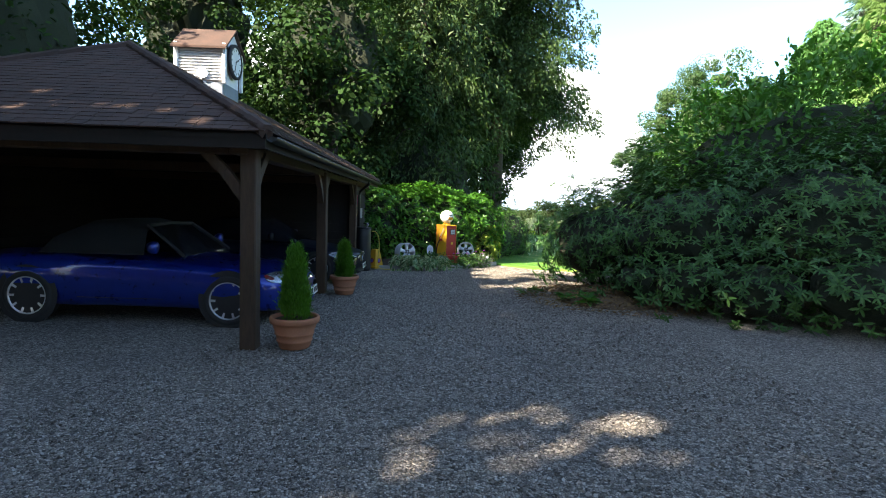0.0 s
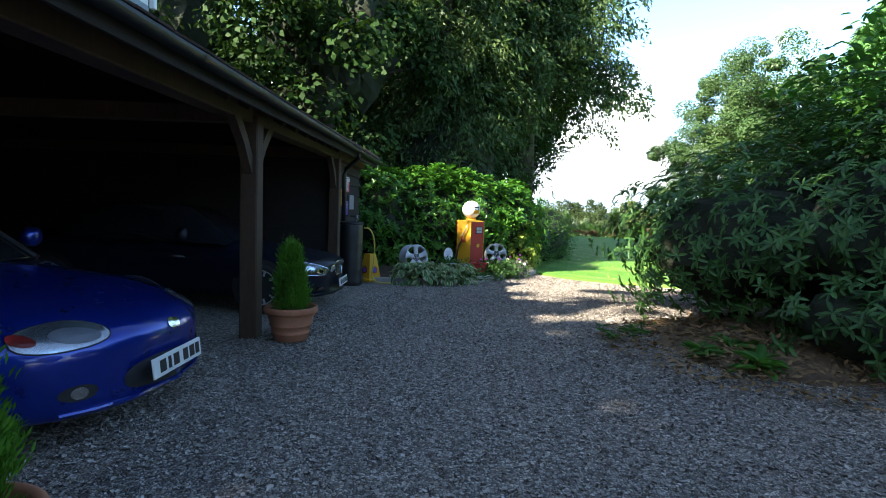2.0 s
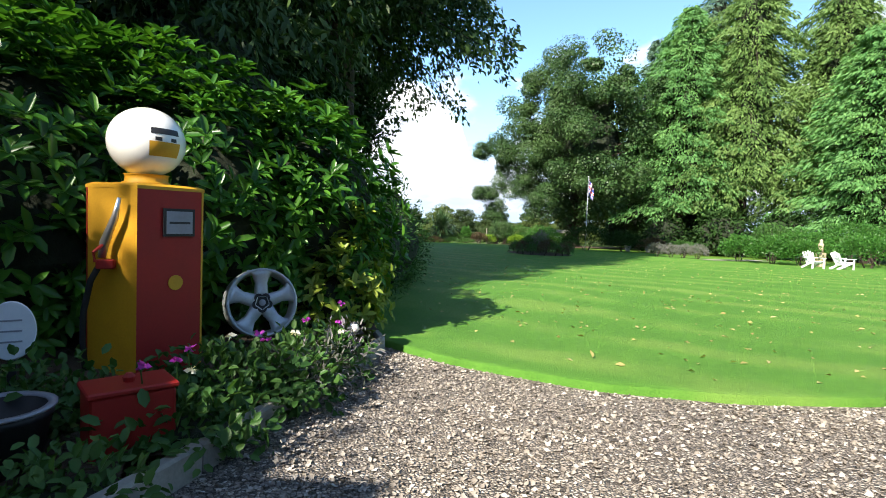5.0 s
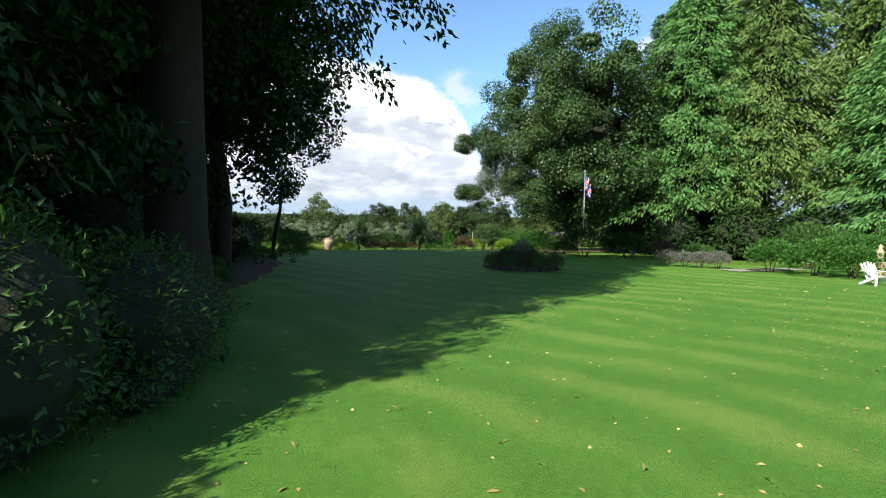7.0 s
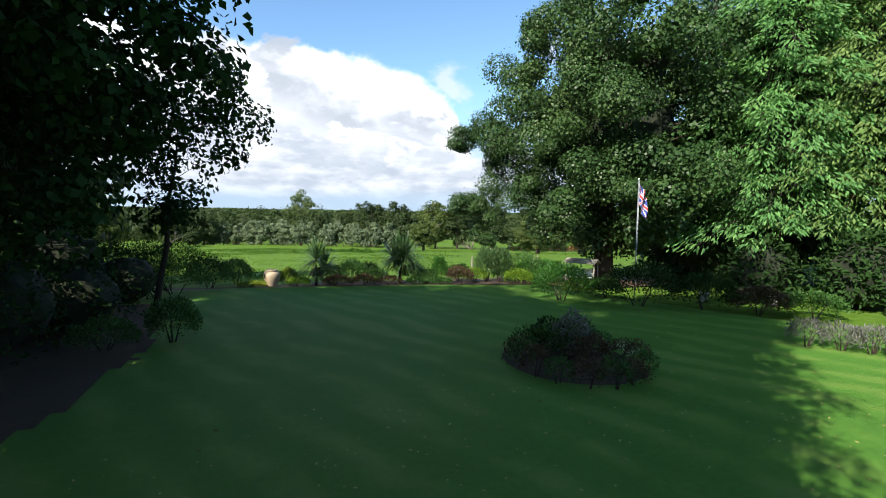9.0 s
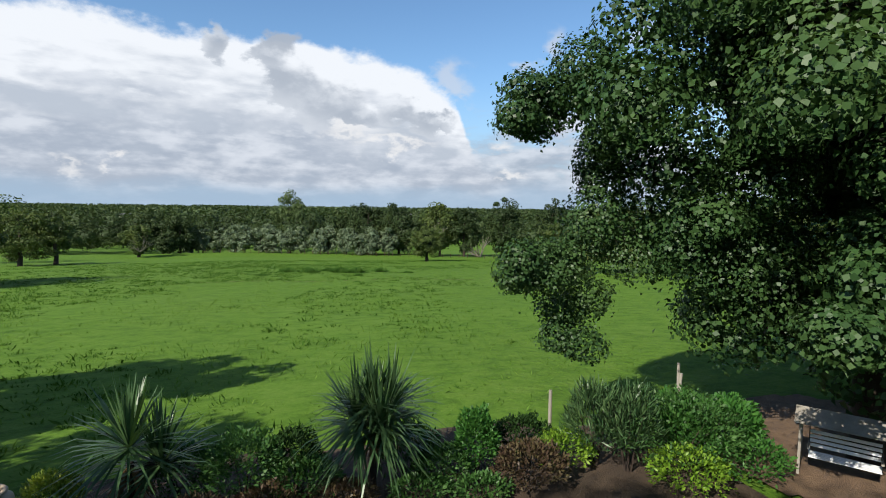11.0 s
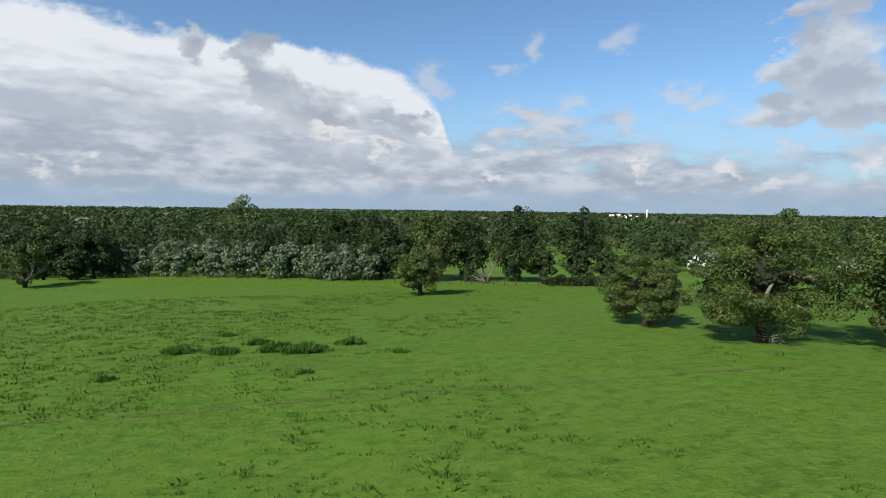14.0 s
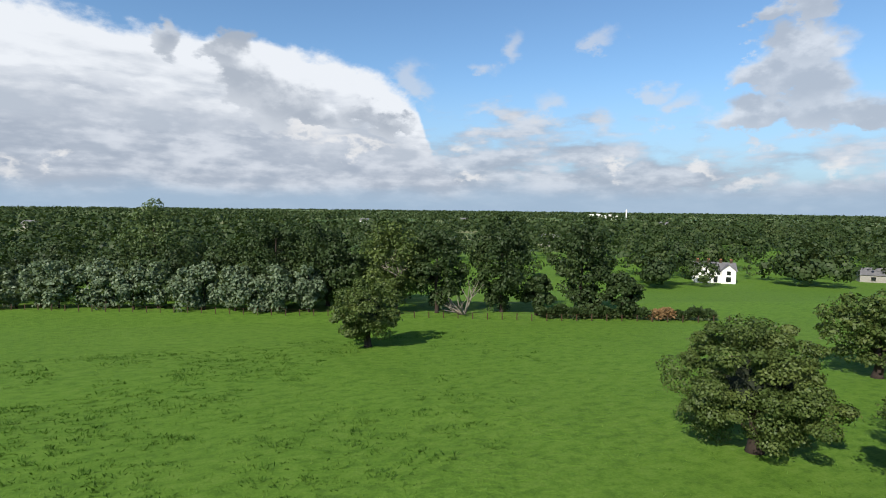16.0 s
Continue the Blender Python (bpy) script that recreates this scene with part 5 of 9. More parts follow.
def blue_roadster(x, y):
    c = empty("roadster", x, y, 0.0, 0, "metallic blue two-seat roadster parked nose out in the carport", "car", "cars in the carport")
    st = [(0.0, 0.42, 0.50, 0.44, 0.20, 0.10), (-0.05, 0.62, 0.565, 0.50, 0.17, 0.17), (-0.16, 0.76, 0.61, 0.54, 0.16, 0.22), (-0.34, 0.82, 0.655, 0.585, 0.16, 0.16), (-0.62, 0.855, 0.70, 0.635, 0.16, 0.06),
          (-1.0, 0.86, 0.755, 0.68, 0.17, 0.0), (-1.45, 0.85, 0.81, 0.715, 0.18, 0.0), (-2.2, 0.84, 0.80, 0.735, 0.18, 0.0), (-3.0, 0.855, 0.83, 0.765, 0.18, 0.0), (-3.6, 0.83, 0.83, 0.75, 0.22, 0.0), (-3.92, 0.74, 0.79, 0.70, 0.28, 0.0), (-4.0, 0.6, 0.72, 0.64, 0.34, 0.0)]
    bm = car_shell(st)
    tree = BVHTree.FromBMesh(bm)
    part("body", bm, M_BLUE, c, smooth=True)
    for s in (-1, 1):
        lamp = part("headlight", on_shell(tree, oval(s * 0.555, 0.565, 0.165, 0.052, 22, s * -0.10, 0.85), 0.006), M_LAMP, c, "clear oval headlight", True)
        part("lens", on_shell(tree, oval(s * 0.555, 0.565, 0.16, 0.048, 22, s * -0.10, 0.85), 0.012), M_GLASS, lamp, smooth=True).visible_shadow = False
        part("bulb_housing", on_shell(tree, oval(s * 0.52, 0.563, 0.085, 0.032, 16), 0.009), M_CARDGREY, lamp, smooth=True)
        part("indicator", on_shell(tree, oval(s * 0.68, 0.568, 0.035, 0.026, 14), 0.010), M_RED, lamp, "amber indicator", True)
        part("lamp_edge", rim_line(tree, oval(s * 0.555, 0.565, 0.168, 0.054, 22, s * -0.10, 0.85), 0.004, 0.004), M_BLACK, lamp)
        fog = part("fog_lamp", on_shell(tree, oval(s * 0.56, 0.30, 0.07, 0.04, 16), 0.004), M_BLACK, c, smooth=True)
        part("fog_glass", on_shell(tree, oval(s * 0.56, 0.30, 0.03, 0.03, 16), 0.010), M_CHROME, fog, smooth=True)
    part("air_intake", on_shell(tree, oval(0, 0.295, 0.36, 0.075, 28, 0, 0.75), 0.004), M_BLACK, c, "dark oval mouth of the bumper", True)
    part("badge", on_shell(tree, oval(0, 0.535, 0.055, 0.038, 18), 0.006, way=(-1, 0, -0.5)), M_CHROME, c, "oval chrome badge", True)
    part("bumper_lip", rim_line(tree, [(-0.62 + 0.062 * i, 0.205) for i in range(21)], 0.006, 0.012, closed=False), M_BLUE, c)
    for s in (-1, 1):
        for wx in (-0.78, -3.12):
            # no cut arch: a black disc stands in for the shade inside it
            part("wheel_arch", lathe([(0.0, 0.0), (0.345, 0.0), (0.352, 0.012), (0.0, 0.014)], 32, m=pose(wx, s * 0.838, 0.315, 90 * -s, 0, 0)), M_BLACK, c, "flat black disc painting the shade of a wheel arch")
            road_wheel(c, wx, s * 0.765, 0.305, 10, s)
        part("door_mirror", lathe([(0.0, -0.05), (0.05, -0.045), (0.075, 0.0), (0.07, 0.05), (0.0, 0.06)], 16, m=pose(-1.62, s * 0.93, 0.92, 0, 90, 0)), M_BLUE, c, smooth=True)
        part("door_line", box(-2.55, s * 0.8405, 0.30, -1.55, s * 0.8435, 0.306), M_BLACK, c)
    plate_on(c, 0.0, 0.325, 0.012)
    screen = part("windscreen", roof_slab((-1.38, -0.66, 0.80), (-1.38, 0.66, 0.80), (-1.84, 0.55, 1.14), (-1.84, -0.55, 1.14), 0.006), M_DARKGLASS, c, "raked windscreen")
    part("screen_frame", pipe([(-1.36, -0.68, 0.79), (-1.85, -0.57, 1.15), (-1.87, 0, 1.17), (-1.85, 0.57, 1.15), (-1.36, 0.68, 0.79)], 0.022, 8), M_BLACK, screen)
    bm = bmesh.new()
    prof = [(-1.85, 0.60, 1.155), (-2.2, 0.62, 1.225), (-2.6, 0.62, 1.20), (-2.95, 0.63, 1.05), (-3.15, 0.66, 0.84)]
    rows = []
    for px, w, z in prof:
        rows.append([bm.verts.new(p) for p in ((px, -w - 0.09, 0.80), (px, -w, z - 0.07), (px, -w * 0.6, z - 0.01), (px, 0, z), (px, w * 0.6, z - 0.01), (px, w, z - 0.07), (px, w + 0.09, 0.80))])
    for a, b in zip(rows, rows[1:]):
        for i in range(6):
            bm.faces.new((a[i], a[i + 1], b[i + 1], b[i]))
    part("soft_top", bm, M_HOOD, c, "black folding hood", True)
    return c


def navy_saloon(x, y):
    c = empty("saloon_car", x, y, 0.0, 0, "dark navy executive saloon parked nose out in the carport", "car", "cars in the carport")
    st = [(0.0, 0.40, 0.60, 0.52, 0.22, 0.10), (-0.05, 0.66, 0.655, 0.56, 0.18, 0.20), (-0.18, 0.80, 0.70, 0.61, 0.165, 0.26), (-0.40, 0.875, 0.745, 0.665, 0.16, 0.18), (-0.72, 0.90, 0.79, 0.71, 0.16, 0.06),
          (-1.1, 0.91, 0.835, 0.75, 0.17, 0.0), (-1.6, 0.905, 0.895, 0.80, 0.18, 0.0), (-2.4, 0.90, 0.93, 0.84, 0.18, 0.0), (-3.4, 0.90, 0.95, 0.87, 0.18, 0.0), (-4.2, 0.88, 0.95, 0.87, 0.22, 0.0), (-4.7, 0.78, 0.90, 0.80, 0.28, 0.0), (-4.82, 0.62, 0.80, 0.70, 0.34, 0.0)]
    bm = car_shell(st)
    tree = BVHTree.FromBMesh(bm)
    part("body", bm, M_NAVY, c, smooth=True)
    for s in (-1, 1):
        eye = [(s * a, b) for a, b in ((0.42, 0.535), (0.46, 0.500), (0.53, 0.478), (0.62, 0.475), (0.72, 0.488), (0.80, 0.525), (0.855, 0.585), (0.865, 0.635), (0.83, 0.662), (0.74, 0.658), (0.64, 0.638), (0.53, 0.595), (0.46, 0.560))]
        lamp = part("headlight", on_shell(tree, eye, 0.005), M_LAMPBOWL, c, "large clear headlight", True)
        part("lens", on_shell(tree, eye, 0.012), M_GLASS, lamp, smooth=True).visible_shadow = False
        part("reflector", on_shell(tree, oval(s * 0.56, 0.530, 0.062, 0.036, 16), 0.009), M_CHROME, lamp, smooth=True)
        part("projector", on_shell(tree, oval(s * 0.56, 0.528, 0.030, 0.024, 14), 0.0115), M_DARKGLASS, lamp, "dark projector lens", True)
        part("reflector", on_shell(tree, oval(s * 0.69, 0.560, 0.055, 0.046, 16), 0.009), M_CHROME, lamp, smooth=True)
        part("indicator", on_shell(tree, oval(s * 0.795, 0.585, 0.034, 0.046, 12, s * 0.5), 0.010), M_TERRA, lamp, "amber indicator", True)
        part("lamp_edge", rim_line(tree, eye, 0.008, 0.006), M_CHROME, lamp, "bright metal edging")
        inner = [(s * a, b) for a, b in ((0.275, 0.545), (0.30, 0.505), (0.35, 0.49), (0.39, 0.515), (0.39, 0.555), (0.345, 0.595), (0.295, 0.59))]
        small = part("inner_lamp", on_shell(tree, inner, 0.006), M_LAMP, c, "small round inner lamp", True)
        part("inner_lens", on_shell(tree, inner, 0.012), M_GLASS, small, smooth=True).visible_shadow = False
        part("fog_lamp", on_shell(tree, oval(s * 0.60, 0.29, 0.09, 0.03, 16), 0.005), M_DARKGLASS, c, smooth=True)
    grille = [(-0.25, 0.625), (-0.20, 0.52), (-0.14, 0.435), (0.14, 0.435), (0.20, 0.52), (0.25, 0.625), (0.12, 0.637), (-0.12, 0.637)]
    g = part("grille", on_shell(tree, grille, 0.006), M_BLACK, c, "black slatted grille", True)
    part("grille_surround", rim_line(tree, grille, 0.008, 0.009), M_CHROME, g, "chrome surround")
    for k in range(5):
        part("slat", rim_line(tree, [((-0.15 - 0.012 * k) * (1 - 0.2 * i), 0.465 + 0.033 * k) for i in range(11)], 0.008, 0.0045, closed=False), M_BLACK, g)
    part("badge", on_shell(tree, oval(0, 0.565, 0.058, 0.044, 18), 0.018), M_CHROME, c, "oval chrome badge", True)
    part("air_intake", on_shell(tree, oval(0, 0.26, 0.40, 0.05, 24, 0, 0.7), 0.004), M_BLACK, c, smooth=True)
    part("bumper_lip", rim_line(tree, [(-0.66 + 0.066 * i, 0.215) for i in range(21)], 0.006, 0.010, closed=False), M_NAVY, c)
    for s in (-1, 1):
        for wx in (-0.90, -3.75):
            # arch recess painted as a black disc on the body side
            part("wheel_arch", lathe([(0.0, 0.0), (0.365, 0.0), (0.372, 0.012), (0.0, 0.014)], 32, m=pose(wx, s * 0.893, 0.335, 90 * -s, 0, 0)), M_BLACK, c, "flat black disc painting the shade of a wheel arch")
            road_wheel(c, wx, s * 0.82, 0.325, 10, s)
        part("door_mirror", lathe([(0.0, -0.06), (0.06, -0.05), (0.085, 0.0), (0.08, 0.05), (0.0, 0.07)], 16, m=pose(-1.9, s * 1.0, 1.0, 0, 90, 0)), M_NAVY, c, smooth=True)
    plate_on(c, 0.0, 0.335, 0.02)
    bm = bmesh.new()
    prof = [(-1.45, 0.72, 0.90), (-2.15, 0.62, 1.36), (-2.7, 0.62, 1.42), (-3.3, 0.61, 1.39), (-4.15, 0.66, 0.98)]
    rows = []
    for px, w, z in prof:
        rows.append([bm.verts.new(p) for p in ((px, -w - 0.14, 0.88), (px, -w, z - 0.06), (px, -w * 0.6, z - 0.01), (px, 0, z), (px, w * 0.6, z - 0.01), (px, w, z - 0.06), (px, w + 0.14, 0.88))])
    for a, b in zip(rows, rows[1:]):
        for i in range(6):
            bm.faces.new((a[i], a[i + 1], b[i + 1], b[i]))
    part("cabin", bm, M_DARKGLASS, c, "dark glazed cabin", True)
    return c


blue_roadster(-0.57, 11.22)
navy_saloon(-0.37, 14.84).scale = (0.85, 0.85, 0.85)


# ---- bed with the old fuel pump ----
KERB = [(-0.56, 17.24), (-0.02, 17.27), (0.50, 17.36), (1.02, 17.72), (1.45, 18.22), (1.80, 18.80), (2.14, 19.40), (2.48, 19.98), (2.80, 20.56), (3.03, 21.05), (3.06, 21.7), (3.07, 22.4)]
for i, (a, b) in enumerate(zip(KERB, KERB[1:])):
    za, zb = float(gz(*a)) + 0.035, float(gz(*b)) + 0.035
    d = (Vector(b) - Vector(a)).normalized() * 0.006
    tagged(part("kerb_stone", bar((a[0] + d.x, a[1] + d.y, za), (b[0] - d.x, b[1] - d.y, zb), 0.065, 0.15, bevel=0.012), M_CONC, None),
           "weathered concrete edging stone between bed and gravel", "kerb", "bed edging")


def bed_soil():
    xs, ys = np.arange(-1.0, 5.0, 0.16), np.arange(17.0, 27.0, 0.16)

    def inside(x, y):
        kx = np.interp(y, [p[1] for p in KERB[1:]] + [27.0], [p[0] for p in KERB[1:]] + [3.1])
        return y > 17.30 and x < kx - 0.10

    def lump(X, Y):
        return 0.05 + 0.05 * np.sin(X * 5.1) * np.cos(Y * 4.3) * 0.4 + 0.14 * np.clip((Y - 18.5) / 1.5, 0, 1) + 0.02 * np.sin(X * 17 + Y * 13)
    sheet("bed_soil", xs, ys, lump, M_SOIL, inside, "dark planted soil of the raised bed", "soil")


bed_soil()


def fuel_pump():
    L, C, R = Vector((1.094, 19.966)), Vector((1.397, 19.70)), Vector((1.693, 19.93))
    B = L + R - C
    mid = (L + R) / 2
    p = empty("fuel_pump", mid.x, mid.y, -0.10, 0, "old red and yellow petrol pump with a white globe", "fuel pump")

    def side(a, b, z0, z1, name, mat, out=0.0, label=""):
        n = Vector((b.y - a.y, a.x - b.x)).normalized()
        bm = bmesh.new()
        lo = [(*(a + n * out), z0), (*(b + n * out), z0), (*(b - n * 0.012), z0), (*(a - n * 0.012), z0)]
        vs = [bm.verts.new(q) for q in lo] + [bm.verts.new((q[0], q[1], z1)) for q in lo]
        for q in ((3, 2, 1, 0), (4, 5, 6, 7), (0, 1, 5, 4), (1, 2, 6, 5), (2, 3, 7, 6), (3, 0, 4, 7)):
            bm.faces.new([vs[k] for k in q])
        return world_part(name, bm, mat, p, label)
    side(C, R, -0.10, 0.955, "front_panel", M_RED, label="red painted steel front")
    side(L, C, -0.10, 0.955, "side_panel", M_YELLOW, label="yellow painted steel side")
    side(R, B, -0.10, 0.955, "side_panel", M_YELLOW)
    side(B, L, -0.10, 0.955, "back_panel", M_RED)
    bm = bmesh.new()
    cap = [bm.verts.new((*(mid + (q - mid) * k), z)) for k, z in ((1.015, 0.955), (1.015, 0.972), (0.9, 0.985)) for q in (L, C, R, B)]
    for r in range(2):
        for i in range(4):
            bm.faces.new((cap[4 * r + i], cap[4 * r + (i + 1) % 4], cap[4 * r + 4 + (i + 1) % 4], cap[4 * r + 4 + i]))
    bm.faces.new(cap[8:])
    bm.faces.new(cap[3::-1])
    world_part("top", bm, M_YELLOW, p)
    world_part("collar", lathe([(0.0, 0.98), (0.125, 0.98), (0.125, 0.995), (0.11, 1.0), (0.11, 1.035), (0.12, 1.04), (0.0, 1.045)], 28, m=Matrix.Translation((mid.x, mid.y, 0))), M_YELLOW, p, "yellow collar", True)
    gm = Matrix.Translation((mid.x, mid.y, 1.222)) @ Matrix.Diagonal((1.0, 1.0, 0.97, 1))
    bm = bmesh.new()
    bmesh.ops.create_uvsphere(bm, u_segments=36, v_segments=20, radius=0.2, matrix=gm)
    globe = world_part("globe", bm, M_OPAL, p, "white opal glass globe", True)
    along = (R - C).normalized()
    nrm = Vector((along.y, -along.x))

    def on_globe(name, u0, u1, v0, v1, mat, steps=8):
        """A decal that follows the globe; u and v in degrees from the middle of its front."""
        bm = bmesh.new()
        grid = []
        for j in range(steps + 1):
            row = []
            for i in range(steps + 1):
                u, v = radians(u0 + (u1 - u0) * i / steps), radians(v0 + (v1 - v0) * j / steps)
                d2 = nrm * math.cos(u) + along * math.sin(u)
                row.append(bm.verts.new((mid.x + 0.2015 * math.cos(v) * d2.x, mid.y + 0.2015 * math.cos(v) * d2.y, 1.222 + 0.2015 * 0.97 * math.sin(v))))
            grid.append(row)
        for j in range(steps):
            for i in range(steps):
                bm.faces.new((grid[j][i], grid[j][i + 1], grid[j + 1][i + 1], grid[j + 1][i]))
        return world_part(name, bm, mat, globe, smooth=True)
    on_globe("emblem", -24, 26, -26, -2, M_YELLOW)
    on_globe("emblem_bar", -22, 24, 10, 20, M_INK)
    on_globe("emblem_spot", -16, -6, -1, 5, M_INK)
    on_globe("emblem_spot", 8, 18, -1, 5, M_INK)

    def on_front(name, u0, u1, z0, z1, mat, out, label="", deep=0.004):
        a, b = C + along * u0, C + along * u1
        bm = bmesh.new()
        pts = [a + nrm * (out + deep), b + nrm * (out + deep), b + nrm * out, a + nrm * out]
        vs = [bm.verts.new((*q, z0)) for q in pts] + [bm.verts.new((*q, z1)) for q in pts]
        for q in ((3, 2, 1, 0), (4, 5, 6, 7), (0, 1, 5, 4), (1, 2, 6, 5), (2, 3, 7, 6), (3, 0, 4, 7)):
            bm.faces.new([vs[k] for k in q])
        return world_part(name, bm, mat, p, label)
    on_front("dial_frame", 0.135, 0.315, 0.70, 0.855, M_BLACK, 0.001, "black framed dial window", 0.012)
    on_front("dial_glass", 0.150, 0.300, 0.715, 0.840, M_CARDGREY, 0.0135, "pale grey dial", 0.002)
    on_front("dial_bar", 0.165, 0.285, 0.77, 0.782, M_INK, 0.016, "", 0.001)
    m = Matrix.Translation((*(C + along * 0.21 + nrm * 0.002), 0.44)) @ Matrix((Vector((*along, 0)), Vector((0, 0, 1)), Vector((*nrm, 0)))).transposed().to_4x4()
    world_part("badge", lathe([(0.0, 0.0), (0.042, 0.0), (0.042, 0.004), (0.0, 0.005)], 20, m=m), M_YELLOW, p, "round yellow badge")
    sn = Vector(((C - L).normalized().y, -(C - L).normalized().x))
    q0 = L + (C - L) * 0.55 + sn * 0.05
    noz = world_part("nozzle", pipe([(*(q0 + (C - L) * 0.28), 0.90), (*(q0 + (C - L) * 0.2), 0.80), (*q0, 0.66), (*(q0 - (C - L) * 0.05), 0.58)], [0.010, 0.018, 0.024, 0.02], 10), M_ALLOY, p, "silver filling nozzle in its holster", True)
    world_part("holster", box(q0.x - 0.035, q0.y - 0.03, 0.52, q0.x + 0.05, q0.y + 0.03, 0.57, 0.006), M_RED, noz, "red holster")
    world_part("lever", pipe([(*(q0 + (C - L) * 0.02), 0.66), (*(q0 + sn * 0.06), 0.61), (*(q0 + sn * 0.05), 0.56)], 0.009, 6), M_RED, noz)
    hose = [q0 - (C - L) * 0.05, q0 - (C - L) * 0.2 + sn * 0.02, q0 - (C - L) * 0.3 + sn * 0.03, q0 - (C - L) * 0.36 + sn * 0.02, q0 - (C - L) * 0.36]
    world_part("hose", pipe([(*h, z) for h, z in zip(hose, (0.56, 0.45, 0.28, 0.12, -0.08))], 0.016, 8), M_RUBBER, p, "black rubber hose", True)


fuel_pump()


def loose_wheel(x, y, z, r, turn, tip, deep, label):
    """A bare five-spoke alloy rim, leaning back in the bed."""
    w = empty("alloy_wheel", x, y, z, 0, label, "wheel", "alloy wheels in the bed")
    w.matrix_basis = pose(x, y, z, 90 + tip, 0, turn)
    part("barrel", lathe([(0.93 * r, -deep), (r, -deep), (r, -deep + 0.02), (0.90 * r, -deep + 0.05), (0.86 * r, -deep * 0.5), (0.92 * r, -0.05), (r, -0.02), (r, 0.012), (0.955 * r, 0.02), (0.90 * r, -0.01), (0.84 * r, -deep * 0.5), (0.90 * r, -deep + 0.04), (0.93 * r, -deep)], 48), M_SILVER, w, smooth=True)
    part("hub", lathe([(0.0, -0.005), (0.12 * r, -0.005), (0.20 * r, 0.0), (0.27 * r, -0.01), (0.28 * r, -0.07), (0.0, -0.07)], 28), M_SILVER, w, smooth=True)
    part("centre_cap", lathe([(0.0, 0.008), (0.09 * r, 0.006), (0.11 * r, -0.004)], 20), M_CARDGREY, w, smooth=True)
    for k in range(5):
        a = radians(90 + 72 * k)
        bm = bmesh.new()
        d, s = Vector((math.cos(a), math.sin(a), 0)), Vector((-math.sin(a), math.cos(a), 0))
        secs = [(0.16, 0.20, -0.002), (0.34, 0.185, -0.010), (0.58, 0.165, -0.010), (0.78, 0.24, -0.004), (0.95, 0.40, 0.004)]
        rows = []
        for f, wd, zz in secs:
            o = d * f * r
            rows.append([bm.verts.new(o + s * wd * r * k2 + Vector((0, 0, zz + dz))) for k2, dz in ((-1, -0.035), (-1, -0.006), (-0.55, 0.006), (0.55, 0.006), (1, -0.006), (1, -0.035))])
        for p0, p1 in zip(rows, rows[1:]):
            for i in range(6):
                j = (i + 1) % 6
                bm.faces.new((p0[i], p0[j], p1[j], p1[i]))
        bm.faces.new(rows[0][::-1])
        bm.faces.new(rows[-1])
        bmesh.ops.recalc_face_normals(bm, faces=bm.faces)
        part("spoke", bm, M_SILVER, w, smooth=True)
        b = radians(54 + 72 * k)
        part("bolt_hole", lathe([(0.0, 0.003), (0.032 * r / 0.25, 0.003), (0.032 * r / 0.25, -0.003)], 12, m=Matrix.Translation((0.17 * r * math.cos(b), 0.17 * r * math.sin(b), 0.0))), M_BLACK, w)


loose_wheel(0.33, 18.26, 0.275, 0.250, 36, -6, 0.24, "deep silver five-spoke alloy wheel standing among hostas")
loose_wheel(2.03, 20.48, 0.215, 0.245, 12, -10, 0.16, "silver five-spoke alloy wheel leaning by the pump")


def oval_sign():
    s = empty("oval_sign", 0.922, 19.50, 0.0, 14, "small white oval sign on a dark post", "sign")
    part("post", box(-0.018, 0.0, -0.15, 0.018, 0.03, 0.20), M_BLACK, s)
    part("plate", lathe([(0.0, 0.0), (0.125, 0.0), (0.13, 0.008), (0.125, 0.014), (0.0, 0.014)], 28, m=pose(0, 0.0, 0.255, 90, 0, 0) @ Matrix.Diagonal((0.74, 1.08, 1, 1))), M_WHITE, s, smooth=False)
    for z in (0.30, 0.25, 0.20):
        part("text_bar", box(-0.042, -0.0165, z, 0.042, -0.0142, z + 0.008), M_CARDGREY, s)


oval_sign()
rb = empty("red_box", 1.53, 18.92, -0.06, 24, "small red painted timber box beside the pump", "box")
part("case", box(-0.15, -0.10, -0.05, 0.15, 0.10, 0.19, 0.008), M_RED, rb)
part("lid", box(-0.16, -0.11, 0.192, 0.16, 0.11, 0.215, 0.006), M_RED, rb)
part("knob", lathe([(0.0, 0.215), (0.02, 0.215), (0.024, 0.235), (0.012, 0.25), (0.0, 0.252)], 12), M_RED, rb)
bt = empty("black_tub", 1.14, 18.80, -0.14, 10, "black plastic planter tub in the bed", "tub")
part("tub", lathe([(0.0, 0.0), (0.13, 0.0), (0.16, 0.22), (0.17, 0.225), (0.17, 0.25), (0.15, 0.25), (0.14, 0.20), (0.0, 0.19)], 24), M_BLACK, bt, smooth=True)
part("rim", lathe([(0.15, 0.252), (0.178, 0.252), (0.18, 0.262), (0.15, 0.262), (0.15, 0.252)], 24), M_CARDGREY, bt, smooth=True)
sl = empty("solar_light", 2.71, 20.62, -0.25, 0, "garden solar light with a clear ball on a steel stake", "garden light")
part("stake", pipe([(0, 0, -0.05), (0, 0, 0.20)], 0.006, 8), M_CHROME, sl)
bm = bmesh.new()
bmesh.ops.create_uvsphere(bm, u_segments=20, v_segments=12, radius=0.042, matrix=Matrix.Translation((0, 0, 0.235)))
part("ball", bm, M_OPAL, sl, "crackle glass ball", True)
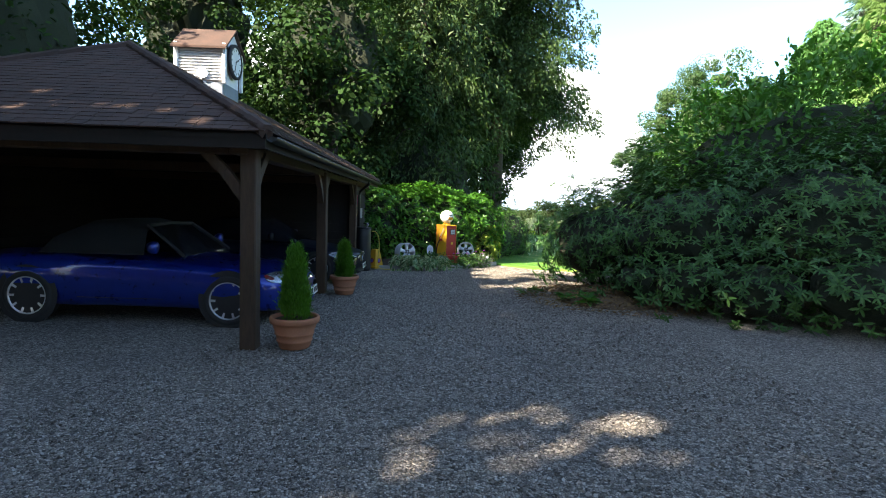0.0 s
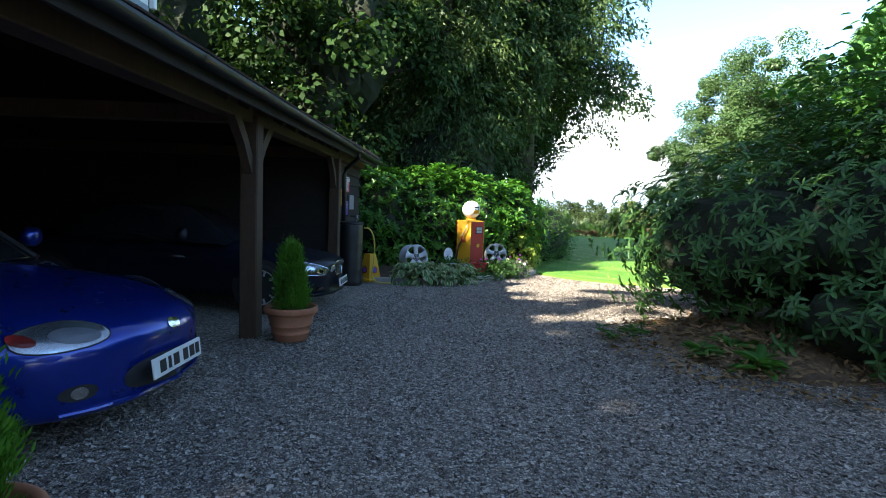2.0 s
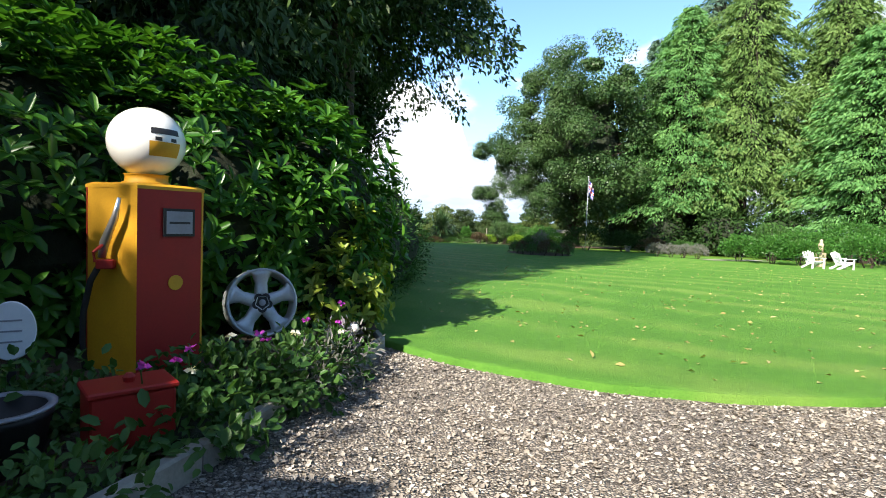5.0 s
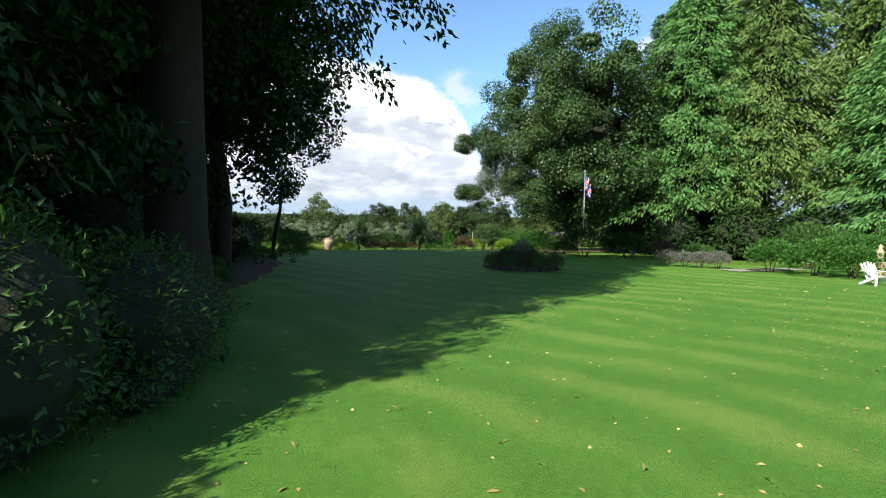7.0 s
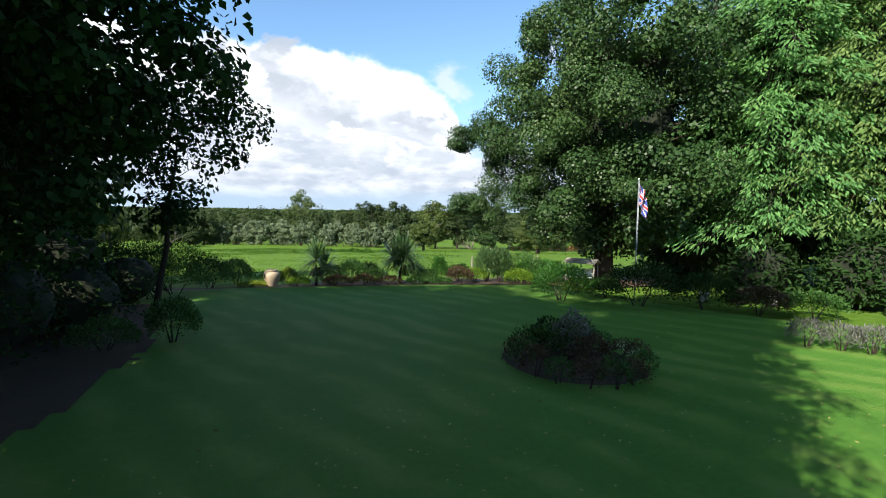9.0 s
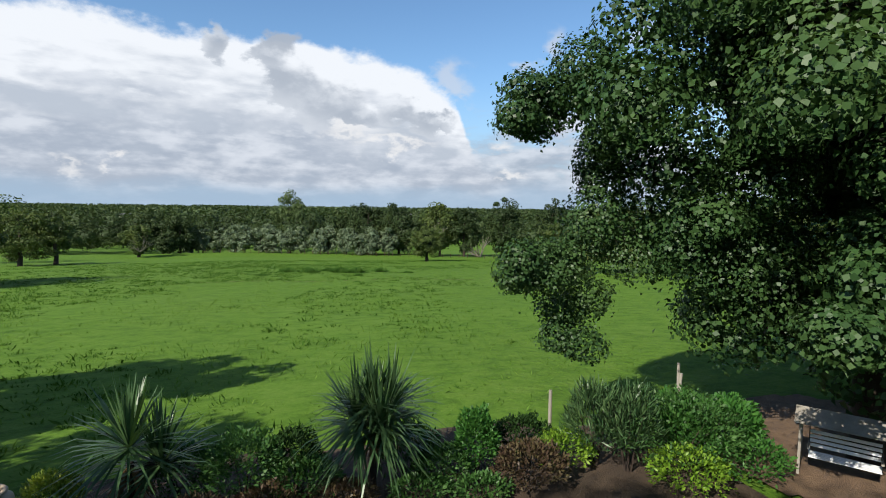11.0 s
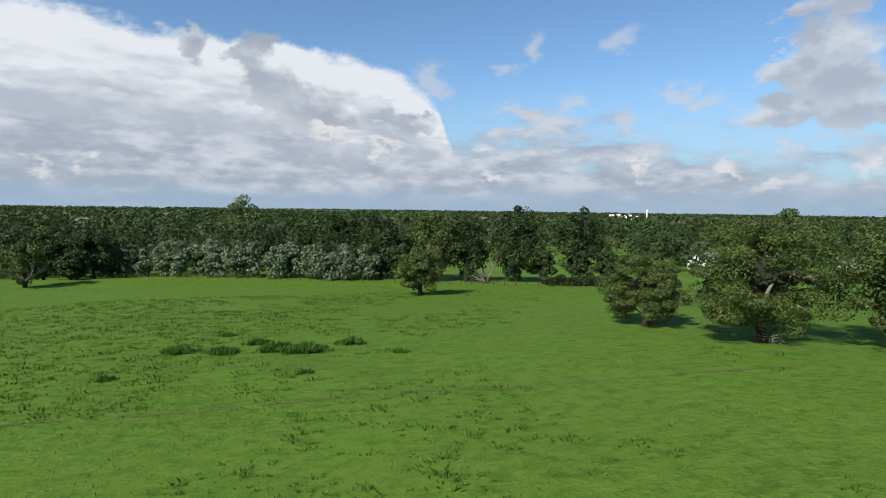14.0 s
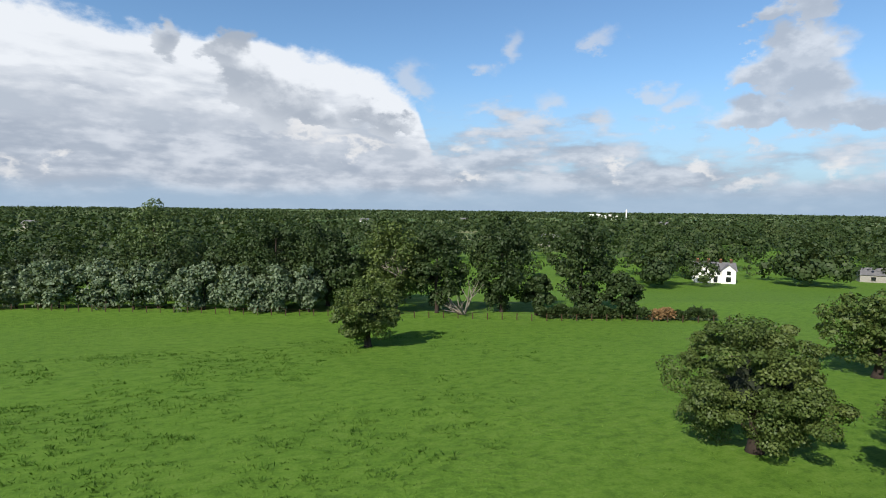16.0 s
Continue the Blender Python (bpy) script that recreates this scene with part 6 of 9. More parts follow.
part("cap", lathe([(0.0, 0.285), (0.022, 0.28), (0.026, 0.272), (0.0, 0.27)], 14), M_BLACK, sl)


# ---- hostas: each leaf a piece of its own ----
def hosta_leaf_mesh(seed):
    rng = np.random.default_rng(seed)
    bm = bmesh.new()
    secs = [(0.0, 0.004), (0.16, 0.22), (0.38, 0.33), (0.64, 0.28), (0.86, 0.13), (1.0, 0.0)]
    rows = []
    for f, w in secs:
        z = 0.16 * math.sin(f * 2.6) - 0.34 * f * f + 0.03 * rng.normal()
        if w == 0:
            rows.append([bm.verts.new((f, 0, z))])
        else:
            ks = (-1, -0.72, 0, 0.72, 1)
            rows.append([bm.verts.new((f, k * w, z + 0.22 * abs(k) * w + 0.05 * rng.normal() * abs(k))) for k in ks])
    for a, b in zip(rows, rows[1:]):
        if len(b) == 1:
            for i in range(4):
                f = bm.faces.new((a[i], a[i + 1], b[0]))
                f.material_index = 1 if i in (0, 3) else 0
        else:
            for i in range(4):
                f = bm.faces.new((a[i], a[i + 1], b[i + 1], b[i]))
                f.material_index = 1 if i in (0, 3) else 0
    me = bpy.data.meshes.new("leaf")
    bm.to_mesh(me)
    bm.free()
    me.materials.append(M_HOSTA)
    me.materials.append(M_CREAM)
    me.polygons.foreach_set("use_smooth", [True] * len(me.polygons))
    return me


HOSTA = [hosta_leaf_mesh(k) for k in range(7)]
rng = random.Random(5)
for hx, hy, hr, cnt in ((0.16, 17.36, 0.34, 104), (0.50, 17.26, 0.38, 116), (0.74, 17.56, 0.38, 104), (0.98, 17.52, 0.38, 116), (1.24, 17.90, 0.34, 104), (0.44, 17.72, 0.38, 96)):
    h = empty("hosta", hx, hy, float(gz(hx, hy)), 0, "variegated hosta with cream-edged leaves spilling over the kerb", "plant", "hostas")
    for k in range(cnt):
        f = k / cnt
        a = k * 2.39996 + rng.uniform(-0.5, 0.5)
        f = min(1.0, max(0.05, f + rng.uniform(-0.22, 0.22)))
        reach = hr * (0.15 + 0.85 * f)
        base = Vector((math.cos(a) * reach * 0.55, math.sin(a) * reach * 0.55, 0.31 - 0.24 * f * f + rng.uniform(-0.05, 0.06)))
        size = rng.uniform(0.09, 0.17) * (0.85 + 0.25 * f)
        lf = new("leaf", HOSTA[k % 7])
        lf.parent = h
        lf.matrix_basis = Matrix.Translation(base) @ pose(0, 0, 0, rng.uniform(-40, 40), rng.uniform(-25, 35) + 30 * f, math.degrees(a) + rng.uniform(-50, 50)) @ Matrix.Diagonal((size, size, size, 1))
# ---- hedge and shrub masses ----


# solid near-black lumps that paint the shade inside hedges and shrubs
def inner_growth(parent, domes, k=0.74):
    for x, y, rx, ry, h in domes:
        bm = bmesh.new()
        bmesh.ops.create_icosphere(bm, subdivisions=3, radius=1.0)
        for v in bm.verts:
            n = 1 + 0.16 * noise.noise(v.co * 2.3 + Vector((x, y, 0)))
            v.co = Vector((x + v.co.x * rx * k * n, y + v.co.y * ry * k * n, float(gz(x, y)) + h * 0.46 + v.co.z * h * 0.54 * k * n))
        world_part("inner_growth", bm, M_INNER, parent, "solid near-black core, inner shade put into its colour")


def dome_points(domes, n, rough=0.13, low=0.02):
    """Points over the outside of a heap of domes, with the way outward."""
    pos, out = [], []
    area = np.array([rx * ry + (rx + ry) * h * 0.5 for _, _, rx, ry, h in domes])
    for i, ((x, y, rx, ry, h), a) in enumerate(zip(domes, area / area.sum())):
        m = int(n * a * 1.6)
        d = unit(RNG.normal(size=(m, 3)))
        d[:, 2] = np.where(d[:, 2] < -0.8, -d[:, 2], d[:, 2])
        bump = np.array([noise.noise(Vector(v) * 2.4 + Vector((x * 1.3, y, 3.3))) + 0.5 * noise.noise(Vector(v) * 6.1 + Vector((y, x, 0))) for v in d])
        r = 1 + rough * bump * 1.4 - 0.25 * RNG.random(m) ** 2.5
        e = d.copy()
        low_side = e[:, 2] < 0
        e[low_side, :2] = unit(e[low_side, :2]) * (1 - 0.35 * e[low_side, 2:3] ** 2)
        p = e * r[:, None] * (rx, ry, h * 0.54) + (x, y, 0)
        p[:, 2] += gz(p[:, 0], p[:, 1]) + h * 0.46
        ok = p[:, 2] > gz(p[:, 0], p[:, 1]) + low
        for j, (x2, y2, rx2, ry2, h2) in enumerate(domes):
            if j != i:
                q = ((p[:, 0] - x2) / rx2) ** 2 + ((p[:, 1] - y2) / ry2) ** 2 + ((p[:, 2] - float(gz(x2, y2)) - h2 * 0.46) / (h2 * 0.54)) ** 2
                ok &= q > 0.72
        pos.append(p[ok])
        out.append((d / (rx, ry, h * 0.54))[ok])
    return np.concatenate(pos), unit(np.concatenate(out))


def local(verts, root):
    return verts - np.array(root.location)


def rhododendron():
    global RNG
    RNG = np.random.default_rng(41)
    domes = [(4.55, 14.7, 1.5, 1.75, 2.0), (5.6, 13.2, 1.75, 1.55, 2.4), (7.2, 12.6, 1.9, 1.8, 2.75), (9.4, 11.9, 2.2, 2.0, 2.8), (12.0, 11.1, 2.5, 2.1, 2.9), (6.0, 15.3, 1.8, 1.8, 2.7), (4.5, 12.7, 0.65, 0.6, 0.85), (5.0, 12.2, 0.75, 0.65, 0.95), (5.7, 11.6, 0.9, 0.75, 1.0), (6.9, 11.0, 1.2, 0.9, 1.2), (8.9, 10.3, 1.3, 0.9, 1.2)]
    r = empty("rhododendron", 6.0, 13.5, 0.0, 0, "broad dark green rhododendron with whorled leathery leaves", "shrub")
    inner_growth(r, domes, 0.66)
    for sx, sy, ex, ey, ez in ((4.35, 14.55, 3.5, 14.5, 0.75), (4.4, 14.6, 4.0, 13.6, 0.8), (4.45, 14.5, 4.6, 15.6, 0.9), (4.3, 14.3, 3.6, 15.3, 0.8), (5.2, 13.0, 4.4, 12.2, 0.6), (4.6, 14.7, 5.3, 14.3, 1.3)):
        world_part("branch", pipe(limb_path((sx, sy, -0.1), (ex, ey, ez), 0.16, 5), [0.045, 0.04, 0.03, 0.025, 0.018, 0.01], 7), M_BARK, r, "bare crooked branch", True)
    p, o = dome_points(domes, 8800, 0.34, 0.05)
    p = p + o * (RNG.random((len(p), 1)) ** 2 * 0.5 - 0.2)
    lift = p[:, 2] > 0.45 + 0.35 * (np.hypot(p[:, 0] - 4.0, p[:, 1] - 14.4) < 1.5)
    near_floor = RNG.random(len(p)) < 0.8
    keep = lift | near_floor
    p, o = p[keep], o[keep]
    shaped_mesh("leaves_outer", local(rosettes(p, o + (0, 0, 0.25), 6, 0.108, 0.35, 0.2), r), OVAL, M_RHODO, r, "whorled leathery leaves", "stuff")
    return r


rhododendron()
bm = lathe([(0.0, 0.16), (0.35, 0.15), (0.6, 0.13), (0.8, 0.10), (1.0, 0.065), (1.2, 0.03), (1.45, -0.06)], 40, m=pose(4.25, 13.5, 0, 0, 0, 60) @ Matrix.Diagonal((1.0, 0.85, 1, 1)))
for v in bm.verts:
    k = noise.noise(v.co * 1.7)
    v.co.x += 0.28 * k * (v.co.x - 4.25)
    v.co.y += 0.28 * k * (v.co.y - 13.5)
    v.co.z += 0.05 * noise.noise(v.co * 3.1 + Vector((0, 0, 4))) * (1 if v.co.z > 0 else 0)
tagged(part("mulch_mound", bm, M_MULCH, None, smooth=True), "brown leaf-mould mound under the rhododendron", "mound", kind="structure")


def shrub_mass(name, domes, n, leaf, mat, label, seed, aspect=0.5, core=0.7, category="shrub", per=0, low=0.05):
    global RNG
    RNG = np.random.default_rng(seed)
    x, y = domes[0][0], domes[0][1]
    r = empty(name, x, y, float(gz(x, y)), 0, label, category)
    if core:
        inner_growth(r, domes, core)
    p, o = dome_points(domes, n, 0.2, low)
    p = p + o * (RNG.random((len(p), 1)) - 0.7) * 0.35
    if per:
        shaped_mesh("foliage", local(rosettes(p, o + (0, 0, 0.5), per, leaf, aspect, 0.7), r), OVAL, mat, r, "", "stuff")
    else:
        s = leaf * (0.6 + 0.8 * RNG.random(len(p)))
        way = o * 0.7 + RNG.normal(size=(len(p), 3)) * 0.6
        shaped_mesh("foliage", local(oval_leaves(p, way, s, s * aspect, unit(o + (0, 0, 0.8) + RNG.normal(size=(len(p), 3)) * 0.4)), r), OVAL, mat, r, "", "stuff")
    return r


shrub_mass("tall_shrub", [(7.3, 14.9, 2.1, 1.8, 4.2), (8.7, 15.0, 2.1, 2.0, 4.9), (10.5, 14.6, 2.3, 2.2, 5.2)], 9000, 0.15, M_YOUNG, "tall bright green shrub behind the rhododendron", 43, 0.55, 0.62)
shrub_mass("tall_shrub", [(12.3, 14.4, 2.4, 2.2, 5.6), (14.6, 13.2, 2.6, 2.4, 6.0)], 6500, 0.16, M_YOUNG, "tall bright green shrub beside the drive", 44, 0.55, 0.62)
shrub_mass("laurel_hedge", [(-0.75, 20.6, 1.0, 1.3, 2.46), (0.25, 21.2, 1.15, 1.25, 2.36), (1.35, 21.75, 1.15, 1.25, 2.34), (2.35, 22.25, 0.98, 1.2, 2.28), (-1.6, 20.3, 1.0, 1.2, 2.8)], 4200, 0.14, M_LAUREL, "clipped glossy green laurel hedge behind the pump", 45, 0.40, 0.80, "hedge", per=6)
shrub_mass("variegated_shrub", [(2.75, 21.75, 0.42, 0.5, 1.25), (2.6, 21.45, 0.4, 0.4, 0.8)], 520, 0.11, M_VARIEG, "cream and green variegated shrub at the hedge end", 46, 0.48, 0.7, "shrub", per=5)
shrub_mass("clipped_hedge", [(3.3, 24.3, 0.75, 0.9, 1.85), (3.9, 26.0, 0.9, 1.2, 2.0), (4.5, 28.2, 0.95, 1.5, 1.7)], 9000, 0.07, M_SHRUB, "rounded dark green clipped hedge by the lawn", 47, 0.4, 0.86)
shrub_mass("low_edging_hedge", [(4.7, 28.6, 0.6, 2.2, 0.55), (4.6, 32.0, 0.7, 2.2, 0.6)], 5000, 0.05, M_SHRUB, "low dark clipped edging along the lawn", 48, 0.45, 0.85)

# planting in the raised bed
shrub_mass("bed_planting", [(1.74, 18.98, 0.30, 0.26, 0.20), (2.05, 19.55, 0.34, 0.34, 0.26), (2.35, 20.15, 0.3, 0.3, 0.26), (1.78, 19.55, 0.3, 0.25, 0.28)], 3600, 0.058, M_SHRUB, "mixed green cottage planting in the raised bed", 51, 0.6, 0.6, "plants")
shrub_mass("bed_planting", [(1.05, 19.2, 0.4, 0.25, 0.3), (1.38, 18.50, 0.3, 0.22, 0.14)], 2000, 0.05, M_SHRUB, "low green planting beside the pump", 52, 0.6, 0.6, "plants")
shrub_mass("catmint", [(2.3, 19.72, 0.26, 0.30, 0.26), (2.58, 20.3, 0.24, 0.24, 0.27)], 1300, 0.05, M_LAV, "grey-green catmint with mauve spikes", 53, 0.25, 0.4, "plants")
RNG = np.random.default_rng(54)
for i in range(12):
    fx, fy = 1.5 + 1.1 * RNG.random(), 0
    fy = 18.75 + (fx - 1.5) * 1.35 + 0.25 * RNG.normal()
    white = i % 3 == 0
    fl = empty("flower", fx, fy, float(gz(fx, fy)), 0, "white garden flower on a thin stalk" if white else "magenta garden flower on a thin stalk", "flower", "bed flowers")
    ht = 0.34 + 0.16 * RNG.random()
    part("stalk", pipe([(0, 0, 0), (0.01, 0.01, ht * 0.5), (0.03 * RNG.normal(), 0.0, ht)], 0.003, 5), M_SHRUB, fl)
    d = unit(RNG.normal(size=(9, 3)) * (1, 1, 0.4))
    quads_mesh("petals", leaves(np.tile((0.0, 0.0, ht), (9, 1)), d, 0.032, 0.024), M_WHITEPETAL if white else M_FLOWER, fl)

RNG = np.random.default_rng(61)
n = 2200
a, q = RNG.random(n) * 6.283, RNG.random(n) ** 0.6
lx, ly = 4.1 + 1.6 * q * np.cos(a), 13.15 + 1.5 * q * np.sin(a)
p = np.stack((lx, ly, 0.03 + 0.14 * np.clip(1 - q ** 1.5, 0, 1)), 1)
tagged(quads_mesh("leaf_litter", leaves(p, RNG.normal(size=(n, 3)) * (1, 1, 0.2), 0.05 + 0.05 * RNG.random(n), 0.03, face=unit(RNG.normal(size=(n, 3)) * 0.4 + (0.0, 0.0, 1.0))), M_DEADLEAF), "dry brown leaf litter under the rhododendron", "leaves", kind="stuff")
# small young plants on the mound
for i, (mx, my, s) in enumerate(((2.88, 13.45, 0.12), (3.25, 12.8, 0.18), (3.65, 13.0, 0.22), (2.62, 13.5, 0.1), (3.5, 12.4, 0.24))):
    RNG = np.random.default_rng(70 + i)
    sp = empty("seedling", mx, my, float(gz(mx, my)) + 0.03, 0, "young rhododendron shoot in the leaf mould", "seedling", "seedlings on the mound")
    p = np.tile((0.0, 0.0, 0.05), (5, 1)) + RNG.normal(size=(5, 3)) * (0.05, 0.05, 0.03)
    shaped_mesh("leaf_whorl", rosettes(p, np.tile((0, 0, 1.0), (5, 1)), 6, s, 0.34, 0.35), OVAL, M_YOUNG, sp)

# ---- trees behind the carport and round the lawn ----
G = "dark trees beside the garden"
for i, (x, y, h, r, n) in enumerate((
        (-9.5, 28.0, 15, 5.0, 76), (-13.0, 20.5, 14.5, 5.0, 44), (-4.6, 30.5, 17, 5.2, 70), (-0.6, 33.5, 18, 5.2, 66), (-3.0, 24.6, 12.5, 4.0, 56), (0.9, 31.0, 11.0, 3.5, 46),
        (-13.2, 15.5, 12.5, 3.8, 56), (-13.5, 9.0, 10.5, 3.6, 46))):
    broad_tree("tree", x, y, h, r, M_DARK, n, 270 if x > -10 else 190, 0.175 if x > -10 else 0.19, 0.34, 0.08, "tall dark broad-leaved tree beside the drive", seed=20 + i, group=G, limbs=6, sub=0.25, core=0.42)
# added leaf clumps on the sun's line that shade the near gravel
NEAR_SHADE = [(gx - 1.1 * up, gy - 0.742 * up, up, 1.0) for gx, gy, up in ((-1.5, 7.4, 12.0), (-0.8, 7.0, 12.6), (-0.2, 7.6, 11.8), (-0.9, 8.2, 12.2), (0.3, 8.3, 12.4), (-1.9, 8.3, 11.6), (0.5, 7.3, 13.2), (-0.1, 8.9, 13.0))]
# unseen trees added to shade the drive and hold back sky light
for i, (x, y, h, r, n, gap) in enumerate(((-10.8, 0.0, 23, 5.4, 112, 0.40), (-11.5, -6.0, 22, 5.6, 34, 0.34), (-5.5, -12.0, 16, 5.6, 44, 0.12), (4.0, -15.0, 15, 6.0, 40, 0.10), (14, -10, 14, 6.0, 36, 0.10))):
    # gaps left in two crowns so sun patches reach the gravel
    broad_tree("tree", x, y, h, r, M_DARK, n, 110, 0.48, 0.40, gap, "unseen tall broad-leaved tree added to shade the drive", seed=200 + i, group=G, limbs=6, sub=0.27,
               shape=(lambda p: not (0.6 < p[0] + x + 1.1 * p[2] < 3.8 and 6.3 < p[1] + y + 0.742 * p[2] < 9.2) and not (1.2 < p[0] + x + 1.1 * p[2] < 5.2 and 13.6 < p[1] + y + 0.742 * p[2] < 20)) if i < 2 else None, extra=NEAR_SHADE if i == 0 else ())
# out of view, added only to keep sun off the carport roof
broad_tree("tree", -12.8, 4.2, 12.8, 3.4, M_DARK, 56, 110, 0.42, 0.28, 0.35, "unseen broad-leaved tree added to shade the carport roof", seed=206, group=G, limbs=5, sub=0.3)
# small unseen leaf clumps placed to break sunlight into dapples on the gravel
DAPPLE = []
rr = random.Random(71)
for k in range(20):
    gx, gy = 1.6 + 2.6 * rr.random() ** 1.7, rr.uniform(12.6, 17.4)
    up = rr.uniform(9.5, 12.5)
    DAPPLE.append((gx - 1.1 * up, gy - 0.742 * up, up, rr.uniform(0.12, 0.24)))
broad_tree("tree", -11.2, 6.2, 13.5, 3.4, M_DARK, 0, 110, 0.45, 0.30, 0.7, "slim unseen tree behind the carport, its clumps added to dapple the gravel", seed=207, group=G, limbs=5, extra=DAPPLE)
# crown stands out of view, added to shade the shrubs past the lawn
broad_tree("tree", -0.2, 31.6, 28.5, 4.3, M_DARK, 70, 110, 0.42, 0.42, 0.60, "very tall dark tree added beside the lawn, its unseen crown shading the far shrubs", seed=208, group=G, limbs=6, sub=0.28, core=0.5)
conifer("cedar", 4.1, 33.6, 21, 5.2, M_CEDAR, 30, 11, 380, 0.21, 0.56, 0.38, 0.30, "big conifer with drooping boughs over the lawn edge", seed=3, taper=0.6, width=0.42, tassel=8)
conifer("cedar", 0.3, 28.0, 18, 4.4, M_CEDAR, 30, 11, 170, 0.26, 0.40, 0.12, 0.42, "big dark conifer beyond the laurel hedge", seed=4, taper=0.6, width=0.28, tassel=5)
for i, (x, y, h, r, n, gap) in enumerate(((1.6, 40.0, 23, 5.0, 100, 0.04), (4.0, 45.0, 17.5, 5.3, 100, 0.12), (-1.5, 44, 20, 5.5, 62, 0.05), (0.5, 50.6, 15.0, 4.6, 90, 0.05), (-3, 37, 24, 5, 36, 0.05), (-0.5, 57.5, 13.0, 3.9, 70, 0.05))):
    broad_tree("tree", x, y, h, r, M_DARK, n, 230, 0.225, 0.36, gap, "dark leafy tree shading the lawn", seed=40 + i, group=G, limbs=9, sub=0.24, core=0.42,
               shape=lambda p: not (8.7 < p[0] + x + 1.1 * p[2] < 11.5 and 60.7 < p[1] + y + 0.742 * p[2] < 63.0) and not (21.3 < p[0] + x + 1.1 * p[2] < 24.8 and 52.6 < p[1] + y + 0.742 * p[2] < 56.6))
broad_tree("leaning_tree", 6.0, 52.3, 9.0, 2.6, M_DARK, 40, 130, 0.18, 0.11, 0.42, "thin leaning tree at the lawn end", seed=48, lean=(1.2, -0.3), limbs=8, sub=0.42, rugged=0.6)
for i, (x, y, rx, ry, h) in enumerate(((7.0, 49.2, 0.75, 0.75, 1.35), (5.4, 48.6, 0.9, 0.8, 0.9), (3.6, 42.8, 0.9, 1.2, 0.8), (4.0, 38.5, 0.9, 1.3, 0.75), (5.6, 59.5, 1.8, 1.3, 1.7), (3.9, 34.5, 0.8, 1.2, 0.6))):
    bush("shrub", x, y, rx, ry, h, M_SHRUB, int(2200 * max(rx, h)), 0.09, "dark evergreen shrub under the trees", seed=60 + i, group="shrubs under the trees")
for i, (x, y, h, r) in enumerate(((-1.2, 64.6, 13.6, 4.2), (-5.6, 66.0, 12, 4.0), (-6, 61, 14, 4.5))):
    broad_tree("tree", x, y, h, r, M_OAK, 34, 200, 0.45, 0.35, 0.1, "field-edge tree casting a long shadow", seed=90 + i, group="field-edge trees", limbs=6)

G = "dark shrubs under the trees"
# thickets behind the carport and the start are added to block light
for i, d in enumerate(([(2.0, 35.6, 1.5, 1.8, 3.0), (1.5, 38.6, 1.7, 2.0, 3.6)], [(1.9, 42.2, 1.7, 2.0, 3.6), (2.3, 45.4, 1.7, 1.9, 3.2)], [(2.6, 48.8, 1.9, 2.0, 3.0), (3.6, 52.0, 1.8, 1.8, 2.4)],
                       [(-3.6, 34, 2.6, 3.2, 6.5), (-3.6, 40, 2.6, 3.6, 7.0)], [(-2.6, 47, 2.8, 3.8, 6.5), (-2.0, 54, 2.8, 3.6, 5.5)], [(1.4, 57.0, 2.6, 2.4, 3.6), (4.0, 57.6, 1.5, 1.3, 2.2)], [(35.5, 57.0, 2.6, 2.4, 6.5), (37.5, 61.5, 3.0, 3.0, 7.5)], [(39.5, 63.5, 3.0, 3.0, 7.0), (37.5, 60.5, 2.4, 2.2, 4.5)], [(32.6, 51.2, 1.8, 1.6, 3.0), (35.2, 48.0, 2.0, 1.8, 3.4), (37.2, 44.6, 1.9, 1.9, 3.2)],
                       [(-3.6, 26.4, 2.6, 2.0, 6.0), (0.6, 27.4, 2.4, 2.0, 5.4)], [(-9.4, 4.2, 2.0, 2.7, 8.8), (-9.4, 8.4, 2.0, 2.9, 9.0), (-9.5, 12.8, 2.2, 3.0, 10.2), (-10.2, 12.4, 1.7, 1.7, 11.5), (-9.9, 14.4, 1.6, 1.6, 10.3), (-9.8, 17.2, 2.2, 2.8, 9.8)], [(3.5, -10.0, 4.4, 2.6, 7.0), (10.5, -8.0, 4.4, 2.8, 7.0)], [(16.0, -2.0, 2.8, 4.2, 6.5), (17.5, 6.0, 2.6, 4.2, 6.0)])):
    tagged(shrub_mass("filler_thicket", d, 12000 if d[0][0] == -9.4 else 700 if d[0][1] < 0 else 3600 if d[0][0] > 30 else 1900, 0.18 if d[0][0] < -9 else 0.26 if d[0][0] > 30 else 0.15, M_DARK, "dark evergreen thicket, several added to block light and fill dark gaps", 310 + i, 0.5, 0.8), group=G)

